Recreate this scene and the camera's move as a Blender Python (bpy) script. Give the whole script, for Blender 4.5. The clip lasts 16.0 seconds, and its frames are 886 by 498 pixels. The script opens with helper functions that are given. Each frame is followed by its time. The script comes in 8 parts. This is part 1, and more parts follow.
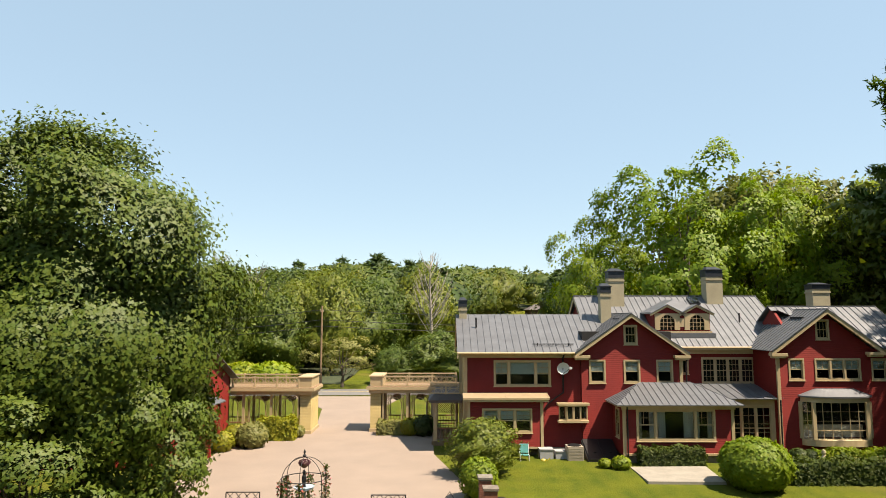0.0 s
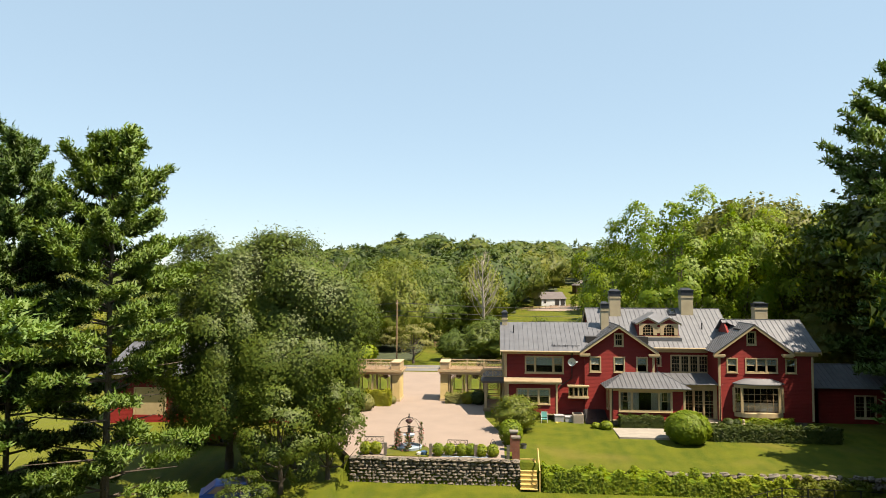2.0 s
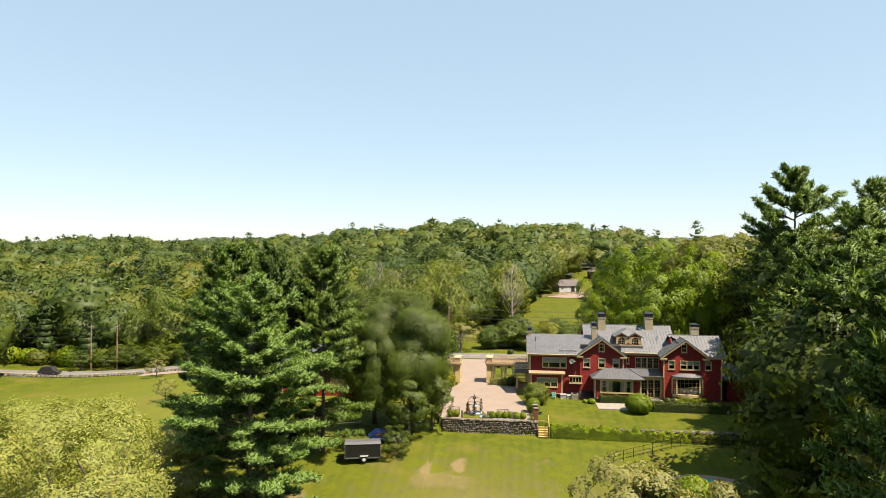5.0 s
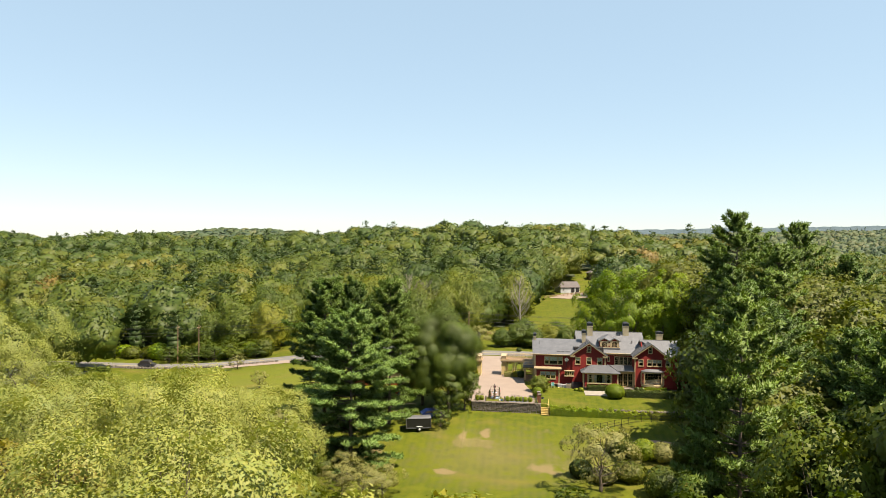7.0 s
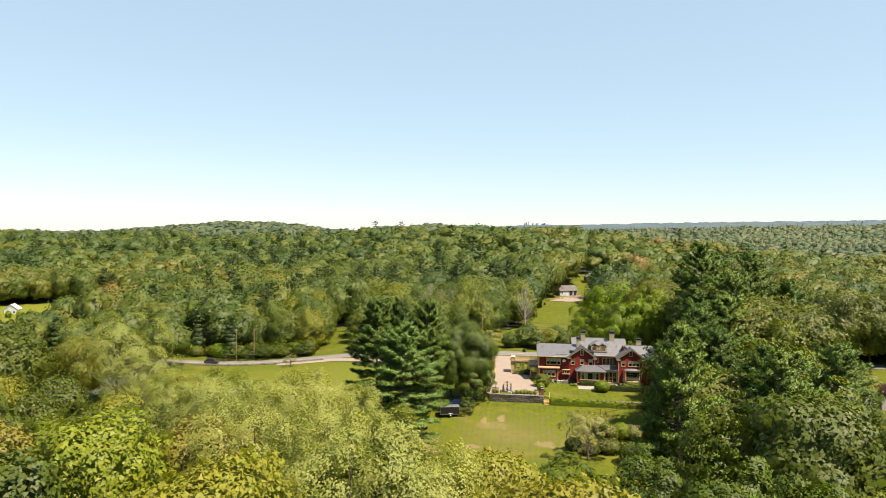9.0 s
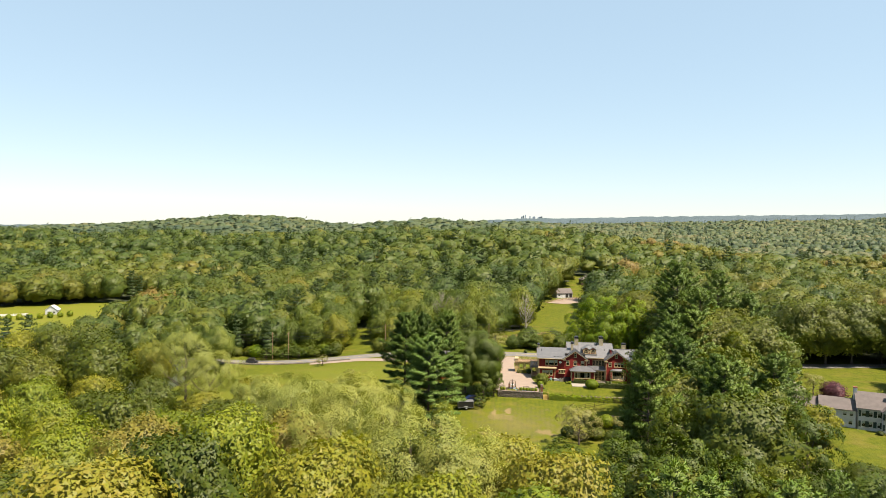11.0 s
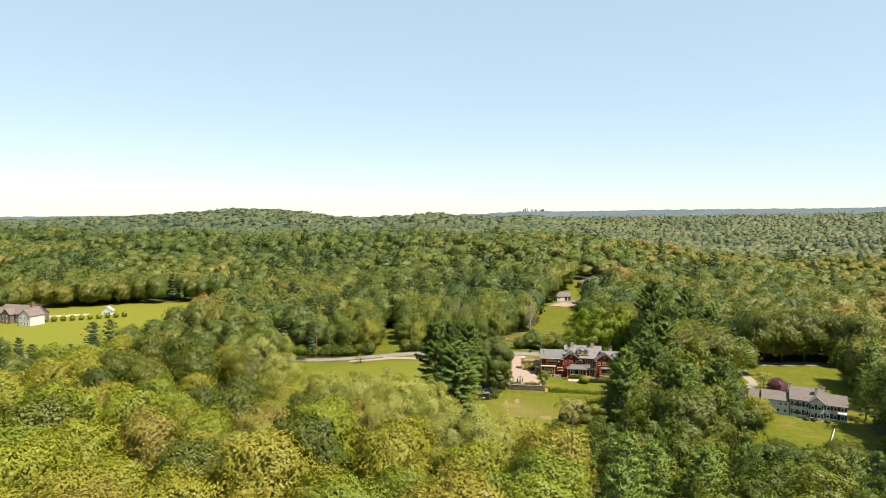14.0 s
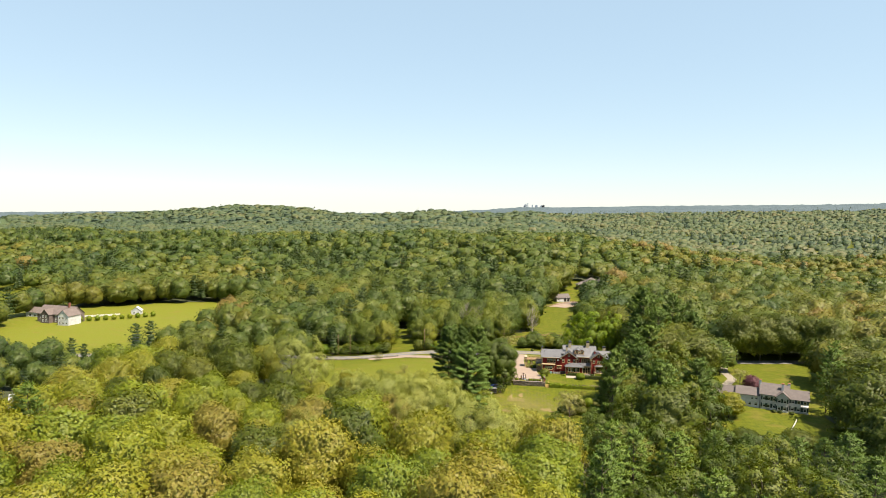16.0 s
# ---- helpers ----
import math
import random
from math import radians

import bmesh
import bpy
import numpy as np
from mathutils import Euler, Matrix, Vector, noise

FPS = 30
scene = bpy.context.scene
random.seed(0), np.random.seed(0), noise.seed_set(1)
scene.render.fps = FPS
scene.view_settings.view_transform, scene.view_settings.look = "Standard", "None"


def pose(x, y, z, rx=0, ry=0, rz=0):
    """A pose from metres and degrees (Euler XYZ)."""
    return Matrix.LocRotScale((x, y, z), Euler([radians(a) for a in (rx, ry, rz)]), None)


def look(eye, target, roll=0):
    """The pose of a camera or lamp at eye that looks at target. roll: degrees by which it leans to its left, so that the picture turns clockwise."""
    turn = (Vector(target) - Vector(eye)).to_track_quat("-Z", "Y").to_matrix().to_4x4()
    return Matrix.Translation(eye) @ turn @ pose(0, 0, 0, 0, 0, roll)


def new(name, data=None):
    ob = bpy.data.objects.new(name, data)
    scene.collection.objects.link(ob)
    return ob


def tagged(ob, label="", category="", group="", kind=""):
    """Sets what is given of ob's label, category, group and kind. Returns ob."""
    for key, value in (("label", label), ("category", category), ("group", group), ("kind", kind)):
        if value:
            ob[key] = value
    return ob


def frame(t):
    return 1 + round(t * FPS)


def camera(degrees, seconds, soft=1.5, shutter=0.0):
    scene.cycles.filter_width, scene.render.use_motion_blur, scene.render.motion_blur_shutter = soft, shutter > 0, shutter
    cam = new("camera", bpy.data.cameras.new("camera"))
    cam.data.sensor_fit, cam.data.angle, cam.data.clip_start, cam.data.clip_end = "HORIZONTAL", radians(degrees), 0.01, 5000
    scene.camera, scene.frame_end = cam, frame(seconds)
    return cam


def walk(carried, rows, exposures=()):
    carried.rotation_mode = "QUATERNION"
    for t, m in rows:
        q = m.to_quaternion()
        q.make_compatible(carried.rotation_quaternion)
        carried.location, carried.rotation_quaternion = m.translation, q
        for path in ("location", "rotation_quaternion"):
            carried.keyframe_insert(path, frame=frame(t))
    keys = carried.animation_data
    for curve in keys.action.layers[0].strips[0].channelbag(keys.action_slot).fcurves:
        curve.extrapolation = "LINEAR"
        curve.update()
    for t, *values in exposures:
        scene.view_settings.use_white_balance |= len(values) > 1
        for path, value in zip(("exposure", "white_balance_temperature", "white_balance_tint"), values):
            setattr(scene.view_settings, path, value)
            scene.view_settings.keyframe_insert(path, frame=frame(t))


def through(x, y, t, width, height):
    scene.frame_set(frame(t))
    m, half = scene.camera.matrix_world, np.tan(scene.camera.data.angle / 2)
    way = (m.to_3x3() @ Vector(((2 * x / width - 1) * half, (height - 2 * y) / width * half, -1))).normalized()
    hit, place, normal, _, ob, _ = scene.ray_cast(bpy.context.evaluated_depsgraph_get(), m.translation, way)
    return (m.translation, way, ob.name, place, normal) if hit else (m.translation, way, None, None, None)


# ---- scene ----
cam = camera(68.4, 16.0, soft=0.7, shutter=0.15)
METRES, EYE, TILT, LEAN, TURN = 240.0, 8.8, 6.2, 0.0, 0.0
ROWS = [
    (0.0, 0.0, 0.0, 0.0, 0.0, 0.0, -0.0),
    (0.5, 0.0008, -0.0195, 0.0063, 1.35, -0.97, 0.09),
    (1.0, 0.0017, -0.0416, 0.0133, 2.73, -1.82, 0.21),
    (1.5, 0.002, -0.0632, 0.0203, 3.85, -2.48, 0.25),
    (2.0, 0.0025, -0.0873, 0.0279, 4.69, -3.1, 0.3),
    (2.5, 0.003, -0.1106, 0.0367, 5.37, -3.58, 0.3),
    (3.0, 0.0027, -0.1348, 0.0464, 5.97, -4.29, 0.33),
    (3.5, 0.0018, -0.1574, 0.0552, 6.3, -4.9, 0.33),
    (4.0, 0.0003, -0.1827, 0.0643, 6.43, -5.38, 0.3),
    (6.5, -0.0054, -0.3424, 0.1196, 6.8, -6.79, 0.16),
    (7.0, -0.0066, -0.3779, 0.1314, 6.92, -7.02, 0.14),
    (7.5, -0.0083, -0.4114, 0.1431, 6.93, -7.19, 0.11),
    (8.0, -0.0103, -0.4465, 0.1563, 6.95, -7.37, 0.04),
    (8.5, -0.0122, -0.4794, 0.1695, 6.97, -7.51, -0.0),
    (9.0, -0.0145, -0.5138, 0.1823, 6.94, -7.78, -0.03),
    (11.5, -0.0247, -0.665, 0.246, 6.65, -8.7, -0.14),
    (12.0, -0.0264, -0.6962, 0.2591, 6.68, -8.94, -0.15),
    (12.5, -0.0283, -0.7264, 0.271, 6.76, -9.13, -0.16),
    (13.0, -0.0298, -0.7585, 0.2836, 6.8, -9.26, -0.18),
    (13.5, -0.0307, -0.7872, 0.2948, 6.82, -9.3, -0.19),
    (14.0, -0.0319, -0.8165, 0.3062, 6.82, -9.31, -0.2),
    (14.5, -0.0337, -0.8466, 0.3181, 6.84, -9.4, -0.21),
    (15.0, -0.0353, -0.8751, 0.3297, 6.85, -9.57, -0.22),
    (15.5, -0.0369, -0.9051, 0.3421, 6.85, -9.68, -0.24),
    (16.0, -0.0382, -0.9337, 0.3538, 6.86, -9.79, -0.26),
]
walk(cam, [(t, pose(0, 0, EYE, TILT, LEAN, TURN) @ pose(METRES * x, METRES * y, METRES * z, 90 + pitch, roll, yaw)) for t, x, y, z, yaw, pitch, roll in ROWS],
     [(0.0, 1.2, 7600, 13), (16.0, 1.2, 7600, 13)])

# ---- daylight ----
SUN = Vector((0.43, -0.21, 0.88)).normalized()
world = bpy.data.worlds.new("summer_sky")
scene.world = world
world.use_nodes = True
wn = world.node_tree.nodes
sky = wn.new("ShaderNodeTexSky")
sky.sky_type = 'NISHITA'
sky.sun_disc = False
sky.sun_elevation = math.asin(SUN.z)
sky.sun_rotation = math.atan2(SUN.x, SUN.y)
sky.air_density, sky.dust_density, sky.ozone_density = 1.0, 0.1, 1.0
wn["Background"].inputs["Strength"].default_value = 0.102
haze = wn.new("ShaderNodeMix")
haze.data_type = 'RGBA'
haze.inputs[0].default_value = 0.68
haze.inputs[7].default_value = (2.0, 3.13, 4.25, 1)
world.node_tree.links.new(sky.outputs[0], haze.inputs[6])
world.node_tree.links.new(haze.outputs[2], wn["Background"].inputs["Color"])
sun_data = bpy.data.lights.new("sun", 'SUN')
sun_data.energy, sun_data.angle, sun_data.color = 5.0, radians(0.53), (1.0, 0.95, 0.86)
sun = new("sun", sun_data)
sun.matrix_world = look(SUN * 200, (0, 0, 0))

# ---- materials ----


def nodes_of(name):
    m = bpy.data.materials.new(name)
    m.use_nodes = True
    nt = m.node_tree
    return m, nt, nt.nodes["Principled BSDF"]


def node(nt, kind, **kw):
    n = nt.nodes.new(kind)
    for k, v in kw.items():
        if k in n.inputs:
            n.inputs[k].default_value = v
    return n


def noise_tex(nt, scale, detail=4.0, rough=0.55, coord="Object", stretch=None):
    tc = node(nt, "ShaderNodeTexCoord")
    out = tc.outputs[coord]
    if stretch:
        mp = node(nt, "ShaderNodeMapping")
        mp.inputs["Scale"].default_value = stretch
        nt.links.new(out, mp.inputs["Vector"])
        out = mp.outputs[0]
    n = node(nt, "ShaderNodeTexNoise", Scale=scale, Detail=detail, Roughness=rough)
    nt.links.new(out, n.inputs["Vector"])
    return n.outputs["Fac"]


def ramp(nt, fac, stops):
    r = node(nt, "ShaderNodeValToRGB")
    el = r.color_ramp.elements
    while len(el) < len(stops):
        el.new(0.5)
    for e, (p, c) in zip(el, stops):
        e.position, e.color = p, (*c, 1)
    nt.links.new(fac, r.inputs["Fac"])
    return r.outputs["Color"]


def mix(nt, fac, a, b, mode='MIX'):
    m = node(nt, "ShaderNodeMix", data_type='RGBA')
    m.data_type, m.blend_type = 'RGBA', mode
    for sock, val in ((m.inputs[0], fac), (m.inputs[6], a), (m.inputs[7], b)):
        if isinstance(val, (int, float)):
            sock.default_value = val
        elif isinstance(val, tuple):
            sock.default_value = (*val, 1)
        else:
            nt.links.new(val, sock)
    return m.outputs[2]


def maths(nt, op, a, b=0.0):
    m = node(nt, "ShaderNodeMath")
    m.operation = op
    for sock, val in zip(m.inputs, (a, b)):
        if isinstance(val, (int, float)):
            sock.default_value = val
        else:
            nt.links.new(val, sock)
    return m.outputs[0]


def bump(nt, bsdf, height, strength=0.3, distance=0.02):
    b = node(nt, "ShaderNodeBump", Strength=strength, Distance=distance)
    nt.links.new(height, b.inputs["Height"])
    nt.links.new(b.outputs[0], bsdf.inputs["Normal"])


def worn(name, col, rough=0.6, vary=0.25, scale=3.0, fine=40.0, metal=0.0, bumps=0.15, dist=0.01):
    """A plain surface with broad stains and fine grain."""
    m, nt, b = nodes_of(name)
    lo = tuple(c * (1 - vary) for c in col)
    hi = tuple(min(1, c * (1 + vary * 0.7)) for c in col)
    base = ramp(nt, noise_tex(nt, scale), [(0.3, lo), (0.7, hi)])
    f = noise_tex(nt, fine, 3)
    base = mix(nt, 0.35, base, ramp(nt, f, [(0.3, lo), (0.75, hi)]))
    nt.links.new(base, b.inputs["Base Color"])
    b.inputs["Roughness"].default_value = rough
    b.inputs["Metallic"].default_value = metal
    bump(nt, b, f, bumps, dist)
    return m


def clapboard(name, col, lap=0.115):
    """Painted lapped boards: saw-tooth relief in height, uneven fading."""
    m, nt, b = nodes_of(name)
    tc = node(nt, "ShaderNodeTexCoord")
    sep = node(nt, "ShaderNodeSeparateXYZ")
    nt.links.new(tc.outputs["Object"], sep.inputs[0])
    t = maths(nt, 'MULTIPLY', sep.outputs["Z"], 1 / lap)
    saw = maths(nt, 'FRACT', t)
    board = node(nt, "ShaderNodeTexWhiteNoise")
    board.noise_dimensions = '1D'
    nt.links.new(maths(nt, 'FLOOR', t), board.inputs["W"])
    lo = tuple(c * 0.78 for c in col)
    hi = tuple(min(1, c * 1.15) for c in col)
    base = ramp(nt, noise_tex(nt, 0.7, 5), [(0.3, lo), (0.72, hi)])
    base = mix(nt, maths(nt, 'MULTIPLY', board.outputs["Value"], 0.25), base, lo)
    base = mix(nt, 0.25, base, ramp(nt, noise_tex(nt, 9, 3, stretch=(0.4, 0.4, 6)), [(0.3, lo), (0.7, hi)]))
    nt.links.new(base, b.inputs["Base Color"])
    b.inputs["Roughness"].default_value = 0.65
    b.inputs["Specular IOR Level"].default_value = 0.25
    bump(nt, b, maths(nt, 'SUBTRACT', 1.0, saw), 1.0, 0.035)
    return m


def leaf_material(name, stops, through=0.28, obj_vary=True, grain=2.4):
    """Leaves: colour by tree and by leaf, a little light passing through."""
    m, nt, b = nodes_of(name)
    leaf = node(nt, "ShaderNodeAttribute")
    leaf.attribute_name = "leaf"
    if obj_vary:
        tone = node(nt, "ShaderNodeObjectInfo").outputs["Random"]
    else:
        at = node(nt, "ShaderNodeAttribute")
        at.attribute_name = "tone"
        tone = at.outputs["Fac"]
    base = ramp(nt, tone, stops)
    hsv = node(nt, "ShaderNodeHueSaturation")
    nt.links.new(base, hsv.inputs["Color"])
    clump = noise_tex(nt, grain * 0.4, 3.0, 0.6)
    lively = maths(nt, 'ADD', maths(nt, 'MULTIPLY', leaf.outputs["Fac"], 0.16), maths(nt, 'MULTIPLY', clump, 0.9))
    nt.links.new(maths(nt, 'ADD', lively, 0.47), hsv.inputs["Value"])
    nt.links.new(maths(nt, 'ADD', maths(nt, 'MULTIPLY', leaf.outputs["Fac"], -0.035), 0.515), hsv.inputs["Hue"])
    col = hsv.outputs[0]
    nt.links.new(col, b.inputs["Base Color"])
    b.inputs["Roughness"].default_value = 0.55
    b.inputs["Specular IOR Level"].default_value = 0.3
    tr = node(nt, "ShaderNodeBsdfTranslucent")
    warm = mix(nt, 1.0, col, (1.15, 1.2, 0.55), 'MULTIPLY')
    nt.links.new(warm, tr.inputs["Color"])
    ms = node(nt, "ShaderNodeMixShader", Fac=through)
    nt.links.new(b.outputs[0], ms.inputs[1])
    nt.links.new(tr.outputs[0], ms.inputs[2])
    nt.links.new(ms.outputs[0], nt.nodes["Material Output"].inputs["Surface"])
    return m


def glass_material(name):
    m, nt, b = nodes_of(name)
    b.inputs["Base Color"].default_value = (0.75, 0.82, 0.82, 1)
    b.inputs["Roughness"].default_value = 0.03
    b.inputs["Transmission Weight"].default_value = 1.0
    b.inputs["IOR"].default_value = 1.5
    return m


def grass_material():
    m, nt, b = nodes_of("grass")
    broad = noise_tex(nt, 0.05, 5)
    mid = noise_tex(nt, 0.5, 5)
    fine = noise_tex(nt, 7, 6, 0.75)
    base = ramp(nt, broad, [(0.3, (0.0477, 0.0762, 0.0028)), (0.7, (0.0778, 0.1043, 0.0043))])
    base = mix(nt, 0.55, base, ramp(nt, mid, [(0.38, (0.0287, 0.0465, 0.0018)), (0.64, (0.1490, 0.1410, 0.0095))]))
    base = mix(nt, 0.45, base, ramp(nt, fine, [(0.25, (0.0173, 0.0331, 0.0015)), (0.75, (0.1034, 0.1159, 0.0094))]))
    tc = node(nt, "ShaderNodeTexCoord")
    wv = node(nt, "ShaderNodeTexWave", Scale=0.26, Distortion=0.6)
    wv.bands_direction = 'X'
    nt.links.new(tc.outputs["Object"], wv.inputs["Vector"])
    base = mix(nt, maths(nt, 'MULTIPLY', wv.outputs["Fac"], 0.34), base, (0.0947, 0.0984, 0.0074))
    # worn bare places on the lower lawn
    warp = node(nt, "ShaderNodeTexNoise", Scale=0.5, Detail=4.0)
    nt.links.new(tc.outputs["Object"], warp.inputs["Vector"])
    for px, py, rx, ry, amount in ((-7.3, 17.0, 1.0, 2.2, 0.8), (-11.0, 16.5, 0.9, 1.8, 0.7), (-9, 14.5, 5.0, 2.0, 0.35), (-13.3, 3.5, 2.2, 1.4, 0.75), (2.4, 6.5, 2.6, 2.2, 0.65), (-5.5, 10, 6, 4, 0.16), (-25, 9, 2.5, 2, 0.7), (-52.0, -9, 3.0, 2.5, 0.7), (-41, 17, 4, 2, 0.5), (-6, 9, 15, 13, 0.2), (14, 11, 13, 11, 0.16), (-60, 30, 30, 22, 0.14)):
        mp = node(nt, "ShaderNodeMapping")
        mp.vector_type = 'TEXTURE'
        mp.inputs["Location"].default_value = (px, py, 0)
        mp.inputs["Scale"].default_value = (rx, ry, 1000)
        nt.links.new(tc.outputs["Object"], mp.inputs["Vector"])
        ln = node(nt, "ShaderNodeVectorMath")
        ln.operation = 'LENGTH'
        nt.links.new(mp.outputs[0], ln.inputs[0])
        edge = maths(nt, 'ADD', ln.outputs["Value"], maths(nt, 'MULTIPLY', maths(nt, 'SUBTRACT', warp.outputs["Fac"], 0.5), 2.2))
        spot = ramp(nt, edge, [(0.5, (amount,) * 3), (1.0, (0, 0, 0))])
        base = mix(nt, spot, base, (0.1890, 0.1360, 0.0700))
    # sunny hay meadows
    for px, py, rx, ry, amount in ((-255, 155, 95, 120, 0.75), (-62, 32, 40, 42, 0.40)):
        mp = node(nt, "ShaderNodeMapping")
        mp.vector_type = 'TEXTURE'
        mp.inputs["Location"].default_value = (px, py, 0)
        mp.inputs["Scale"].default_value = (rx, ry, 1000)
        nt.links.new(tc.outputs["Object"], mp.inputs["Vector"])
        ln = node(nt, "ShaderNodeVectorMath")
        ln.operation = 'LENGTH'
        nt.links.new(mp.outputs[0], ln.inputs[0])
        edge = maths(nt, 'ADD', ln.outputs["Value"], maths(nt, 'MULTIPLY', maths(nt, 'SUBTRACT', mid, 0.5), 1.2))
        base = mix(nt, ramp(nt, edge, [(0.6, (amount,) * 3), (1.0, (0, 0, 0))]), base, (0.1318, 0.1414, 0.0136))
    # dry bare places
    dry = noise_tex(nt, 0.11, 3, 0.5, stretch=(1, 1.6, 1))
    mask = ramp(nt, dry, [(0.54, (0, 0, 0)), (0.66, (0.3400, 0.3400, 0.3400)), (0.74, (0.5000, 0.5000, 0.5000))])
    base = mix(nt, mask, base, (0.1509, 0.1123, 0.0291))
    nt.links.new(base, b.inputs["Base Color"])
    b.inputs["Roughness"].default_value = 0.85
    b.inputs["Specular IOR Level"].default_value = 0.15
    bump(nt, b, fine, 0.9, 0.08)
    return m


def metal_roof(name, col):
    m, nt, b = nodes_of(name)
    lo, hi = tuple(c * 0.75 for c in col), tuple(min(1, c * 1.15) for c in col)
    oi = node(nt, "ShaderNodeObjectInfo")
    base = ramp(nt, noise_tex(nt, 0.9, 5, stretch=(1, 1, 3)), [(0.3, lo), (0.7, hi)])
    base = mix(nt, maths(nt, 'MULTIPLY', oi.outputs["Random"], 0.35), base, lo)
    base = mix(nt, 0.25, base, ramp(nt, noise_tex(nt, 6, 4), [(0.3, lo), (0.7, hi)]))
    nt.links.new(base, b.inputs["Base Color"])
    b.inputs["Metallic"].default_value = 0.35
    nt.links.new(maths(nt, 'ADD', maths(nt, 'MULTIPLY', noise_tex(nt, 2.5), 0.25), 0.38), b.inputs["Roughness"])
    bump(nt, b, noise_tex(nt, 3), 0.15, 0.02)
    return m


M_RED = clapboard("red_clapboard", (0.172, 0.0125, 0.0085), 0.13)
M_CREAM = worn("cream_paint", (0.408, 0.304, 0.174), 0.5, 0.12)
M_CREAMBOARD = clapboard("cream_clapboard", (0.40, 0.30, 0.13))
M_WHITEBOARD = clapboard("white_clapboard", (0.517, 0.524, 0.53))
M_WHITE = worn("white_paint", (0.53, 0.53, 0.517), 0.5, 0.08)
M_ROOF = metal_roof("standing_seam_zinc", (0.132, 0.134, 0.142))
M_SHINGLE = worn("grey_brown_shingle", (0.105, 0.088, 0.084), 0.85, 0.25, 0.8, 8)
M_GLASS = glass_material("window_glass")
# near-black holds the shade of unlit rooms; also dark doors, panes, car glass
M_DARK = worn("dark_and_room_shade", (0.017, 0.015, 0.0136), 0.9)
M_BLIND = worn("pale_blind", (0.55, 0.60, 0.58), 0.8, 0.1)
M_DRAPE = worn("white_drapery", (0.476, 0.462, 0.422), 0.85, 0.1)
M_LATTICE = worn("brown_lattice", (0.204, 0.0884, 0.0476), 0.6, 0.2)
M_GRASS = grass_material()
M_GRAVEL = worn("pink_gravel", (0.225, 0.172, 0.136), 0.95, 0.13, 0.35, 22, 0, 0.4, 0.02)
M_ASPHALT = worn("worn_asphalt", (0.136, 0.129, 0.122), 0.9, 0.2, 0.5, 25)
M_CONCRETE = worn("pale_concrete", (0.205, 0.180, 0.145), 0.9, 0.15, 0.8, 30)


def stone_material():
    m, nt, b = nodes_of("field_stone")
    rnd = node(nt, "ShaderNodeObjectInfo").outputs["Random"]
    tint = ramp(nt, rnd, [(0.0, (0.075, 0.062, 0.050)), (0.35, (0.13, 0.112, 0.09)), (0.6, (0.17, 0.125, 0.095)), (0.8, (0.11, 0.075, 0.055)), (1.0, (0.23, 0.205, 0.165))])
    grain = noise_tex(nt, 7, 5, 0.65)
    base = mix(nt, 0.55, tint, ramp(nt, grain, [(0.3, (0.045, 0.04, 0.034)), (0.7, (0.21, 0.185, 0.145))]))
    nt.links.new(base, b.inputs["Base Color"])
    b.inputs["Roughness"].default_value = 0.9
    bump(nt, b, grain, 0.8, 0.05)
    return m


M_STONE = stone_material()
M_MORTAR = worn("dark_joint_earth", (0.0476, 0.0408, 0.034), 0.95)
M_BRICK = worn("old_red_brick", (0.19, 0.068, 0.0408), 0.85, 0.35, 5, 30)
M_STUCCO = worn("cream_stucco", (0.34, 0.286, 0.184), 0.85, 0.18, 1.2, 20)
M_IRON = worn("dark_iron", (0.0204, 0.0204, 0.0218), 0.5, 0.3, 4, 30, 0.6)
M_CAPIRON = worn("chimney_cap_iron", (0.034, 0.0374, 0.0442), 0.5, 0.3, 4, 30, 0.5)
M_BARK = worn("bark", (0.0884, 0.068, 0.051), 0.95, 0.4, 2.5, 12, 0, 0.8, 0.05)
M_PALEBARK = worn("grey_dead_wood", (0.258, 0.224, 0.184), 0.95, 0.25, 2.5, 12, 0, 0.5, 0.04)
M_WOOD = worn("weathered_wood", (0.224, 0.143, 0.0816), 0.85, 0.3, 2, 18)
M_YELLOWWOOD = worn("yellow_stair_paint", (0.422, 0.299, 0.0952), 0.7, 0.15)
M_BLACK = worn("black_paint", (0.00816, 0.00816, 0.00884), 0.45, 0.3)
M_SOIL = worn("brown_mulch", (0.109, 0.0578, 0.034), 0.95, 0.35, 2, 25)

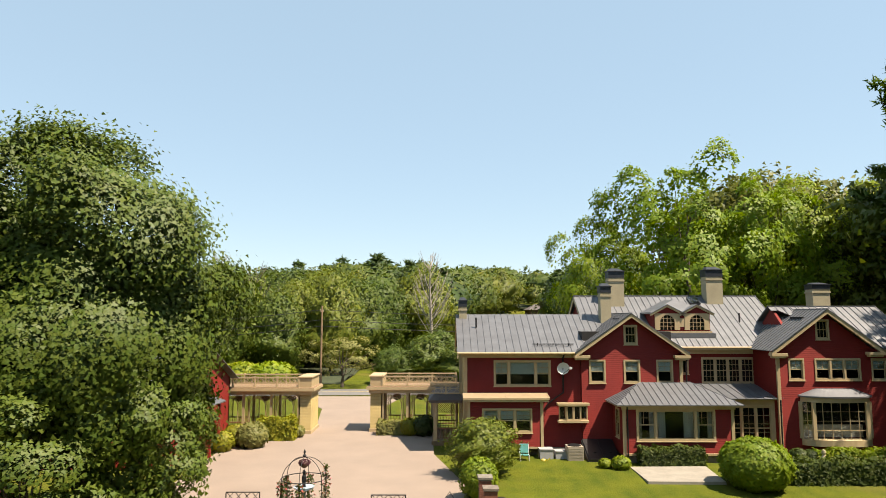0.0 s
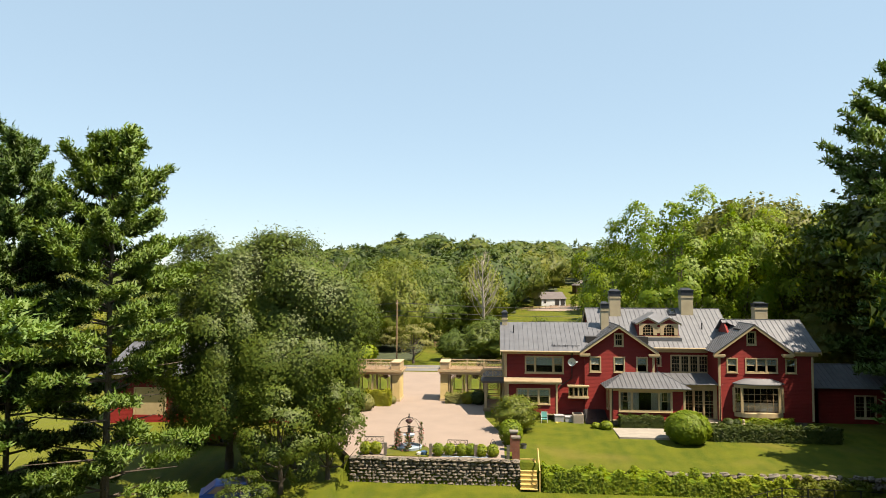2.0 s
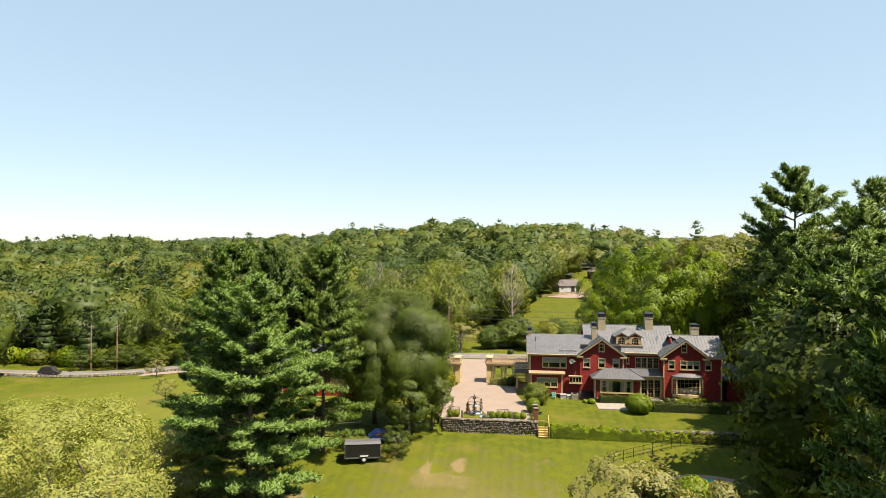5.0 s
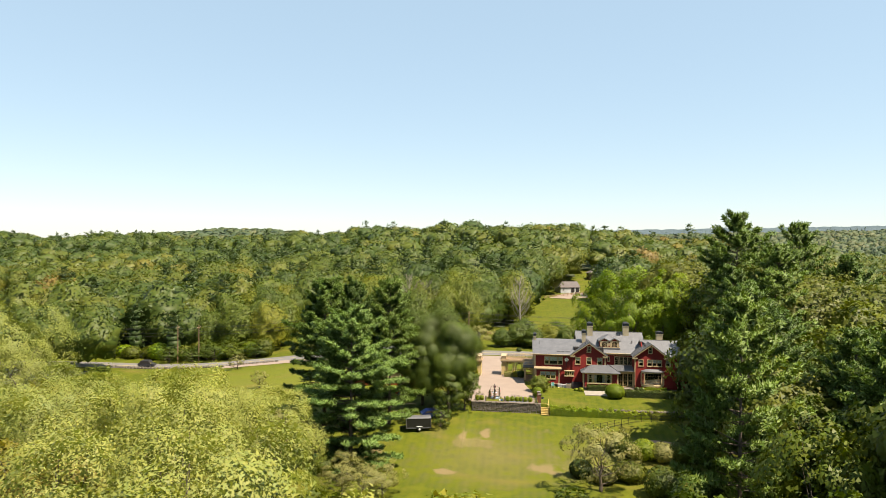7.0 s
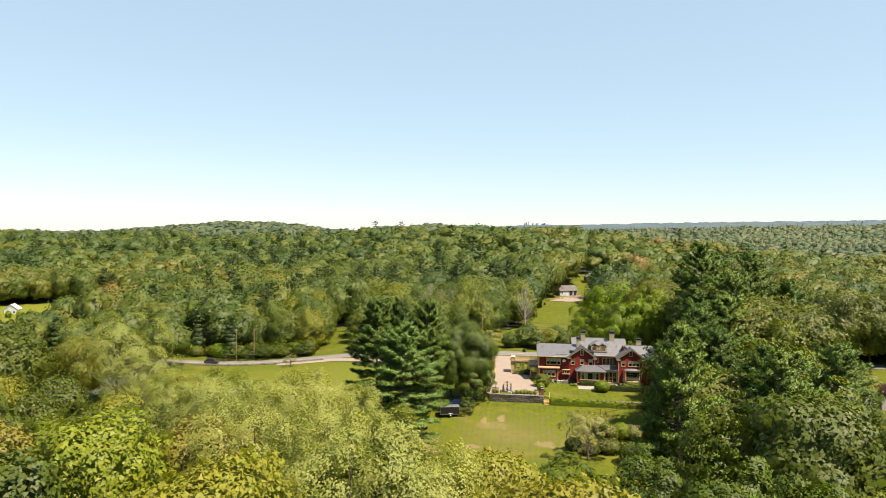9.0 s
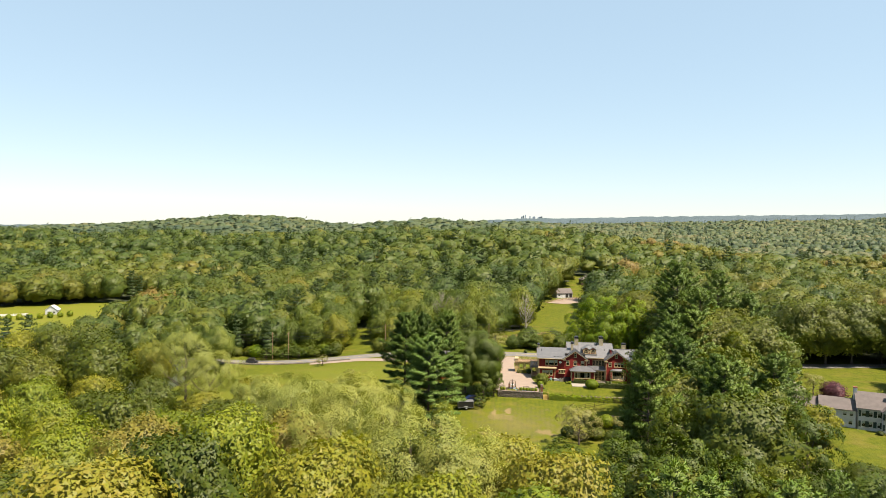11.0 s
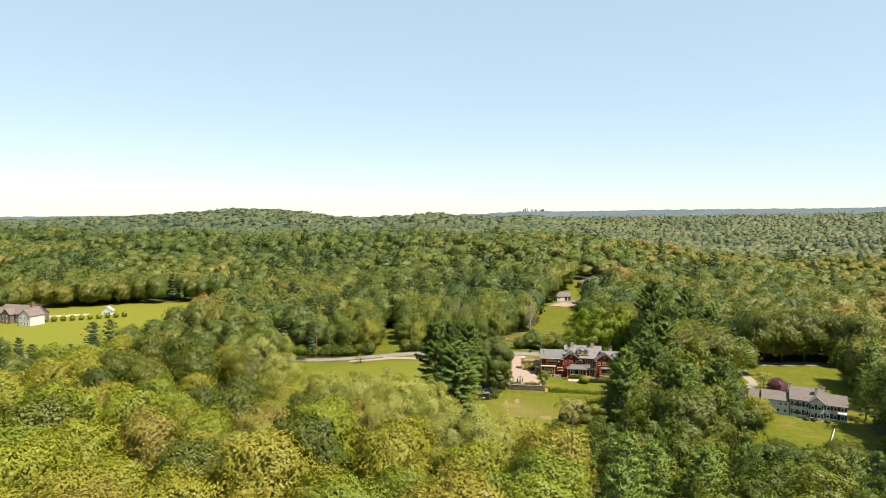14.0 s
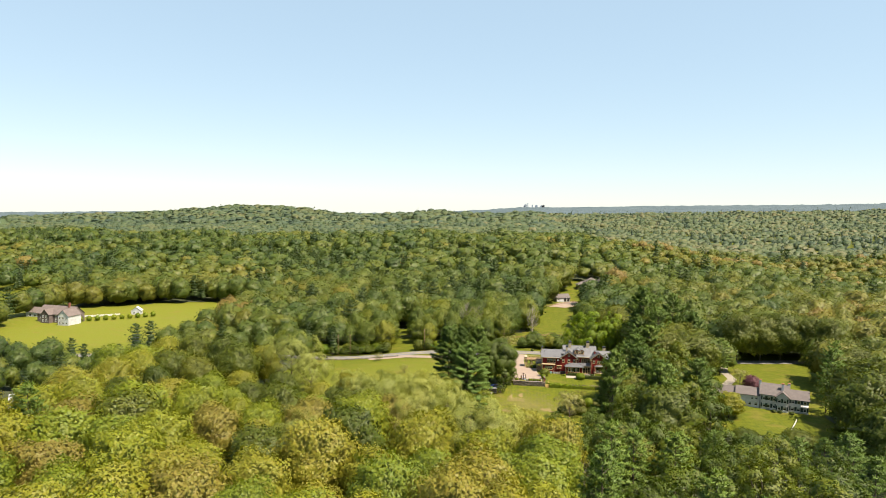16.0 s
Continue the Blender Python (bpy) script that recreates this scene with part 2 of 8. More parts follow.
G = {
    "maple": leaf_material("maple_leaves", [(0.0, (0.1254, 0.1924, 0.006415)), (1.0, (0.18, 0.2372, 0.008336))], 0.35),
    "oak": leaf_material("oak_leaves", [(0.0, (0.04839, 0.07063, 0.005224)), (0.5, (0.06767, 0.08749, 0.005824)), (1.0, (0.09331, 0.1048, 0.007535))], 0.25),
    "yellow": leaf_material("yellowing_leaves", [(0.0, (0.1141, 0.1555, 0.0141)), (0.3, (0.1521, 0.1865, 0.0141)), (0.6, (0.1868, 0.1977, 0.01568)), (0.85, (0.1977, 0.1865, 0.02116)), (1.0, (0.1793, 0.1533, 0.03135))], 0.32),
    "willow": leaf_material("willow_leaves", [(0.0, (0.2, 0.2271, 0.05145)), (1.0, (0.256, 0.2673, 0.06049))], 0.35),
    "pine": leaf_material("pine_needles", [(0.0, (0.05211, 0.09935, 0.0149)), (0.5, (0.06944, 0.1232, 0.01755)), (1.0, (0.09375, 0.1514, 0.02013))], 0.2),
    "softpine": leaf_material("soft_pine_needles", [(0.0, (0.1114, 0.1874, 0.04163)), (1.0, (0.1272, 0.2072, 0.04652))], 0.22),
    "ash": leaf_material("ash_leaves", [(0.0, (0.05952, 0.09041, 0.009616)), (1.0, (0.07119, 0.1028, 0.0108))], 0.2),
    "lush": leaf_material("lush_leaves", [(0.0, (0.04204, 0.06927, 0.004349)), (0.5, (0.05966, 0.08987, 0.004744)), (1.0, (0.1016, 0.1215, 0.005533))], 0.25),
    "edge": leaf_material("wood_edge_leaves", [(0.0, (0.05493, 0.08861, 0.011)), (0.5, (0.08886, 0.1193, 0.013)), (0.85, (0.1333, 0.1533, 0.014)), (1.0, (0.1616, 0.1704, 0.016))], 0.28),
    "hedge": leaf_material("hedge_leaves", [(0.0, (0.1336, 0.1915, 0.01026)), (1.0, (0.1923, 0.2308, 0.01368))], 0.35),
    "dullhedge": leaf_material("dull_hedge_leaves", [(0.0, (0.0373, 0.0604, 0.00944)), (1.0, (0.058, 0.0755, 0.0113))]),
    "lime": leaf_material("lime_hedge_leaves", [(0.0, (0.199, 0.204, 0.0126)), (1.0, (0.249, 0.234, 0.0189))]),
    "purple": leaf_material("purple_leaves", [(0.0, (0.0787, 0.0264, 0.0346)), (1.0, (0.0912, 0.0302, 0.0377))], 0.15),
    "grey": leaf_material("grey_green_leaves", [(0.0, (0.1773, 0.1773, 0.0528)), (1.0, (0.2131, 0.2059, 0.06036))]),
    "pink": leaf_material("rose_petals", [(0.0, (0.514, 0.0906, 0.107)), (1.0, (0.58, 0.189, 0.189))]),
    "wood": leaf_material("mixed_woodland", [(0.0, (0.0338, 0.06049, 0.01468)), (0.25, (0.04787, 0.07723, 0.01263)), (0.5, (0.07072, 0.09687, 0.01169)), (0.75, (0.1014, 0.113, 0.01468)), (0.9, (0.1406, 0.1289, 0.01751)), (1.0, (0.1577, 0.118, 0.02685))], 0.25, False, 1.5),
    # bluer woodland greens: haze over the far trees is put into the colour
    "hazed_farwood": leaf_material("haze_tinted_woodland", [(0.0, (0.03773, 0.06524, 0.03967)), (0.5, (0.0664, 0.09546, 0.03967)), (0.8, (0.09819, 0.1154, 0.04561)), (1.0, (0.1244, 0.1233, 0.05454))], 0.25, False, 0.35),
}

# ---- mesh helpers ----


class Geo:
    """Vertices and faces, gathered piece by piece."""

    def __init__(self):
        self.v, self.f = [], []

    def face(self, pts):
        n = len(self.v)
        self.v += [tuple(p) for p in pts]
        self.f.append(tuple(range(n, n + len(pts))))
        return self

    def box(self, x0, x1, y0, y1, z0, z1):
        n = len(self.v)
        self.v += [(x, y, z) for z in (z0, z1) for x, y in ((x0, y0), (x1, y0), (x1, y1), (x0, y1))]
        self.f += [tuple(n + i for i in q) for q in ((3, 2, 1, 0), (4, 5, 6, 7), (0, 1, 5, 4), (1, 2, 6, 5), (2, 3, 7, 6), (3, 0, 4, 7))]
        return self

    def prism(self, pts, way):
        n, k = len(self.v), len(pts)
        w = Vector(way)
        self.v += [tuple(p) for p in pts] + [tuple(Vector(p) + w) for p in pts]
        self.f += [tuple(range(n + k - 1, n - 1, -1)), tuple(range(n + k, n + 2 * k))]
        self.f += [(n + i, n + (i + 1) % k, n + k + (i + 1) % k, n + k + i) for i in range(k)]
        return self

    def beam(self, a, b, w, h=None):
        """A square bar from a to b."""
        a, b = Vector(a), Vector(b)
        d = (b - a).normalized()
        s = d.cross(Vector((0, 0, 1)))
        s = s.normalized() if s.length > 1e-4 else Vector((1, 0, 0))
        u = s.cross(d)
        h = h or w
        q = [a + s * (i * w / 2) + u * (j * h / 2) for i, j in ((-1, -1), (1, -1), (1, 1), (-1, 1))]
        return self.prism(q, b - a)

    def tube(self, pts, radii, sides=8, cap=True):
        pts = [Vector(p) for p in pts]
        n = len(self.v)
        for i, (p, r) in enumerate(zip(pts, radii)):
            d = (pts[min(i + 1, len(pts) - 1)] - pts[max(i - 1, 0)]).normalized()
            s = d.cross(Vector((0.3, 0.95, 0.1))).normalized()
            u = d.cross(s)
            self.v += [tuple(p + (s * math.cos(a) + u * math.sin(a)) * r) for a in (2 * math.pi * j / sides for j in range(sides))]
        for i in range(len(pts) - 1):
            for j in range(sides):
                a, b = n + i * sides + j, n + i * sides + (j + 1) % sides
                self.f.append((a, b, b + sides, a + sides))
        if cap:
            self.f.append(tuple(range(n + sides - 1, n - 1, -1)))
            self.f.append(tuple(range(n + (len(pts) - 1) * sides, n + len(pts) * sides)))
        return self

    def lathe(self, c, profile, sides=16):
        """A turned body: (radius, height) pairs from below."""
        x, y, z = c
        return self.tube_z([(x, y, z + h) for r, h in profile], [r for r, h in profile], sides)

    def tube_z(self, pts, radii, sides):
        n = len(self.v)
        for p, r in zip(pts, radii):
            self.v += [(p[0] + r * math.cos(a), p[1] + r * math.sin(a), p[2]) for a in (2 * math.pi * j / sides for j in range(sides))]
        for i in range(len(pts) - 1):
            for j in range(sides):
                a, b = n + i * sides + j, n + i * sides + (j + 1) % sides
                self.f.append((a, b, b + sides, a + sides))
        self.f.append(tuple(range(n + sides - 1, n - 1, -1)))
        self.f.append(tuple(range(n + (len(pts) - 1) * sides, n + len(pts) * sides)))
        return self

    def blob(self, c, r, rng, rough=0.2, rings=5, sides=8):
        """A rounded, uneven lump."""
        n = len(self.v)
        r = Vector(r) if not isinstance(r, (int, float)) else Vector((r, r, r))
        for i in range(1, rings):
            t = math.pi * i / rings
            for j in range(sides):
                a = 2 * math.pi * (j + 0.5 * (i % 2)) / sides
                k = 1 + rng.uniform(-rough, rough)
                self.v.append((c[0] + r.x * k * math.sin(t) * math.cos(a), c[1] + r.y * k * math.sin(t) * math.sin(a), c[2] - r.z * k * math.cos(t)))
        for i in range(rings - 2):
            for j in range(sides):
                a, b = n + i * sides + j, n + i * sides + (j + 1) % sides
                self.f.append((a, b, b + sides, a + sides))
        self.f.append(tuple(range(n + sides - 1, n - 1, -1)))
        self.f.append(tuple(range(n + (rings - 2) * sides, n + (rings - 1) * sides)))
        return self

    def mesh(self, name, shift=(0, 0, 0)):
        me = bpy.data.meshes.new(name)
        sx, sy, sz = shift
        me.from_pydata([(x - sx, y - sy, z - sz) for x, y, z in self.v], [], self.f)
        me.update()
        return me


BASE = {}


def thing(name, loc, label, category, group="", kind=""):
    ob = new(name)
    ob.empty_display_size = 0.3
    ob.location = loc
    BASE[ob.name] = tuple(loc)
    return tagged(ob, label, category, group, kind)


def part(name, geo, material, parent, label=""):
    """One mesh under a thing or a part; places are given in the world's metres."""
    base = BASE[parent.name]
    me = geo.mesh(name, base) if isinstance(geo, Geo) else geo
    me.materials.append(material)
    ob = new(name, me)
    ob.parent = parent
    BASE[ob.name] = base
    return tagged(ob, label)


def solo(name, geo, material, label, category, loc=(0, 0, 0), group="", kind=""):
    """A thing, or a piece of the setting, that is one mesh."""
    me = geo.mesh(name, loc) if isinstance(geo, Geo) else geo
    me.materials.append(material)
    ob = new(name, me)
    ob.location = loc
    BASE[ob.name] = tuple(loc)
    return tagged(ob, label, category, group, kind)


def smooth(ob):
    ob.data.polygons.foreach_set("use_smooth", [True] * len(ob.data.polygons))
    return ob


def np_mesh(name, verts, quads, leaf=None, tone=None, facing=None):
    """A mesh of triangles or quads from arrays, with a value for each leaf and each tree."""
    me = bpy.data.meshes.new(name)
    nv, nf = len(verts), len(quads)
    me.vertices.add(nv)
    me.vertices.foreach_set("co", np.asarray(verts, dtype=np.float32).ravel())
    k = np.asarray(quads).shape[1]
    me.loops.add(nf * k)
    me.loops.foreach_set("vertex_index", np.asarray(quads, dtype=np.int32).ravel())
    me.polygons.add(nf)
    me.polygons.foreach_set("loop_start", np.arange(0, nf * k, k, dtype=np.int32))
    me.update(calc_edges=True)
    if facing is not None:
        at = me.attributes.new("custom_normal", 'FLOAT_VECTOR', 'POINT')
        at.data.foreach_set("vector", np.asarray(facing, dtype=np.float32).ravel())
    for key, val in (("leaf", leaf), ("tone", tone)):
        if val is not None:
            at = me.attributes.new(key, 'FLOAT', 'FACE')
            at.data.foreach_set("value", np.asarray(val, dtype=np.float32))
    return me


# ---- the lie of the land ----


def step(a, b, t):
    t = np.clip((np.asarray(t, dtype=float) - a) / (b - a), 0, 1)
    return t * t * (3 - 2 * t)


def land(x, y):
    """Height of the ground."""
    x, y = np.asarray(x, dtype=float), np.asarray(y, dtype=float)
    west = -5.2 * step(-22, -105, x) - 3.0 * step(-140, -280, x)
    east = -1.8 * step(36, 62, x)
    # the upper terrace ends at the garden walls; it falls gently elsewhere
    bank = np.where((x > -11) & (x < 38), step(27.9, 28.15, y), step(12, 44, y))
    low = -1.75 - 2.9 * step(27, 4, y) - 0.4 * step(4, -60, y)
    inside = step(-60, -20, x) * (1 - step(45, 75, x))
    front = low * inside + (1 - inside) * np.minimum(west + east, -2.0) * 1.0
    z = np.where(y < 60, front * (1 - bank) + (west + east) * bank, west + east)
    z = z - 0.5 * step(40, 29, y) * bank * ((x > 3) & (x < 38))
    # level ground for the pool
    flat = step(9.5, 6.2, np.hypot(x - 20.5, y - 15))
    z = z * (1 - flat) - 3.3 * flat
    # rising woods beyond the road
    mid = 4.0 * step(95, 215, y) + 18.5 * step(200, 390, y)
    mid = mid * step(-200, -70, x) * (1 - 0.85 * step(110, 260, x))
    lft = 24.0 * step(270, 600, y) * (1 - step(-160, -60, x))
    z = z + (mid + lft) * (1 - 0.75 * step(520, 1000, y))
    # far hills
    hill = 60 * np.exp(-(((x + 1150) / 420) ** 2 + ((y - 2500) / 520) ** 2)) + 32 * np.exp(-(((x + 330) / 230) ** 2 + ((y - 2050) / 260) ** 2))
    hill = hill + 22 * np.exp(-(((x + 1900) / 500) ** 2 + ((y - 2600) / 500) ** 2)) + 0.0157 * np.minimum(x, 0) * step(350, 1300, y) + np.maximum(0, 26 + 0.031 * x) * (0.55 * step(700, 1800, y) + 0.45 * step(1800, 3000, y))
    hill = hill + 34 * step(2900, 3900, y) * (1 + 0.16 * np.sin(x * 0.0021 + 0.6)) + 6 * step(2600, 3800, y) * step(500, 1500, x)
    wob = 0.5 * np.sin(x * 0.07 + 1.3) * np.sin(y * 0.06 + 0.4) * step(50, 140, np.hypot(x - 10, y - 40))
    roll = 5.0 * np.sin(x * 0.031 + 0.9 * np.sin(y * 0.017)) * np.sin(y * 0.027 + 1.1 + 0.8 * np.sin(x * 0.013)) * step(240, 420, y)
    return z + hill + wob + roll


def ground_z(x, y):
    return float(land(x, y))


def axis(lo, hi, fine_lo, fine_hi, fine, grow=1.09):
    out = list(np.arange(fine_lo, fine_hi + 1e-6, fine))
    s, v = fine, fine_hi
    while v < hi:
        s *= grow
        v += s
        out.append(min(v, hi))
    s, v = fine, fine_lo
    while v > lo:
        s *= grow
        v -= s
        out.insert(0, max(v, lo))
    return np.array(out)


def sheet(name, xs, ys, zf):
    X, Y = np.meshgrid(xs, ys)
    Z = zf(X, Y)
    n, m = len(xs), len(ys)
    idx = np.arange(n * m).reshape(m, n)
    q = np.stack([idx[:-1, :-1], idx[:-1, 1:], idx[1:, 1:], idx[1:, :-1]], -1).reshape(-1, 4)
    me = np_mesh(name, np.stack([X, Y, Z], -1).reshape(-1, 3), q)
    me.polygons.foreach_set("use_smooth", [True] * len(me.polygons))
    return me


ground_y = np.sort(np.concatenate([axis(-600, 4900, -60, 110, 1.5), [27.88, 27.92, 28.12, 28.16]]))
ground_x = np.sort(np.concatenate([axis(-4900, 4900, -75, 95, 2.0), [-11.02, -10.98, 37.98, 38.02]]))
solo("ground", sheet("ground", ground_x, ground_y, land), M_GRASS, "mown summer grass with dry worn patches and meadow beyond", "lawn", kind="structure")

# ---- building helpers ----


def clip(poly, a, b, c):
    """The part of a flat polygon where a*u + b*v <= c."""
    out = []
    for i, p in enumerate(poly):
        q = poly[(i + 1) % len(poly)]
        dp, dq = a * p[0] + b * p[1] - c, a * q[0] + b * q[1] - c
        if dp <= 1e-9:
            out.append(p)
        if (dp < -1e-9 and dq > 1e-9) or (dp > 1e-9 and dq < -1e-9):
            t = dp / (dp - dq)
            out.append((p[0] + t * (q[0] - p[0]), p[1] + t * (q[1] - p[1])))
    return out


def area(poly):
    return abs(sum(p[0] * q[1] - q[0] * p[1] for p, q in zip(poly, poly[1:] + poly[:1]))) / 2


def wall(parent, name, o, way, outline, holes, material, thick=0.2):
    """An upright wall from a flat outline (along, up), with openings through it. way: the direction along; the outer face looks to its right."""
    o, U = Vector(o), Vector(way).normalized()
    N = U.cross(Vector((0, 0, 1)))
    us = sorted({p[0] for p in outline} | {h for q in holes for h in q[:2]})
    zs = sorted({p[1] for p in outline} | {h for q in holes for h in q[2:]})
    g = Geo()

    def at(u, z, d):
        return o + U * u + Vector((0, 0, z)) - N * d
    for u0, u1 in zip(us, us[1:]):
        for z0, z1 in zip(zs, zs[1:]):
            cu, cz = (u0 + u1) / 2, (z0 + z1) / 2
            if any(h[0] < cu < h[1] and h[2] < cz < h[3] for h in holes):
                continue
            cell = list(outline)
            for a, b, c in ((-1, 0, -u0), (1, 0, u1), (0, -1, -z0), (0, 1, z1)):
                cell = clip(cell, a, b, c)
                if len(cell) < 3:
                    break
            if len(cell) >= 3 and area(cell) > 1e-4:
                g.face([at(u, z, 0) for u, z in cell])
                g.face([at(u, z, thick) for u, z in reversed(cell)])
    for u0, u1, z0, z1 in holes:
        c = [(u0, z0), (u1, z0), (u1, z1), (u0, z1)]
        for p, q in zip(c, c[1:] + c[:1]):
            g.face([at(*p, 0), at(*q, 0), at(*q, thick), at(*p, thick)])
    for p, q in zip(outline, outline[1:] + outline[:1]):
        g.face([at(*q, 0), at(*p, 0), at(*p, thick), at(*q, thick)])
    return part(name, g, material, parent)


def roof_plane(roof, pts, material, gap=0.48, thick=0.05, rib=0.045):
    """A standing-seam slope: the first two points are its eave. Each panel is a piece with its raised seam."""
    p = [Vector(q) for q in pts]
    E = (p[1] - p[0]).normalized()
    N = E.cross(p[2] - p[0]).normalized()
    if N.z < 0:
        N = -N
    S = N.cross(E)
    flat = [((q - p[0]).dot(E), (q - p[0]).dot(S)) for q in p]
    u0, u1 = min(f[0] for f in flat), max(f[0] for f in flat)
    n = max(1, round((u1 - u0) / gap))
    w = (u1 - u0) / n
    for i in range(n):
        a, b = u0 + i * w, u0 + (i + 1) * w
        cell = clip(clip(flat, -1, 0, -a), 1, 0, b)
        if len(cell) < 3 or area(cell) < 0.01:
            continue
        g = Geo()
        g.prism([p[0] + E * u + S * v - N * thick for u, v in cell], N * thick)
        line = clip(clip(flat, -1, 0, -(b - 0.02)), 1, 0, b)
        if len(line) >= 3:
            v0, v1 = min(q[1] for q in line), max(q[1] for q in line)
            c = p[0] + E * b
            g.prism([c + S * v0 - E * 0.02, c + S * v0 + E * 0.02, c + S * v1 + E * 0.02, c + S * v1 - E * 0.02], N * rib)
        part("roof_panel", g, material, roof)


def window(parent, o, way, u0, u1, z0, z1, lights, trim=M_CREAM, case=0.11, blind=0.5, sill=True, name="window", drape=False):
    """A window in a wall's opening. lights: (share, columns, rows, double_hung) from left to right; muntins are bars of their own."""
    o, U = Vector(o), Vector(way).normalized()
    N = U.cross(Vector((0, 0, 1)))

    def block(g, a, b, c, d, near, far):
        q = [o + U * u + Vector((0, 0, z)) + N * near for u, z in ((a, c), (b, c), (b, d), (a, d))]
        g.prism(q, N * (far - near))
    g = Geo()
    block(g, u0 - case, u0, z0 - case, z1 + case, -0.1, 0.035)
    block(g, u1, u1 + case, z0 - case, z1 + case, -0.1, 0.035)
    block(g, u0, u1, z1, z1 + case, -0.1, 0.04)
    block(g, u0, u1, z0 - case, z0, -0.1, 0.04)
    win = part(name, g, trim, parent)
    if sill:
        g = Geo()
        block(g, u0 - case - 0.04, u1 + case + 0.04, z0 - case - 0.04, z0 - case, -0.02, 0.09)
        part("sill", g, trim, win)
    total = sum(q[0] for q in lights)
    a = u0
    for k, (share, cols, rows, hung) in enumerate(lights):
        b = a + (u1 - u0) * share / total
        if k:
            g = Geo()
            block(g, a - 0.06, a + 0.06, z0, z1, -0.1, 0.03)
            part("mullion", g, trim, win)
        s = Geo()
        f = 0.05
        la, lb = a + (0.06 if k else 0), b - (0.06 if k < len(lights) - 1 else 0)
        block(s, la, la + f, z0, z1, -0.09, -0.04)
        block(s, lb - f, lb, z0, z1, -0.09, -0.04)
        block(s, la + f, lb - f, z0, z0 + f, -0.09, -0.04)
        block(s, la + f, lb - f, z1 - f, z1, -0.09, -0.04)
        if hung:
            block(s, la + f, lb - f, (z0 + z1) / 2 - 0.03, (z0 + z1) / 2 + 0.03, -0.09, -0.03)
        part("sash", s, trim, win)
        bars = Geo()
        zb = (z0 + z1) / 2 if hung == 1 else z0
        for i in range(1, cols):
            u = la + (lb - la) * i / cols
            block(bars, u - 0.011, u + 0.011, zb + f, z1 - f, -0.075, -0.045)
        for j in range(1, rows):
            z = zb + (z1 - zb) * j / rows
            block(bars, la + f, lb - f, z - 0.011, z + 0.011, -0.075, -0.047)
        if bars.f:
            part("muntin", bars, trim, win)
        g = Geo()
        block(g, la + f, lb - f, z0 + f, z1 - f, -0.068, -0.062)
        pane = part("pane", g, M_GLASS, win)
        pane.visible_shadow = False
        if blind:
            g = Geo()
            block(g, la + 0.02, lb - 0.02, z1 - (z1 - z0) * blind, z1, -0.16, -0.14)
            part("blind", g, M_BLIND, win)
        if drape:
            for side in (0, 1):
                g = Geo()
                n = 7
                for i in range(n):
                    ua = la + (lb - la) * (0.26 * i / n if side == 0 else 1 - 0.26 * (i + 1) / n)
                    ub = ua + (lb - la) * 0.26 / n
                    block(g, ua, ub, z0, z1, -0.30 - 0.03 * (i % 2), -0.26 - 0.03 * (i % 2))
                part("curtain", g, M_DRAPE, win)
        a = b
    return win


X, Y_IN = (1, 0, 0), (0, -1, 0)
DH = (1, 2, 2, 1)

# ---- the red house ----
house = thing("red_house", (16, 48, 0), "rambling red clapboard house with cream trim and grey metal roofs", "house")
# stone foundation
g = Geo()
g.box(1.45, 16.0, 44.02, 52.5, -0.6, 0.45).box(16.02, 30.15, 42.75, 52.5, -0.6, 0.44).box(11.25, 18.0, 41.5, 43.98, -0.6, 0.43)
part("foundation", g, M_STONE, house, "grey fieldstone foundation")

# north-west wing, front and ends
WY, AY, RY, BY = 44.2, 43.95, 45.9, 42.65
w_holes = [(2.1, 5.7, 4.5, 6.0)]
wall(house, "front_wall", (1.4, WY, 0), X, [(0, 0.4), (7.8, 0.4), (7.8, 6.75), (0, 6.75)], w_holes, M_RED)
window(house, (1.4, WY, 0), X, 2.1, 5.7, 4.5, 6.0, [(1, 2, 2, 1), (2.0, 1, 1, 0), (1, 2, 2, 1)], blind=0.55)
gable_end = [(0, 0.4), (8.6, 0.4), (8.6, 6.75), (4.3, 9.1), (0, 6.75)]
wall(house, "end_wall", (1.4, 52.8, 0), Y_IN, gable_end, [], M_CREAMBOARD)
wall(house, "back_wall", (12, 52.8, 0), (-1, 0, 0), [(0, 0.4), (10.6, 0.4), (10.6, 6.75), (0, 6.75)], [], M_RED)
g = Geo()
g.box(1.38, 1.62, WY - 0.03, WY + 0.15, 0.45, 6.5)
part("corner_board", g, M_CREAM, house)
# frieze and gutter
g = Geo()
g.box(1.2, 9.2, WY - 0.06, WY + 0.02, 6.28, 6.55)
part("frieze", g, M_CREAM, house)
g = Geo()
g.box(0.95, 9.2, WY - 0.62, WY - 0.03, 6.52, 6.60)
part("soffit", g, M_CREAM, house)
g = Geo()
g.tube([(0.95, WY - 0.66, 6.60), (9.1, WY - 0.66, 6.60)], [0.07, 0.07], 8)
part("gutter", g, M_CREAM, house)
roof_w = part("wing_roof", Geo().box(1.0, 1.1, 43.65, 53.3, 6.50, 6.55), M_CREAM, house, "silver-grey standing seam metal roof")
roof_plane(roof_w, [(0.95, 43.55, 6.62), (8.85, 43.55, 6.62), (12.4, 48.5, 9.2), (0.95, 48.5, 9.2)], M_ROOF)
roof_plane(roof_w, [(12.4, 53.4, 6.62), (0.95, 53.4, 6.62), (0.95, 48.5, 9.2), (12.4, 48.5, 9.2)], M_ROOF)
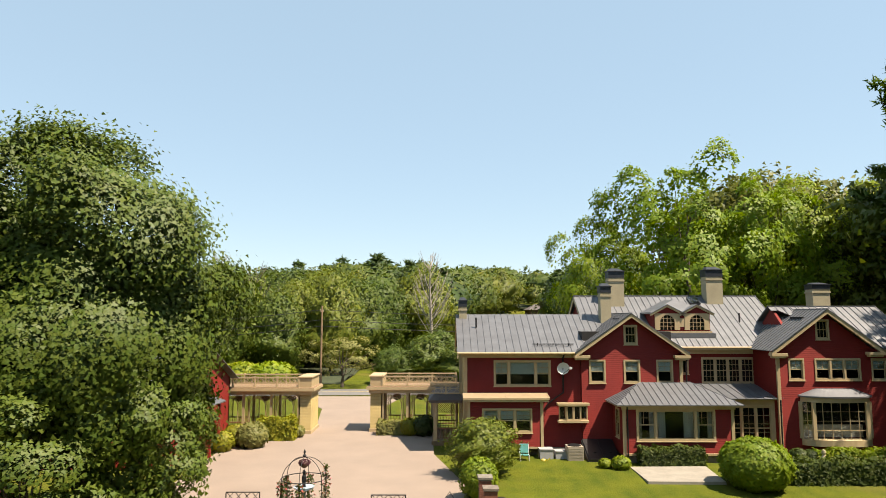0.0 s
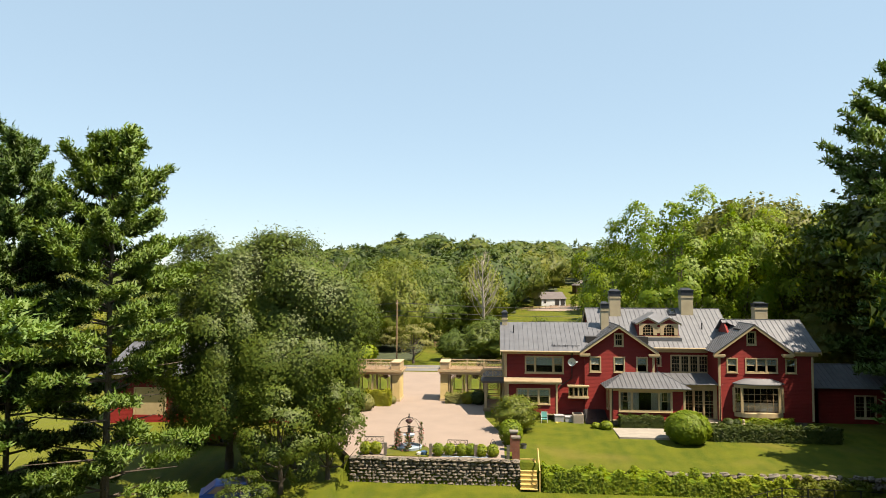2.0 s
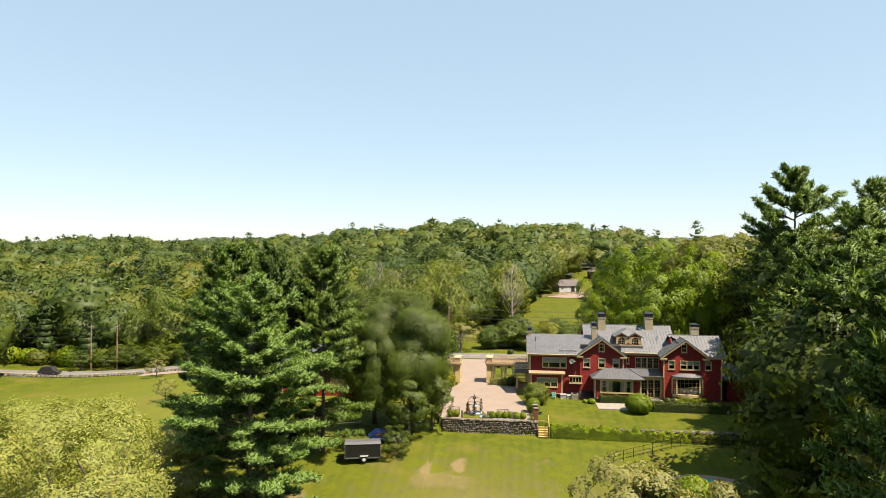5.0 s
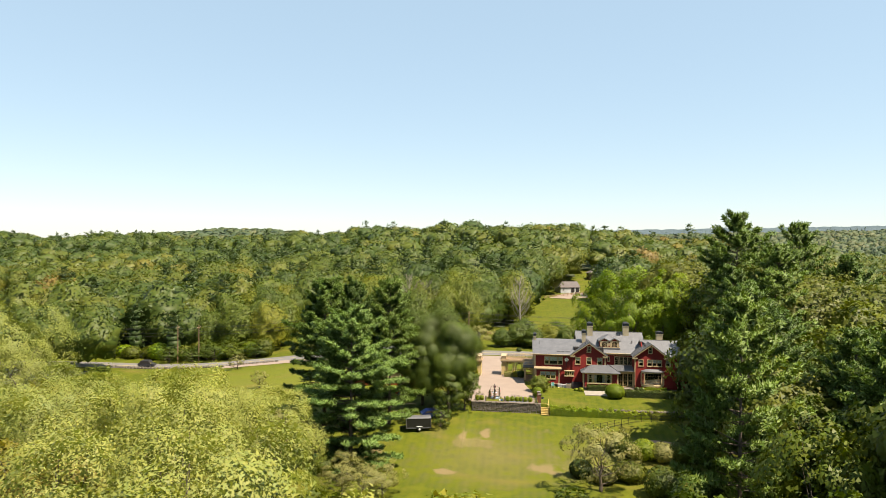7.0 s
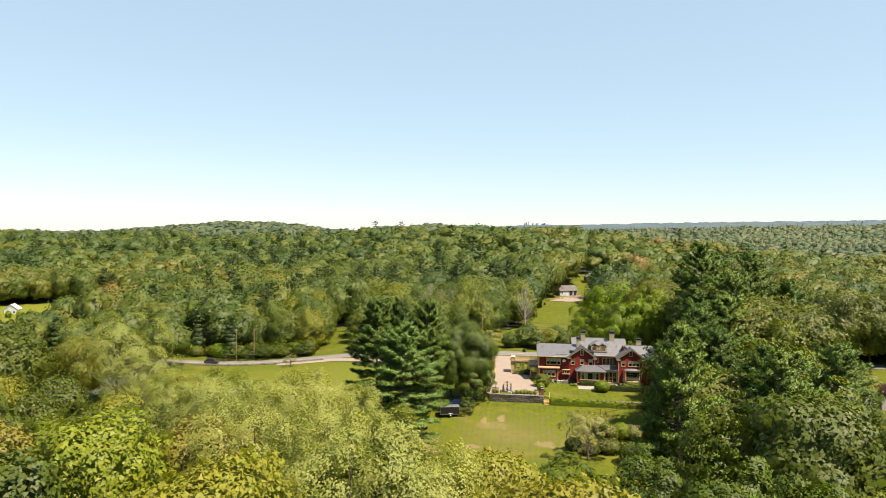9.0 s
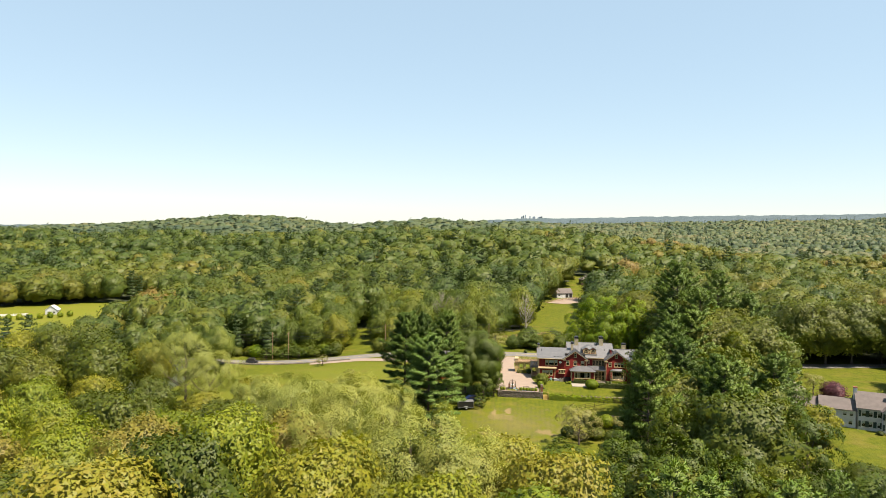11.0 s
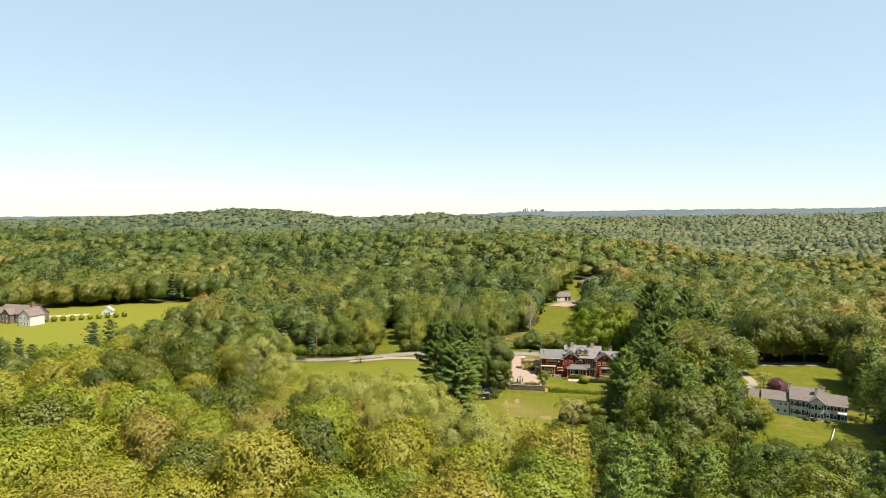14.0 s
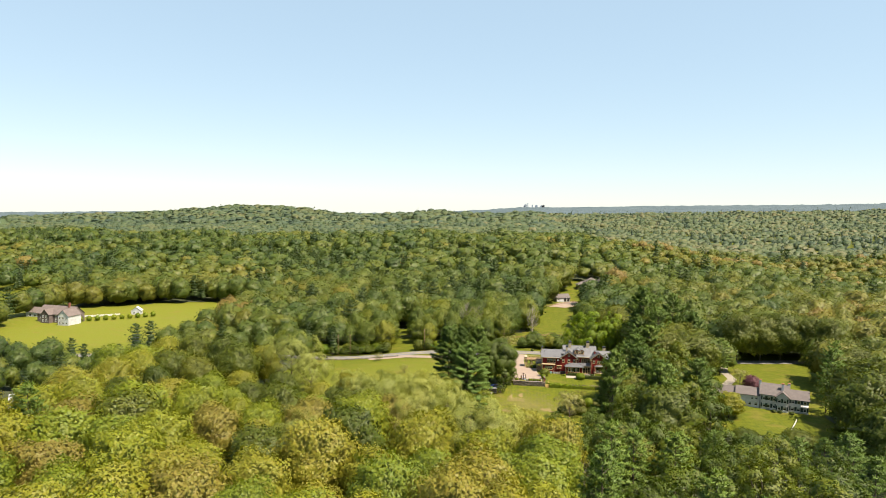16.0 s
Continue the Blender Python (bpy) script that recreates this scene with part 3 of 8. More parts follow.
g = Geo().prism([(0.95, 43.5, 6.5), (0.95, 48.5, 9.12), (0.95, 53.4, 6.5), (0.95, 53.4, 6.25), (0.95, 48.5, 8.85), (0.95, 43.5, 6.25)], (0.06, 0, 0))
part("rake_board", g, M_CREAM, house)
g = Geo()
for x in (6.35, 7.4, 8.45):
    g.beam((x, 44.35, 7.04), (x, 44.25, 7.25), 0.04)
for k in range(3):
    g.beam((6.0, 44.34 - 0.03 * k, 7.1 + 0.05 * k), (8.8, 44.34 - 0.03 * k, 7.1 + 0.05 * k), 0.02)
part("snow_rail", g, M_IRON, house)
part("vent_pipe", Geo().tube([(2.35, 46.6, 8.1), (2.35, 46.6, 8.95)], [0.06, 0.06]), M_IRON, house)


def chimney(x, y, w, d, z0, z1, cap=0.55, material=M_STUCCO):
    c = part("chimney", Geo().box(x - w / 2, x + w / 2, y - d / 2, y + d / 2, z0, z1), material, house, "cream stuccoed chimney with a dark metal cap")
    g = Geo()
    g.box(x - w / 2 - 0.05, x + w / 2 + 0.05, y - d / 2 - 0.05, y + d / 2 + 0.05, z1 - 0.28, z1 - 0.16)
    part("band", g, material, c)
    g = Geo()
    a, b = w / 2 + 0.03, d / 2 + 0.03
    g.box(x - a, x + a, y - b, y + b, z1, z1 + cap * 0.62)
    g.prism([(x - a - .06, y - b - .06, z1 + cap * .62), (x + a + .06, y - b - .06, z1 + cap * .62), (x + a + .06, y + b + .06, z1 + cap * .62), (x - a - .06, y + b + .06, z1 + cap * .62)], (0, 0, 0.06))
    g.prism([(x - a, y - b, z1 + cap * .68), (x + a, y - b, z1 + cap * .68), (x + a * .5, y, z1 + cap), (x - a * .5, y, z1 + cap)], (0, b * 1.2, 0))
    part("cap", g, M_CAPIRON, c)


chimney(1.45, 48.3, 0.55, 0.8, 0.0, 9.75, 0.7)
chimney(13.25, 50.3, 1.15, 0.95, 8.5, 12.0, 0.75)
chimney(11.75, 47.6, 0.75, 0.75, 7.5, 10.75, 0.7)
chimney(20.85, 50.6, 1.25, 1.0, 8.5, 12.1, 0.8)
chimney(27.3, 47.6, 1.25, 0.95, 8.0, 11.0, 0.5)

# lower bay of the wing, with its pent roof
LY = 43.35
wall(house, "bay_wall", (1.6, LY, 0), X, [(0, 0.55), (4.9, 0.55), (4.9, 3.6), (0, 3.6)], [(1.05, 4.1, 1.6, 2.95)], M_RED)
window(house, (1.6, LY, 0), X, 1.05, 4.1, 1.6, 2.95, [DH, DH, DH], blind=0.45)
wall(house, "bay_side", (6.5, LY, 0), (0, 1, 0), [(0, 0.55), (0.84, 0.55), (0.84, 3.6), (0, 3.6)], [], M_RED)
wall(house, "bay_side", (1.6, WY, 0), (0, -1, 0), [(0, 0.55), (0.84, 0.55), (0.84, 3.6), (0, 3.6)], [], M_RED)
for xc in (1.58, 6.34):
    part("corner_board", Geo().box(xc, xc + 0.19, LY - 0.03, LY + 0.1, 0.5, 3.5), M_CREAM, house)
g = Geo().box(1.35, 6.85, LY - 0.3, WY - 0.02, 3.5, 3.66).box(1.3, 6.9, LY - 0.36, WY - 0.02, 3.66, 3.75)
part("pent_roof", g, M_CREAM, house, "cream boxed pent roof over the lower bay")
roof_plane(house.children[-1], [(1.3, LY - 0.36, 3.76), (6.9, LY - 0.36, 3.76), (6.9, WY - 0.02, 3.98), (1.3, WY - 0.02, 3.98)], worn("weathered_tan_roof", (0.26, 0.19, 0.11), 0.8, 0.2), 2.8, 0.02, 0.02)
part("skirt_trim", Geo().box(1.6, 6.55, LY - 0.05, LY + 0.05, 0.5, 0.62), M_CREAM, house)

# gable A
A0, A1, AP = 9.2, 15.9, 12.5
ag = [(0, 0.4), (6.7, 0.4), (6.7, 6.6), (3.3, 9.0), (0, 6.6)]
a_win = [(0.62, 1.50, 4.72, 6.05), (2.92, 3.80, 4.72, 6.05), (5.1, 5.98, 4.72, 6.05)]
a_att, a_bow = (2.98, 3.68, 7.25, 8.35), (-99, -98, 0, 0)
wall(house, "gable_wall", (A0, AY, 0), X, ag, [*a_win, a_att], M_RED)
for h in a_win:
    window(house, (A0, AY, 0), X, *h, [DH], blind=0.48)
window(house, (A0, AY, 0), X, *a_att, [(1, 3, 2, 2)], blind=0)
wall(house, "side_wall", (15.9, AY, 0), (0, 1, 0), [(0, 0.4), (2.0, 0.4), (2.0, 6.6), (0, 6.6)], [], M_RED)
part("corner_board", Geo().box(15.72, 15.93, AY - 0.03, AY + 0.12, 3.6, 6.4), M_CREAM, house)


def rake(x0, xp, x1, y, z0, zp, z1, deep=0.42, drop=0.30):
    """Cream rake boards and eave returns on a gable front."""
    for a, b in (((x0, z0), (xp, zp)), ((xp, zp), (x1, z1))):
        g = Geo()
        g.prism([(a[0], y, a[1]), (b[0], y, b[1]), (b[0], y, b[1] - drop), (a[0], y, a[1] - drop)], (0, 0.07, 0))
        g.prism([(a[0], y + 0.08, a[1] - drop * .3), (b[0], y + 0.08, b[1] - drop * .3), (b[0], y + 0.08, b[1] - drop * .55), (a[0], y + 0.08, a[1] - drop * .55)], (0, deep, 0))
        part("rake_board", g, M_CREAM, house)
    for xa, sgn in ((x0, 1), (x1, -1)):
        z = z0 if sgn == 1 else z1
        g = Geo().box(min(xa - .08 * sgn, xa + 0.95 * sgn), max(xa - .08 * sgn, xa + 0.95 * sgn), y - 0.02, y + deep, z - 0.34, z - 0.16)
        g.box(min(xa, xa + 0.85 * sgn), max(xa, xa + 0.85 * sgn), y + 0.05, y + deep, z - 0.46, z - 0.34)
        part("eave_return", g, M_CREAM, house)


rake(8.75, AP, 16.25, 43.45, 6.62, 9.25, 6.62)
roof_a = part("gable_roof", Geo().box(AP - 0.06, AP + 0.06, 43.4, 50.4, 9.2, 9.28), M_ROOF, house, "front gable with standing seam metal slopes")
roof_plane(roof_a, [(8.7, 49.0, 6.62), (8.7, 43.42, 6.62), (AP, 43.42, 9.25), (AP, 49.0, 9.25)], M_ROOF, 0.42)
roof_plane(roof_a, [(16.3, 43.42, 6.62), (16.3, 49.0, 6.62), (AP, 49.0, 9.25), (AP, 43.42, 9.25)], M_ROOF, 0.42)

# small bow window with four lights
bow_w = part("bow_window", Geo().box(7.55, 9.55, 43.55, 43.97, 2.1, 2.24).box(7.5, 9.6, 43.5, 44.0, 3.22, 3.36), M_CREAM, house, "cream bow window of four lights")
wall(house, "wall_panel", (6.5, WY - 0.01, 0), X, [(0, 0.4), (2.7, 0.4), (2.7, 0.5), (0, 0.5)], [], M_RED, 0.1)
for i in range(4):
    xa = 7.62 + 0.47 * i
    yo = 43.62 + (0.12 if i in (0, 3) else 0)
    f = part("frame", Geo().box(xa, xa + 0.07, yo - 0.03, yo + 0.07, 2.24, 3.22).box(xa + 0.40, xa + 0.47, yo - 0.03, yo + 0.07, 2.24, 3.22).box(xa + .07, xa + .4, yo - .03, yo + .07, 2.24, 2.34).box(xa + .07, xa + .4, yo - .03, yo + .07, 3.12, 3.22), M_CREAM, bow_w)
    part("pane", Geo().box(xa + 0.07, xa + 0.40, yo + 0.01, yo + 0.02, 2.34, 3.12), M_GLASS, bow_w).visible_shadow = False
    # near-black plate: room shade painted behind each light
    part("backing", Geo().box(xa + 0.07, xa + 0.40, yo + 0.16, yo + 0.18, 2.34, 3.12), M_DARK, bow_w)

# main block behind
wall(house, "front_wall", (15.7, RY, 0), X, [(0, 0.4), (6.0, 0.4), (6.0, 6.95), (0, 6.95)], [(0.95, 1.25, 5.15, 6.0), (2.35, 5.85, 4.5, 6.1)], M_RED)
window(house, (15.7, RY, 0), X, 0.95, 1.25, 5.15, 6.0, [(1, 1, 1, 0)], blind=0)
window(house, (15.7, RY, 0), X, 2.35, 5.85, 4.5, 6.1, [(1, 3, 4, 2)] * 4, blind=0)
mg = [(0, 0.4), (10.5, 0.4), (10.5, 6.95), (5.25, 10.5), (0, 6.95)]
wall(house, "end_wall", (10.5, 56.4, 0), Y_IN, mg, [], M_RED)
wall(house, "end_wall", (24.1, RY, 0), (0, 1, 0), mg, [], M_RED)
wall(house, "back_wall", (24.1, 56.4, 0), (-1, 0, 0), [(0, 0.4), (13.6, 0.4), (13.6, 6.95), (0, 6.95)], [], M_RED)
roof_m = part("main_roof", Geo().box(10.2, 24.45, 51.05, 51.25, 10.62, 10.7), M_ROOF, house, "broad silver standing seam main roof")
roof_plane(roof_m, [(10.2, 45.35, 6.95), (24.4, 45.35, 6.95), (24.4, 51.15, 10.65), (10.2, 51.15, 10.65)], M_ROOF)
roof_plane(roof_m, [(24.4, 56.95, 6.95), (10.2, 56.95, 6.95), (10.2, 51.15, 10.65), (24.4, 51.15, 10.65)], M_ROOF)
g = Geo().box(16.2, 21.6, 45.3, 45.88, 6.74, 6.86).box(16.2, 21.6, 45.82, 45.9, 6.45, 6.74)
part("frieze", g, M_CREAM, house)
part("gutter", Geo().tube([(16.2, 45.27, 6.9), (21.4, 45.27, 6.9)], [0.07, 0.07]), M_CREAM, house)
for xe in (10.2, 24.34):
    g = Geo().prism([(xe, 45.3, 6.85), (xe, 51.15, 10.58), (xe, 56.95, 6.85), (xe, 56.95, 6.6), (xe, 51.15, 10.3), (xe, 45.3, 6.6)], (0.06, 0, 0))
    part("rake_board", g, M_CREAM, house)
part("vent_pipe", Geo().tube([(21.7, 48.0, 8.5), (21.7, 48.0, 9.3)], [0.06, 0.06]), M_IRON, house)
sk = part("skylight", Geo().prism([(18.9, 50.0, 9.95), (19.7, 50.0, 9.95), (19.7, 50.8, 10.46), (18.9, 50.8, 10.46)], (0, -0.05, 0.1)), M_CAPIRON, house)
part("pane", Geo().prism([(18.95, 49.97, 10.06), (19.65, 49.97, 10.06), (19.65, 50.72, 10.54), (18.95, 50.72, 10.54)], (0, -0.01, 0.02)), M_GLASS, sk)

# dormer with two arched windows
DY = 46.7
dorm = part("dormer", Geo().box(15.0, 19.0, DY, 50.0, 7.95, 9.25), M_RED, house, "dormer with two arched windows and cream pilasters")
part("sill", Geo().box(14.9, 19.1, DY - 0.12, DY + 0.02, 7.88, 8.0), M_CREAM, dorm)
part("flashing", Geo().box(14.8, 19.2, DY - 0.5, DY, 7.55, 7.86), M_ROOF, dorm)
for xc in (15.95, 18.05):
    f = Geo()
    n, r, zc = 14, 0.52, 8.62
    arc = [(xc + r * math.cos(math.pi * i / n), zc + r * math.sin(math.pi * i / n)) for i in range(n + 1)]
    outer = [(xc + 0.88, 8.0), (xc + 0.88, 9.25), (xc - 0.88, 9.25), (xc - 0.88, 8.0)]
    ring = [(xc + r, 8.08)] + arc + [(xc - r, 8.08)]
    out2 = [(xc + .88, 8.08)] + [(xc + .88 * max(-1, min(1, math.cos(math.pi * i / n) * 1.42)), 8.62 + 0.63 * min(1, math.sin(math.pi * i / n) * 1.42)) for i in range(n + 1)] + [(xc - .88, 8.08)]
    for i in range(len(ring) - 1):
        f.prism([(ring[i][0], DY - 0.1, ring[i][1]), (out2[i][0], DY - 0.1, out2[i][1]), (out2[i + 1][0], DY - 0.1, out2[i + 1][1]), (ring[i + 1][0], DY - 0.1, ring[i + 1][1])], (0, 0.09, 0))
    wn_ = part("arched_frame", f, M_CREAM, dorm)
    part("pane", Geo().prism([(x, DY - 0.03, z) for x, z in ring], (0, 0.008, 0)), M_GLASS, wn_)
    # near-black plate holds the room's shade behind the arched pane
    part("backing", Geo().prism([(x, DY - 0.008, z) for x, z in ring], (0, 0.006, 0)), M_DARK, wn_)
    b = Geo()
    for k in (-1, 0, 1):
        x = xc + 0.26 * k
        top = zc + math.sqrt(max(0, r * r - (0.26 * k) ** 2))
        b.box(x - 0.015, x + 0.015, DY - 0.06, DY - 0.035, 8.08, top)
    for z in (8.35, 8.62, 8.88):
        h = r if z <= zc else math.sqrt(r * r - (z - zc) ** 2)
        b.box(xc - h, xc + h, DY - 0.06, DY - 0.035, z - 0.015, z + 0.015)
    part("muntin", b, M_CREAM, wn_)
    roof_g = part("dormer_gable", Geo().prism([(xc - 1.05, DY - 0.06, 9.25), (xc + 1.05, DY - 0.06, 9.25), (xc, DY - 0.06, 9.78)], (0, 0.05, 0)), M_RED, dorm)
    g = Geo()
    for sgn in (-1, 1):
        g.prism([(xc + 1.2 * sgn, DY - 0.2, 9.22), (xc, DY - 0.2, 9.86), (xc, DY - 0.2, 9.72), (xc + 1.2 * sgn, DY - 0.2, 9.08)], (0, 0.16, 0))
    part("rake_board", g, M_CREAM, roof_g)
    g = Geo()
    for sgn in (-1, 1):
        g.prism([(xc + 1.25 * sgn, DY - 0.24, 9.25), (xc, DY - 0.24, 9.9), (xc, DY - 0.24, 9.86), (xc + 1.25 * sgn, DY - 0.24, 9.21)], (0, 2.2, 0))
    part("gable_cover", g, M_ROOF, roof_g)
g = Geo()
ridge_a, ridge_b = (17.0, DY + 1.5, 10.25), (17.0, 50.5, 10.25)
for a, b in (((14.75, DY - 0.05, 9.28), (14.75, 50.0, 9.28)), ((19.25, 50.0, 9.28), (19.25, DY - 0.05, 9.28))):
    g.prism([a, b, ridge_b, ridge_a], (0, 0, 0.05))
g.prism([(19.25, DY - 0.05, 9.28), (14.75, DY - 0.05, 9.28), ridge_a], (0, 0, 0.05))
part("dormer_roof", g, M_ROOF, dorm)
part("panel", Geo().box(16.72, 17.28, DY - 0.05, DY - 0.01, 8.15, 9.05), M_RED, dorm)
part("panel_trim", Geo().box(16.84, 17.16, DY - 0.08, DY - 0.05, 8.3, 8.9), M_CREAM, dorm)

# gable B and the east block
B0, B1, BP = 21.55, 30.15, 24.75
b_win = [(0.85, 1.65, 5.02, 6.22), (2.55, 5.3, 5.02, 6.22), (6.2, 7.0, 5.02, 6.22)]
b_att, b_bow = (2.72, 3.4, 7.62, 8.72), (1.45, 5.6, 1.3, 3.75)
bo = [(0, 0.4), (8.6, 0.4), (8.6, 6.95), (6.2, 6.95), (3.2, 9.25), (0, 6.75)]
wall(house, "gable_wall", (B0, BY, 0), X, bo, [*b_win, b_att, b_bow], M_RED)
window(house, (B0, BY, 0), X, *b_win[0], [DH], blind=0.5)
window(house, (B0, BY, 0), X, *b_win[1], [DH, DH, DH], blind=0.5)
window(house, (B0, BY, 0), X, *b_win[2], [DH], blind=0.5)
window(house, (B0, BY, 0), X, *b_att, [(1, 3, 2, 2)], blind=0)
wall(house, "side_wall", (B0, 46.0, 0), (0, -1, 0), [(0, 0.4), (3.33, 0.4), (3.33, 6.75), (0, 6.75)], [], M_RED)
wall(house, "end_wall", (B1, BY, 0), (0, 1, 0), [(0, 0.4), (7.8, 0.4), (7.8, 6.95), (3.9, 9.6), (0, 6.95)], [], M_RED)
wall(house, "back_wall", (B1, 50.45, 0), (-1, 0, 0), [(0, 0.4), (6.0, 0.4), (6.0, 6.95), (0, 6.95)], [], M_RED)
wall(house, "end_wall", (23.3, 50.45, 0), Y_IN, [(0, 6.5), (7.6, 6.5), (3.9, 9.6)], [], M_RED)
for xc in (B0 - 0.02, B1 - 0.18):
    part("corner_board", Geo().box(xc, xc + 0.2, BY - 0.03, BY + 0.12, 0.5, 6.45), M_CREAM, house)
rake(21.1, BP, 28.2, 42.15, 6.82, 9.5, 6.9)
roof_b = part("gable_roof", Geo().box(BP - 0.06, BP + 0.06, 42.1, 47.0, 9.45, 9.54), M_ROOF, house, "front gable with standing seam metal slopes")
roof_plane(roof_b, [(21.05, 47.5, 6.82), (21.05, 42.12, 6.82), (BP, 42.12, 9.52), (BP, 47.5, 9.52)], M_ROOF, 0.42)
roof_plane(roof_b, [(28.3, 42.12, 6.9), (28.3, 46.6, 6.9), (BP, 46.6, 9.52), (BP, 42.12, 9.52)], M_ROOF, 0.42)
roof_e = part("east_roof", Geo().box(23.1, 30.7, 46.45, 46.65, 9.72, 9.8), M_ROOF, house, "silver standing seam roof of the east block")
roof_plane(roof_e, [(28.1, 42.2, 7.02), (30.7, 42.2, 7.02), (30.7, 46.55, 9.75), (23.1, 46.55, 9.75), (24.7, 45.0, 8.78)], M_ROOF)
roof_plane(roof_e, [(23.1, 46.1, 9.45), (25.2, 46.1, 9.45), (25.2, 46.55, 9.75), (23.1, 46.55, 9.75)], M_ROOF)
roof_plane(roof_e, [(30.7, 50.9, 7.02), (23.1, 50.9, 7.02), (23.1, 46.55, 9.75), (30.7, 46.55, 9.75)], M_ROOF)
g = Geo().prism([(30.7, 42.15, 6.92), (30.7, 46.55, 9.68), (30.7, 50.9, 6.92), (30.7, 50.9, 6.7), (30.7, 46.55, 9.4), (30.7, 42.15, 6.7)], (0.06, 0, 0))
part("rake_board", g, M_CREAM, house)
part("frieze", Geo().box(28.2, 30.6, 42.55, 42.63, 6.55, 6.85).box(28.2, 30.7, 42.2, 42.6, 6.85, 6.94), M_CREAM, house)

# big bow window of gable B
cx, cy, rad = 25.1, 43.5, 2.55
seg = [(-1.12, 0.5), (-0.62, 0.5), (0.62, 0.5), (1.12, 0.5)]
g = Geo()
n = 18
rim = [(cx + 2.35 * math.cos(math.pi + math.pi * i / n), BY - 0.05 + 1.05 * math.sin(math.pi + math.pi * i / n)) for i in range(n + 1)]
top = [(cx + (x - cx) * 0.55, BY - 0.05 + (y - BY) * 0.3) for x, y in rim]
for (a, b), (c, d), (e, f), (h, k) in zip(rim, rim[1:], top[1:], top):
    g.face([(a, b, 4.0), (c, d, 4.0), (e, f, 4.4), (h, k, 4.4)])
    g.face([(a, b, 3.9), (c, d, 3.9), (c, d, 4.0), (a, b, 4.0)])
g.prism([(x, y, 4.38) for x, y in top], (0, 0, 0.04))
bow_b = part("bow_window", g, M_ROOF, house, "cream bow window under a low curved metal roof")
rim2 = [(cx + (x - cx) * 0.94, BY + (y - BY) * 0.88) for x, y in rim]
part("head", Geo().prism([(x, y, 3.6) for x, y in rim2], (0, 0, 0.3)), M_CREAM, bow_b)
part("apron", Geo().prism([(x, y, 0.9) for x, y in rim2], (0, 0, 0.4)), M_CREAM, bow_b)
posts = [rim2[i] for i in (0, 4, 14, 18)]
for x, y in posts:
    part("post", Geo().box(x - 0.11, x + 0.11, y - 0.08, y + 0.08, 1.3, 3.6), M_CREAM, bow_b)
for (x0, y0), (x1, y1), cols, rows in ((posts[0], posts[1], 2, 4), (posts[1], posts[2], 6, 4), (posts[2], posts[3], 2, 4)):
    b = Geo()
    for i in range(1, cols):
        t = i / cols
        b.beam((x0 + (x1 - x0) * t, y0 + (y1 - y0) * t, 1.3), (x0 + (x1 - x0) * t, y0 + (y1 - y0) * t, 3.6), 0.028)
    for j in range(1, rows):
        z = 1.3 + 2.3 * j / rows
        b.beam((x0, y0, z), (x1, y1, z), 0.028)
    part("muntin", b, M_CREAM, bow_b)
    part("pane", Geo().prism([(x0, y0, 1.3), (x1, y1, 1.3), (x1, y1, 3.6), (x0, y0, 3.6)], (0, 0.008, 0)), M_GLASS, bow_b).visible_shadow = False
part("curtain", Geo().box(23.2, 27.0, 42.9, 42.95, 1.3, 2.1), M_DRAPE, bow_b)

# sunroom A, hip roof
SY = 41.45
wall(house, "sunroom_wall", (11.2, SY, 0), X, [(0, 0.45), (6.9, 0.45), (6.9, 3.55), (0, 3.55)], [(0.95, 5.6, 1.45, 3.15)], M_RED)
window(house, (11.2, SY, 0), X, 0.95, 5.6, 1.45, 3.15, [(1, 3, 2, 1), (2.3, 1, 1, 0), (1, 3, 2, 1)], blind=0, drape=True, case=0.14)
wall(house, "sunroom_side", (11.2, 43.95, 0), (0, -1, 0), [(0, 0.45), (2.5, 0.45), (2.5, 3.55), (0, 3.55)], [(0.9, 1.6, 1.45, 3.1)], M_RED)
window(house, (11.2, 43.95, 0), (0, -1, 0), 0.9, 1.6, 1.45, 3.1, [DH], blind=0)
wall(house, "sunroom_side", (18.1, SY, 0), (0, 1, 0), [(0, 0.45), (2.5, 0.45), (2.5, 3.55), (0, 3.55)], [], M_RED)
for xc in (11.18, 17.92):
    part("corner_board", Geo().box(xc, xc + 0.2, SY - 0.03, SY + 0.12, 0.5, 3.4), M_CREAM, house)
part("frieze", Geo().box(11.1, 18.2, SY - 0.05, SY, 3.25, 3.5), M_CREAM, house)
part("skirt_trim", Geo().box(11.15, 18.15, SY - 0.06, SY, 0.45, 0.58), M_CREAM, house)
roof_s = part("sunroom_roof", Geo().box(10.75, 18.55, 41.0, 43.9, 3.46, 3.53), M_CREAM, house, "low hipped metal roof with cream soffit")
roof_plane(roof_s, [(10.7, 40.95, 3.56), (18.6, 40.95, 3.56), (16.4, 43.9, 4.68), (13.0, 43.9, 4.68)], M_ROOF, 0.42)
roof_plane(roof_s, [(10.7, 43.9, 3.56), (10.7, 40.95, 3.56), (13.0, 43.9, 4.68)], M_ROOF, 0.42)
roof_plane(roof_s, [(18.6, 40.95, 3.56), (18.6, 45.0, 3.56), (16.4, 45.0, 4.68), (16.4, 43.9, 4.68)], M_ROOF, 0.42)
part("downspout", Geo().tube([(11.45, SY - 0.1, 3.4), (11.45, SY - 0.1, 0.1)], [0.045, 0.045]), M_IRON, house)
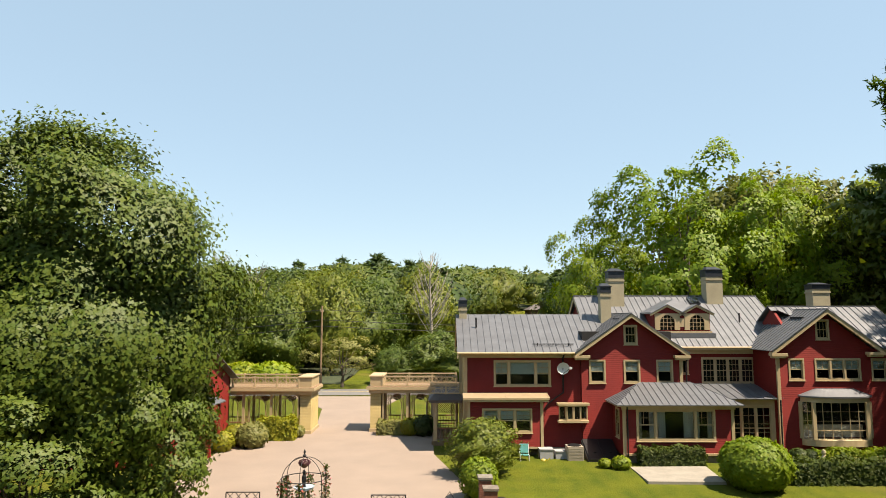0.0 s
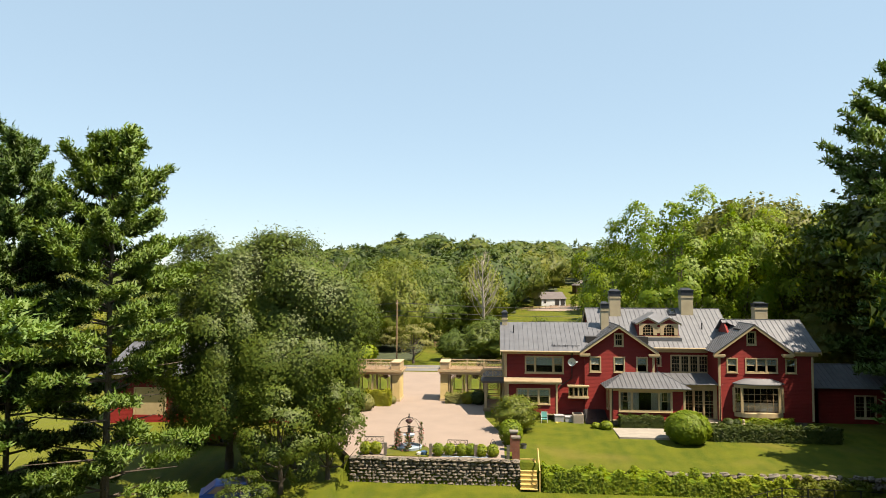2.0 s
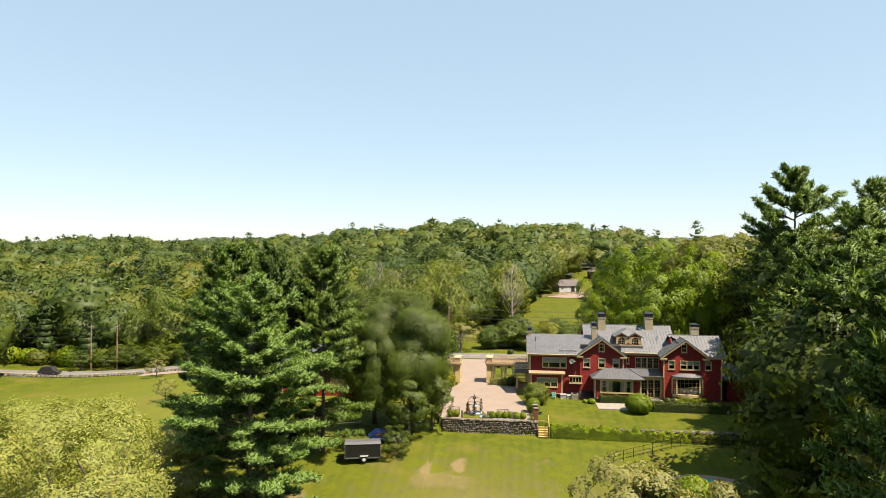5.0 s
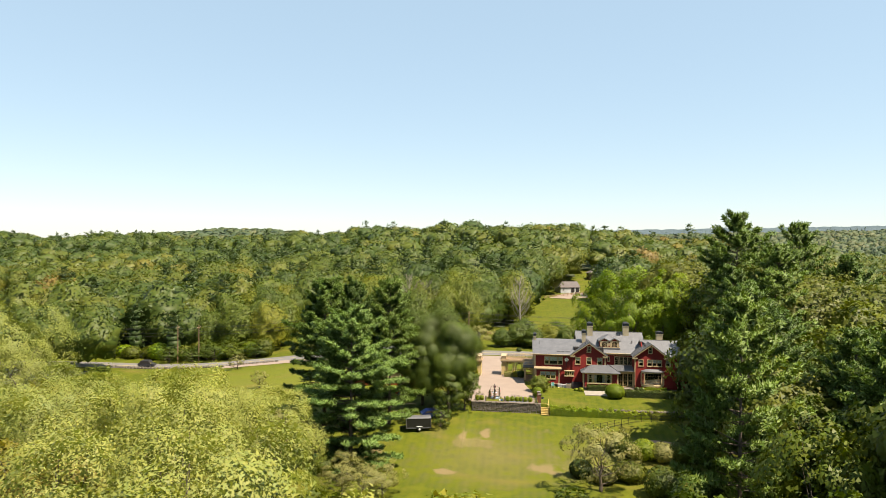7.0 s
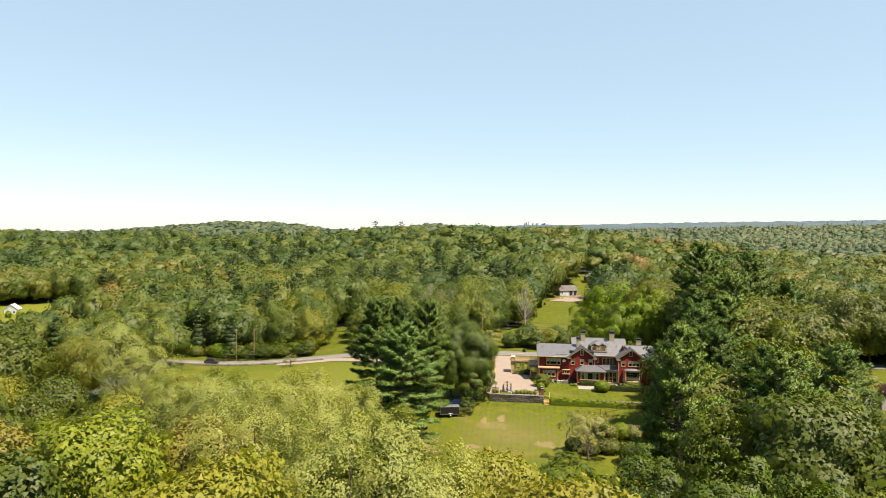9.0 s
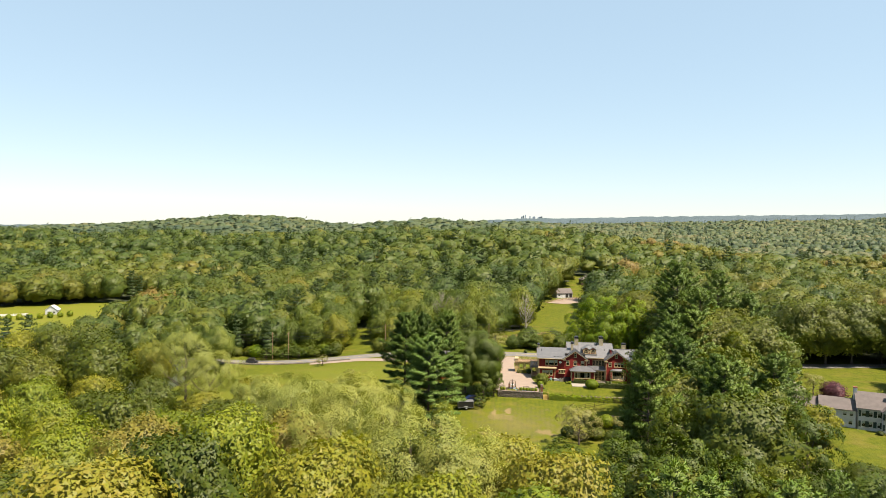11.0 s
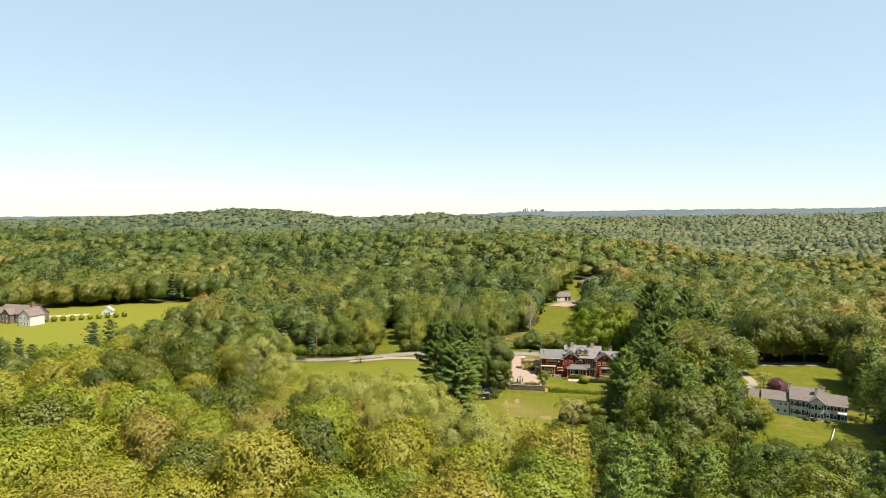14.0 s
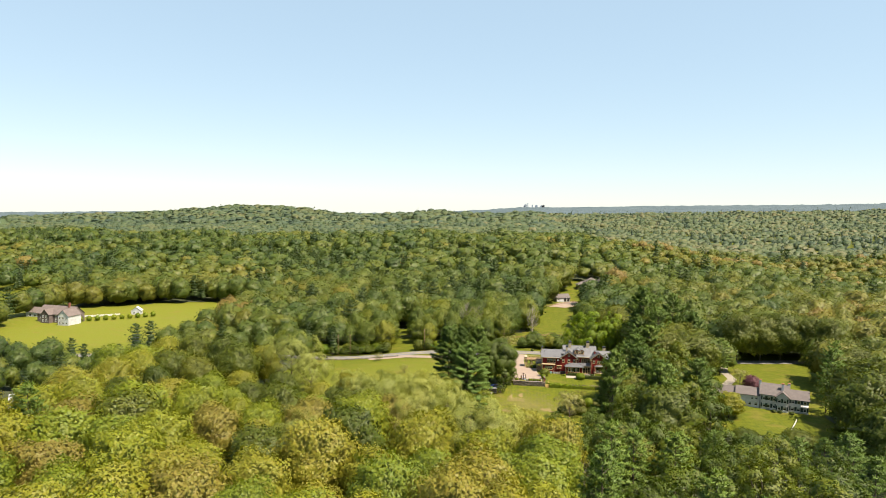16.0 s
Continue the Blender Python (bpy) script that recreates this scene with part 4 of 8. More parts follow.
part("downspout", Geo().tube([(8.0, WY - 0.6, 6.5), (8.0, WY - 0.08, 6.2), (8.0, WY - 0.08, 4.0), (7.0, WY - 0.08, 3.3), (6.72, WY - 0.08, 2.9)], [0.05] * 5), M_IRON, house)
part("downspout", Geo().tube([(16.25, 43.6, 6.4), (16.15, 43.9, 6.0), (16.15, 43.9, 4.7)], [0.05] * 3), M_IRON, house)
part("downspout", Geo().tube([(21.6, 42.5, 3.7), (21.6, 42.55, 0.4)], [0.05] * 2), M_IRON, house)

# french door room, pent roof
FY = 43.2
wall(house, "garden_wall_panel", (18.1, FY, 0), X, [(0, 0.3), (3.45, 0.3), (3.45, 3.7), (0, 3.7)], [(0.35, 3.15, 0.5, 3.15)], M_CREAM)
window(house, (18.1, FY, 0), X, 0.35, 3.15, 0.5, 3.15, [(1, 2, 5, 2)] * 3, blind=0, name="french_door", sill=False, case=0.13)
roof_f = part("pent_roof", Geo().box(18.0, 21.7, 42.75, 45.8, 3.66, 3.74), M_CREAM, house, "metal pent roof over the french doors")
roof_plane(roof_f, [(16.6, 42.65, 3.76), (21.85, 42.65, 3.76), (21.5, 45.88, 4.42), (16.6, 45.88, 4.42)], M_ROOF, 0.6)
part("doorstep", Geo().box(18.3, 21.4, 42.2, 43.15, -0.2, 0.28).box(18.1, 21.6, 41.8, 42.2, -0.3, 0.1), M_CONCRETE, house)

# solid near-black boxes: room shade put into colour behind the openings
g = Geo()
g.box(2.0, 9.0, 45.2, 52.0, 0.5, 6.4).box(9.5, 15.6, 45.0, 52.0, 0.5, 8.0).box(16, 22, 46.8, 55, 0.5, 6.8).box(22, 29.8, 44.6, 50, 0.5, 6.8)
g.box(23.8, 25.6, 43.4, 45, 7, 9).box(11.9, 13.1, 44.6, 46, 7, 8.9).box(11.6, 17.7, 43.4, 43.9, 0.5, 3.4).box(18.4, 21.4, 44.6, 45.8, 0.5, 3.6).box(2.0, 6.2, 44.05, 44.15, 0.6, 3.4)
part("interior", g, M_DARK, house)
# low east annex
ann = thing("annex", (34, 46, 0), "low red annex with a grey metal roof beside the house", "annex")
wall(ann, "front_wall", (31.2, 44.5, 0), X, [(0, -0.3), (6.8, -0.3), (6.8, 3.4), (0, 3.4)], [(3.6, 5.4, 0.6, 2.6)], M_RED)
window(ann, (31.2, 44.5, 0), X, 3.6, 5.4, 0.6, 2.6, [(1, 2, 3, 2), (1, 2, 3, 2)], blind=0)
wall(ann, "end_wall", (38, 44.5, 0), (0, 1, 0), [(0, -0.3), (6, -0.3), (6, 3.4), (3, 5.2), (0, 3.4)], [], M_RED)
wall(ann, "end_wall", (31.2, 50.5, 0), (0, -1, 0), [(0, -0.3), (6, -0.3), (6, 3.4), (3, 5.2), (0, 3.4)], [], M_RED)
wall(ann, "back_wall", (38, 50.5, 0), (-1, 0, 0), [(0, -0.3), (6.8, -0.3), (6.8, 3.4), (0, 3.4)], [], M_RED)
r = part("roof", Geo().box(30.9, 38.3, 47.4, 47.6, 5.3, 5.36), M_ROOF, ann)
roof_plane(r, [(30.8, 44.0, 3.4), (38.4, 44.0, 3.4), (38.4, 47.5, 5.3), (30.8, 47.5, 5.3)], M_ROOF)
roof_plane(r, [(38.4, 51.0, 3.4), (30.8, 51.0, 3.4), (30.8, 47.5, 5.3), (38.4, 47.5, 5.3)], M_ROOF)

# ---- trees and shrubs ----


def leaf_quads(rng, c, n, size, slim=0.62, soft=None, own=0.65):
    """Pointed leaf sprays, one triangle each, at the places c, facing n, shaded as part of the leafy mass."""
    k = len(c)
    r = rng.normal(size=(k, 3))
    u = np.cross(n, r)
    u /= np.linalg.norm(u, axis=1, keepdims=True) + 1e-9
    v = np.cross(n, u)
    s = (size * rng.uniform(0.65, 1.35, k))[:, None]
    q = np.stack([c + u * s, c - u * s * 0.55 + v * s * slim * 1.1, c - u * s * 0.55 - v * s * slim * 1.1], 1)
    f = n if soft is None else unit(soft + own * n)
    return q.reshape(-1, 3), np.arange(3 * k).reshape(-1, 3), np.repeat(f, 3, axis=0)


def unit(v):
    return v / (np.linalg.norm(v, axis=1, keepdims=True) + 1e-9)


def billow(rng, H, R, low, lobes, subs, leaves, size, slim=0.6, lobe=(0.28, 0.42), reach=(0.56, 0.80), rise=0.3, stray=0.42, loose=0.22, sag=0.0, solid=0.62, mid=0.46, rings=5, sides=8, clump=(0.34, 0.62), own=0.8):
    """A broad crown: lobes round an uneven egg, each lobe a heap of smaller leafy clumps, with gaps of shade between them."""
    zc = H * (low + (1 - low) * mid)
    k = np.arange(lobes) + 0.5
    z = 1 - 1.72 * k / lobes
    a = 2.39996 * k + rng.uniform(0, 6.28)
    d = unit(np.stack([np.sqrt(1 - z * z) * np.cos(a), np.sqrt(1 - z * z) * np.sin(a), z], 1) + rng.normal(0, 0.16, (lobes, 3)))
    rad = rng.uniform(*lobe, lobes) * R
    far = rng.uniform(*reach, lobes)
    cen = np.stack([d[:, 0] * R * far, d[:, 1] * R * far, zc + d[:, 2] * np.where(d[:, 2] > 0, H - zc, zc - H * low) * far], 1)
    sd = unit(rng.normal(size=(lobes, subs, 3)) * 0.8 + d[:, None] * 0.9 + [0, 0, 0.3])
    sr = rad[:, None] * rng.uniform(*clump, (lobes, subs))
    sc = cen[:, None] + sd * rad[:, None, None] * 0.78 * [1, 1, 0.85]
    sd, sr, sc = sd.reshape(-1, 3), sr.ravel(), sc.reshape(-1, 3)
    which = rng.choice(len(sr), int(leaves * 1.35), p=sr ** 2 / (sr ** 2).sum())
    dd = unit(rng.normal(size=(len(which), 3)) + sd[which] * 0.8 + [0, 0, rise])
    p = sc[which] + dd * (sr[which] * (1 + rng.normal(0, loose, len(which))))[:, None]
    deep = np.full(len(p), 9.0)
    for c, r in zip(cen, rad):
        deep = np.minimum(deep, np.linalg.norm(p - c, axis=1) / r)
    keep = np.nonzero(deep > 0.78)[0][:leaves]
    p, dd, which = p[keep], dd[keep], which[keep]
    soft = unit(dd * 0.45 + sd[which] * 0.35 + d[which // subs] * 0.45 + [0, 0, 0.15])
    p[:, 2] -= sag * rng.uniform(0, 1, len(p)) ** 2
    geo = leaf_quads(rng, p, unit(soft + rng.normal(size=p.shape) * stray), size, slim, soft, own)
    if solid:
        geo = join(geo, lumps(rng, cen, rad * solid, 1.0, rings, sides))
    return geo, cen


def lumps(rng, cen, rad, shrink=0.86, rings=5, sides=7, flat=0.85):
    """The dense inner foliage: uneven closed lumps, as triangles."""
    V, F = [], []
    for k in range(1, rings):
        t = math.pi * k / rings
        V += [(math.sin(t) * math.cos(6.2832 * (j + .5 * (k % 2)) / sides), math.sin(t) * math.sin(6.2832 * (j + .5 * (k % 2)) / sides), -math.cos(t)) for j in range(sides)]
    for k in range(rings - 2):
        for j in range(sides):
            a, b = k * sides + j, k * sides + (j + 1) % sides
            F += [(a, b, b + sides), (a, b + sides, a + sides)]
    n0 = (rings - 2) * sides
    F += [(n0, n0 + j, n0 + j + 1) for j in range(1, sides - 1)]
    V, F = np.array(V), np.array(F)
    vs = V[None] * (1 + rng.uniform(-.16, .16, (len(cen), len(V), 1))) * (rad * shrink)[:, None, None] * [1, 1, flat] + np.asarray(cen)[:, None]
    fs = F[None] + (np.arange(len(cen)) * len(V))[:, None, None]
    return vs.reshape(-1, 3), fs.reshape(-1, 3), np.tile(unit(V + [0, 0, 0.25]), (len(cen), 1))


def join(a, b):
    return np.concatenate([a[0], b[0]]), np.concatenate([a[1], b[1] + len(a[0])]), np.concatenate([a[2], b[2]])


def dome(rng, H, R, low, rings, sides, rough=0.30, cap=0.58):
    """One leafy crown as a closed billowing dome: triangles, and a way to scatter points on it."""
    k1, k2 = unit(rng.normal(size=(5, 3))) * rng.uniform(3.0, 5.0, (5, 1)), unit(rng.normal(size=(6, 3))) * rng.uniform(8, 12, (6, 1))
    p1, p2 = rng.uniform(0, 6.28, 5), rng.uniform(0, 6.28, 6)
    zc, up, dn = H * (1 - (1 - low) * cap), H * (1 - low) * cap, H * (1 - low) * (0.98 - cap)
    squash = rng.uniform(0.88, 1.12)

    def surface(d):
        b1 = 1 - np.abs(np.sin(d @ k1.T + p1)).mean(1) * 1.55
        b2 = 1 - np.abs(np.sin(d @ k2.T + p2)).mean(1) * 1.55
        b3 = 1 - np.abs(np.sin(d @ k3.T + p3)).mean(1) * 1.55
        f = 1 + rough * 1.6 * b1 + rough * 1.15 * b2 + rough * 0.7 * b3
        return np.stack([d[:, 0] * R * f * squash, d[:, 1] * R * f / squash, zc + d[:, 2] * np.where(d[:, 2] > 0, up, dn) * (0.55 + 0.45 * f)], 1)
    k3, p3 = unit(rng.normal(size=(6, 3))) * rng.uniform(19, 27, (6, 1)), rng.uniform(0, 6.28, 6)
    th = np.linspace(0.02, 2.55, rings)
    ph = np.arange(sides) * 6.28319 / sides
    T, F = np.meshgrid(th, ph, indexing="ij")
    F = F + (np.arange(rings) % 2)[:, None] * 3.14159 / sides
    d = np.stack([np.sin(T) * np.cos(F), np.sin(T) * np.sin(F), np.cos(T)], -1).reshape(-1, 3)
    idx = np.arange(rings * sides).reshape(rings, sides)
    a, b, c, e = idx[:-1], np.roll(idx[:-1], -1, 1), np.roll(idx[1:], -1, 1), idx[1:]
    tris = np.concatenate([np.stack([a, e, b], -1).reshape(-1, 3), np.stack([b, e, c], -1).reshape(-1, 3)])
    v = surface(d)
    facing = outward(surface, d, v)
    mid = np.array([0, 0, zc])
    v = mid + (v - mid) * rng.uniform(0.88, 1.03, (len(v), 1)) + rng.normal(0, 0.12, v.shape)
    return (v, tris, facing), surface


def outward(surface, d, p):
    e1 = unit(np.cross(d, [0.3, 0.2, 0.93]))
    e2 = np.cross(d, e1)
    out = np.cross(surface(unit(d + 0.05 * e1)) - p, surface(unit(d + 0.05 * e2)) - p)
    out = unit(out * np.sign((out * d).sum(1, keepdims=True)))
    return unit(0.55 * out + 0.75 * d + [0, 0, 0.1])


def dome_leaves(rng, surface, count, size, stray=0.45, loose=0.03, slim=0.62, sag=0.0, deep=0.30, own=0.42):
    """Leaves in a layer over the crown: most on its outside, some further in."""
    d = unit(rng.normal(size=(count, 3)) + [0, 0, 0.30])
    d = d[d[:, 2] > -0.75]
    p = surface(d)
    out = outward(surface, d, p)
    c = np.array([0, 0, p[:, 2].mean()])
    f = np.where(rng.random(len(p)) < deep, rng.uniform(0.90, 0.98, len(p)), 1 + rng.normal(0.01, loose, len(p)))
    p = c + (p - c) * f[:, None]
    p[:, 2] -= sag * rng.uniform(0, 1, len(p)) ** 2
    return leaf_quads(rng, p, unit(out + rng.normal(size=p.shape) * stray), size, slim, out, own)


def pine_crown(rng, H, R, tiers, leaves, size, low=0.14, per=11):
    """Whorls of level boughs; each bough is a fan of twigs, each twig carries upswept tufts of needles."""
    boughs, tufts = [], []
    for i in range(tiers):
        t = i / (tiers - 1)
        z = H * (low + (0.95 - low) * t ** 0.9 + (rng.uniform(-0.02, 0.02) if 0 < i < tiers - 2 else 0))
        env = R * float(np.interp(t, (0, 0.2, 0.45, 0.65, 0.82, 0.93, 1.0), (0.85, 1.0, 0.95, 0.82, 0.62, 0.44, 0.22)))
        k = 6 if t < 0.8 else 5
        a0 = rng.uniform(0, 6.28)
        for j in range(k):
            a = a0 + 6.28 * j / k + rng.uniform(-0.3, 0.3)
            ln = env * rng.uniform(0.62, 1.18)
            zb = z + rng.uniform(-0.02, 0.02) * H
            rise = ln * (0.03 + 0.55 * t * t) + rng.uniform(-0.2, 0.15)
            boughs.append((a, zb, ln, rise))
            if t < 0.35 and rng.random() < 0.2:
                continue
            n = max(5, int(per * (0.45 + 0.55 * ln / R)))
            for q in range(n):
                f = 0.28 + 0.74 * (q + rng.uniform(0, 1)) / n
                if t < 0.5 and f < 0.45 and rng.random() < 0.5:
                    continue
                side = (1 if q % 2 else -1) * rng.uniform(0.2, 1.0) * ln * 0.30 * (1.25 - f)
                for g in (0.35, 0.7, 1.0):
                    r, o = ln * f + abs(side) * g * 0.5, side * g
                    tufts.append((math.cos(a) * r - math.sin(a) * o, math.sin(a) * r + math.cos(a) * o, zb + rise * f * f + rng.uniform(-0.08, 0.16) + 0.05 * g, a + math.atan2(side, ln * 0.5)))
    for q in range(26):
        a, f = q * 2.4, q / 26
        tufts.append((math.cos(a) * 0.03 * H * (1.1 - f), math.sin(a) * 0.03 * H * (1.1 - f), H * (0.90 + 0.095 * f), a))
    T = np.array(tufts)
    which = rng.integers(0, len(T), leaves)
    P = T[which]
    out = np.stack([np.cos(P[:, 3]), np.sin(P[:, 3]), np.zeros(leaves)], 1)
    way = unit(rng.normal(size=(leaves, 3)) * [1, 1, 0.6] + out * 0.55 + [0, 0, 0.5])
    s = size * rng.uniform(0.7, 1.3, leaves)
    P[:, :3] += rng.normal(size=(leaves, 3)) * [0.15, 0.15, 0.07]
    tip = P[:, :3] + way * s[:, None]
    flat = unit(np.cross(way, rng.normal(size=(leaves, 3)) + [0, 0, 0.4])) * (s * 0.17)[:, None]
    base = P[:, :3] + way * (s * 0.05)[:, None]
    soft = unit(way * 0.45 + unit(P[:, :3] * [1, 1, 0]) * 0.25 + [0, 0, 0.75] + rng.normal(size=(leaves, 3)) * 0.15)
    flat *= np.sign((np.cross(flat, way) * soft).sum(1, keepdims=True))
    verts = np.stack([tip, base - flat, base + flat], 1).reshape(-1, 3)
    return (verts, np.arange(3 * leaves).reshape(-1, 3), np.repeat(soft, 3, axis=0)), boughs


def trunk_geo(rng, H, r0, top=0.8, limbs=(), sides=7, lean=0.02):
    g = Geo()
    n = 7
    pts = [(rng.normal(0, lean) * H * i / n, rng.normal(0, lean) * H * i / n, H * top * i / n - (0.4 if i == 0 else 0)) for i in range(n + 1)]
    g.tube(pts, [r0 * (1.25 if i == 0 else 1.0) * (1 - 0.88 * i / n) for i in range(n + 1)], sides)
    for tip in limbs:
        z0 = min(H * top * 0.8, max(H * 0.18, tip[2] * 0.55))
        i = min(n - 1, int(z0 / (H * top) * n))
        a = Vector(pts[i])
        b = Vector(tip)
        m = a.lerp(b, 0.5) + Vector((0, 0, -0.06 * H))
        r = r0 * 0.42 * (1 - i / n * 0.6)
        g.tube([a, m, b], [r, r * 0.6, r * 0.15], 5, False)
    return g


TREES = {}
COUNT = {}


def tree_mesh(kind, variant, H=16.0):
    """Trunk and crown meshes of one variant, 16 m high."""
    rng = np.random.default_rng(1000 + variant * 17 + sum(map(ord, kind)))
    # radius, crown's foot, lobes, clumps on a lobe, leaves, leaf size, lobe sizes, reach
    broad = {
        "maple": (6.2, 0.10, 60, 10, 56000, 0.135, (0.15, 0.28), (0.40, 0.96)), "lush": (5.6, 0.03, 46, 9, 15000, 0.21, (0.20, 0.34), (0.50, 0.88)), "willow": (7.4, 0.20, 50, 10, 60000, 0.13, (0.18, 0.30), (0.42, 0.92)), "great_ash": (5.2, 0.02, 64, 12, 330000, 0.10, (0.20, 0.32), (0.45, 0.90)),
        "ash": (5.4, 0.02, 34, 9, 20000, 0.17, (0.20, 0.34), (0.45, 0.88)), "grey": (6.5, 0.12, 30, 8, 9000, 0.19, (0.16, 0.30), (0.4, 0.92)),
    }
    # radius, crown's foot, rings, sides, roughness, leaves, leaf size, looseness
    domes = {
        "oak": (6.4, 0.12, 17, 22, 0.36, 7800, 0.28, 0.04), "yellow": (6.4, 0.10, 18, 24, 0.32, 9500, 0.26, 0.035),
        "edge": (5.6, 0.03, 15, 20, 0.38, 5500, 0.30, 0.05),
        "shade_oak": (6.6, 0.36, 16, 22, 0.42, 13000, 0.21, 0.05),
        "purple": (6.4, 0.05, 10, 13, 0.3, 2600, 0.36, 0.05),
    }
    if kind in domes:
        R, low, rings, sides, rough, leaves, size, loose = domes[kind]
        shell, surf = dome(rng, H, R, low, rings, sides, rough, 0.56)
        zm = H * (1 - (1 - low) * 0.56)
        shell = ((shell[0] - [0, 0, zm]) * 0.90 + [0, 0, zm], shell[1], shell[2])
        geo = join(shell, dome_leaves(rng, surf, leaves, size, 0.36, loose, 0.62))
        trunk = trunk_geo(rng, H, 0.30, 0.7, [(R * .6 * math.cos(a), R * .6 * math.sin(a), H * .55) for a in (0.3, 1.7, 2.9, 4.2, 5.4)])
    elif kind in broad:
        R, low, lobes, subs, leaves, size, lobe, reach = broad[kind]
        geo, cen = billow(rng, H, R, low, lobes, subs, leaves, size, 0.42 if kind == "willow" else 0.6, lobe, reach, loose=0.42 if kind == "great_ash" else 0.22, sag=0.6 if kind == "willow" else 0.0, solid=0.0, clump=(0.38, 0.66) if kind == "great_ash" else (0.34, 0.60), own=0.40)
        trunk = trunk_geo(rng, H, 0.30, 0.72, [tuple(c) for c in cen[::max(1, lobes // 12)]])
    else:
        R, tiers, leaves, size, low, per = {"great_pine": (5.0, 19, 120000, 0.26, 0.09, 16), "soft_pine": (5.2, 18, 150000, 0.25, 0.05, 18), "tall_pine": (4.8, 19, 50000, 0.32, 0.09, 13), "pine": (4.2, 12, 7000, 0.50, 0.14, 7)}[kind]
        geo, boughs = pine_crown(rng, H, R, tiers, leaves, size, low, per)
        trunk = trunk_geo(rng, H, 0.24, 0.97, [], 8, 0.004)
        for a, z, ln, rise in boughs[::1 if kind != "pine" else 2]:
            trunk.tube([(0, 0, z - 0.05 * ln), (math.cos(a) * ln * .85, math.sin(a) * ln * .85, z + rise * .7)], [0.055, 0.012], 4, False)
    crown = np_mesh("crown", geo[0], geo[1], rng.uniform(0, 1, len(geo[1])), None, geo[2])
    return trunk.mesh("trunk"), crown


LEAF_OF = {"great_pine": "pine", "soft_pine": "softpine", "tall_pine": "pine", "great_ash": "ash", "shade_oak": "oak"}


def plant(kind, x, y, top, label, variant=0, wide=1.0, name=None, category="tree", group=""):
    """A tree at a place, its top at that height."""
    z = ground_z(x, y) - 0.15
    s = (top - z) / 16.0
    m = Matrix.Translation((x, y, z)) @ Matrix.Rotation((x * 12.9 + y * 7.7) % 6.28, 4, 'Z') @ Matrix.Diagonal((s * wide, s * wide, s, 1))
    key = (kind, variant)
    if key not in TREES:
        tm, cm = tree_mesh(kind, variant)
        tm.materials.append(M_BARK)
        cm.materials.append(G[LEAF_OF.get(kind, kind)])
        TREES[key] = (tm, cm)
    root = new(name or {"great_pine": "pine_tree", "soft_pine": "pine_tree", "tall_pine": "pine_tree", "great_ash": "ash_tree", "shade_oak": "oak_tree"}.get(kind, kind + "_tree"))
    root.matrix_basis = m
    tagged(root, label, category, group)
    for nm, me in zip(("trunk", "crown"), TREES[key]):
        o = new(nm, me)
        o.parent = root
    return root


# the carriage-house trees: tall pines and a spreading ash
PINE_L = "tall dark white pine with layered boughs on the lawn's edge"
plant("great_pine", -24.4, 19.0, 23.2, PINE_L, 0, 0.72)
plant("great_pine", -30.4, 18.0, 22.9, PINE_L, 1, 0.55)
plant("great_pine", -35.6, 17.0, 23.2, PINE_L, 2, 0.85)
plant("soft_pine", -27.2, 3.2, 19.6, "broad white pine with pale soft boughs beside the trailer", 3, 1.0)
plant("great_ash", -15.0, 28.0, 17.7, "spreading grey-green ash tree shading the carriage house", 1, 0.95)
plant("great_ash", -19.8, 27.6, 17.4, "spreading grey-green ash tree shading the carriage house", 0, 0.9)
plant("ash", -11.7, 26.0, 8.6, "leafy young ash leaning over the courtyard wall", 2, 0.95)
plant("ash", -14.4, 23.5, 7.5, "low leafy ash sapling by the stone wall", 0, 1.1)
plant("ash", -15.2, 18.6, 1.6, "low leafy ash sapling by the stone wall", 1, 1.4)
# behind the house
BIG = "tall bright green maple towering behind the house"
plant("maple", 23.4, 62, 25.8, BIG, 0, 0.92)
plant("maple", 31.0, 63, 24.0, BIG, 1, 0.80)
plant("maple", 16.0, 65, 20.0, BIG, 2, 0.78)
plant("maple", 38.0, 64, 22.8, BIG, 3, 0.95)
plant("maple", 43.1, 70, 25.0, BIG, 0, 1.0)
plant("shade_oak", 52, 64, 25, "dark oak in the woods beside the house", 1)
plant("shade_oak", 36, 75, 25, "dark oak in the woods beside the house", 2)
# tall pines east of the house
PINE_R = "towering white pine with ragged layered boughs"
for x, y, top, w, v in ((43.8, 51, 36.5, 0.95, 0), (55, 48, 34.5, 0.75, 2), (39.5, 40, 25.5, 1.0, 1), (47, 37, 30, 0.9, 3), (33.5, 12.5, 23.5, 1.05, 0), (41, 22, 25.5, 1.05, 2), (38.0, 27.5, 23.5, 1.0, 3), (62, 42, 28, 0.9, 0), (34.5, 4, 21, 0.95, 1), (37.5, -12, 20.3, 0.9, 2), (21.5, -22, 24.6, 0.85, 0), (35.5, -24, 21.6, 0.95, 3), (50.5, -9, 20.5, 0.95, 3)):
    plant("tall_pine", x, y, top, PINE_R, v, w * 0.82)
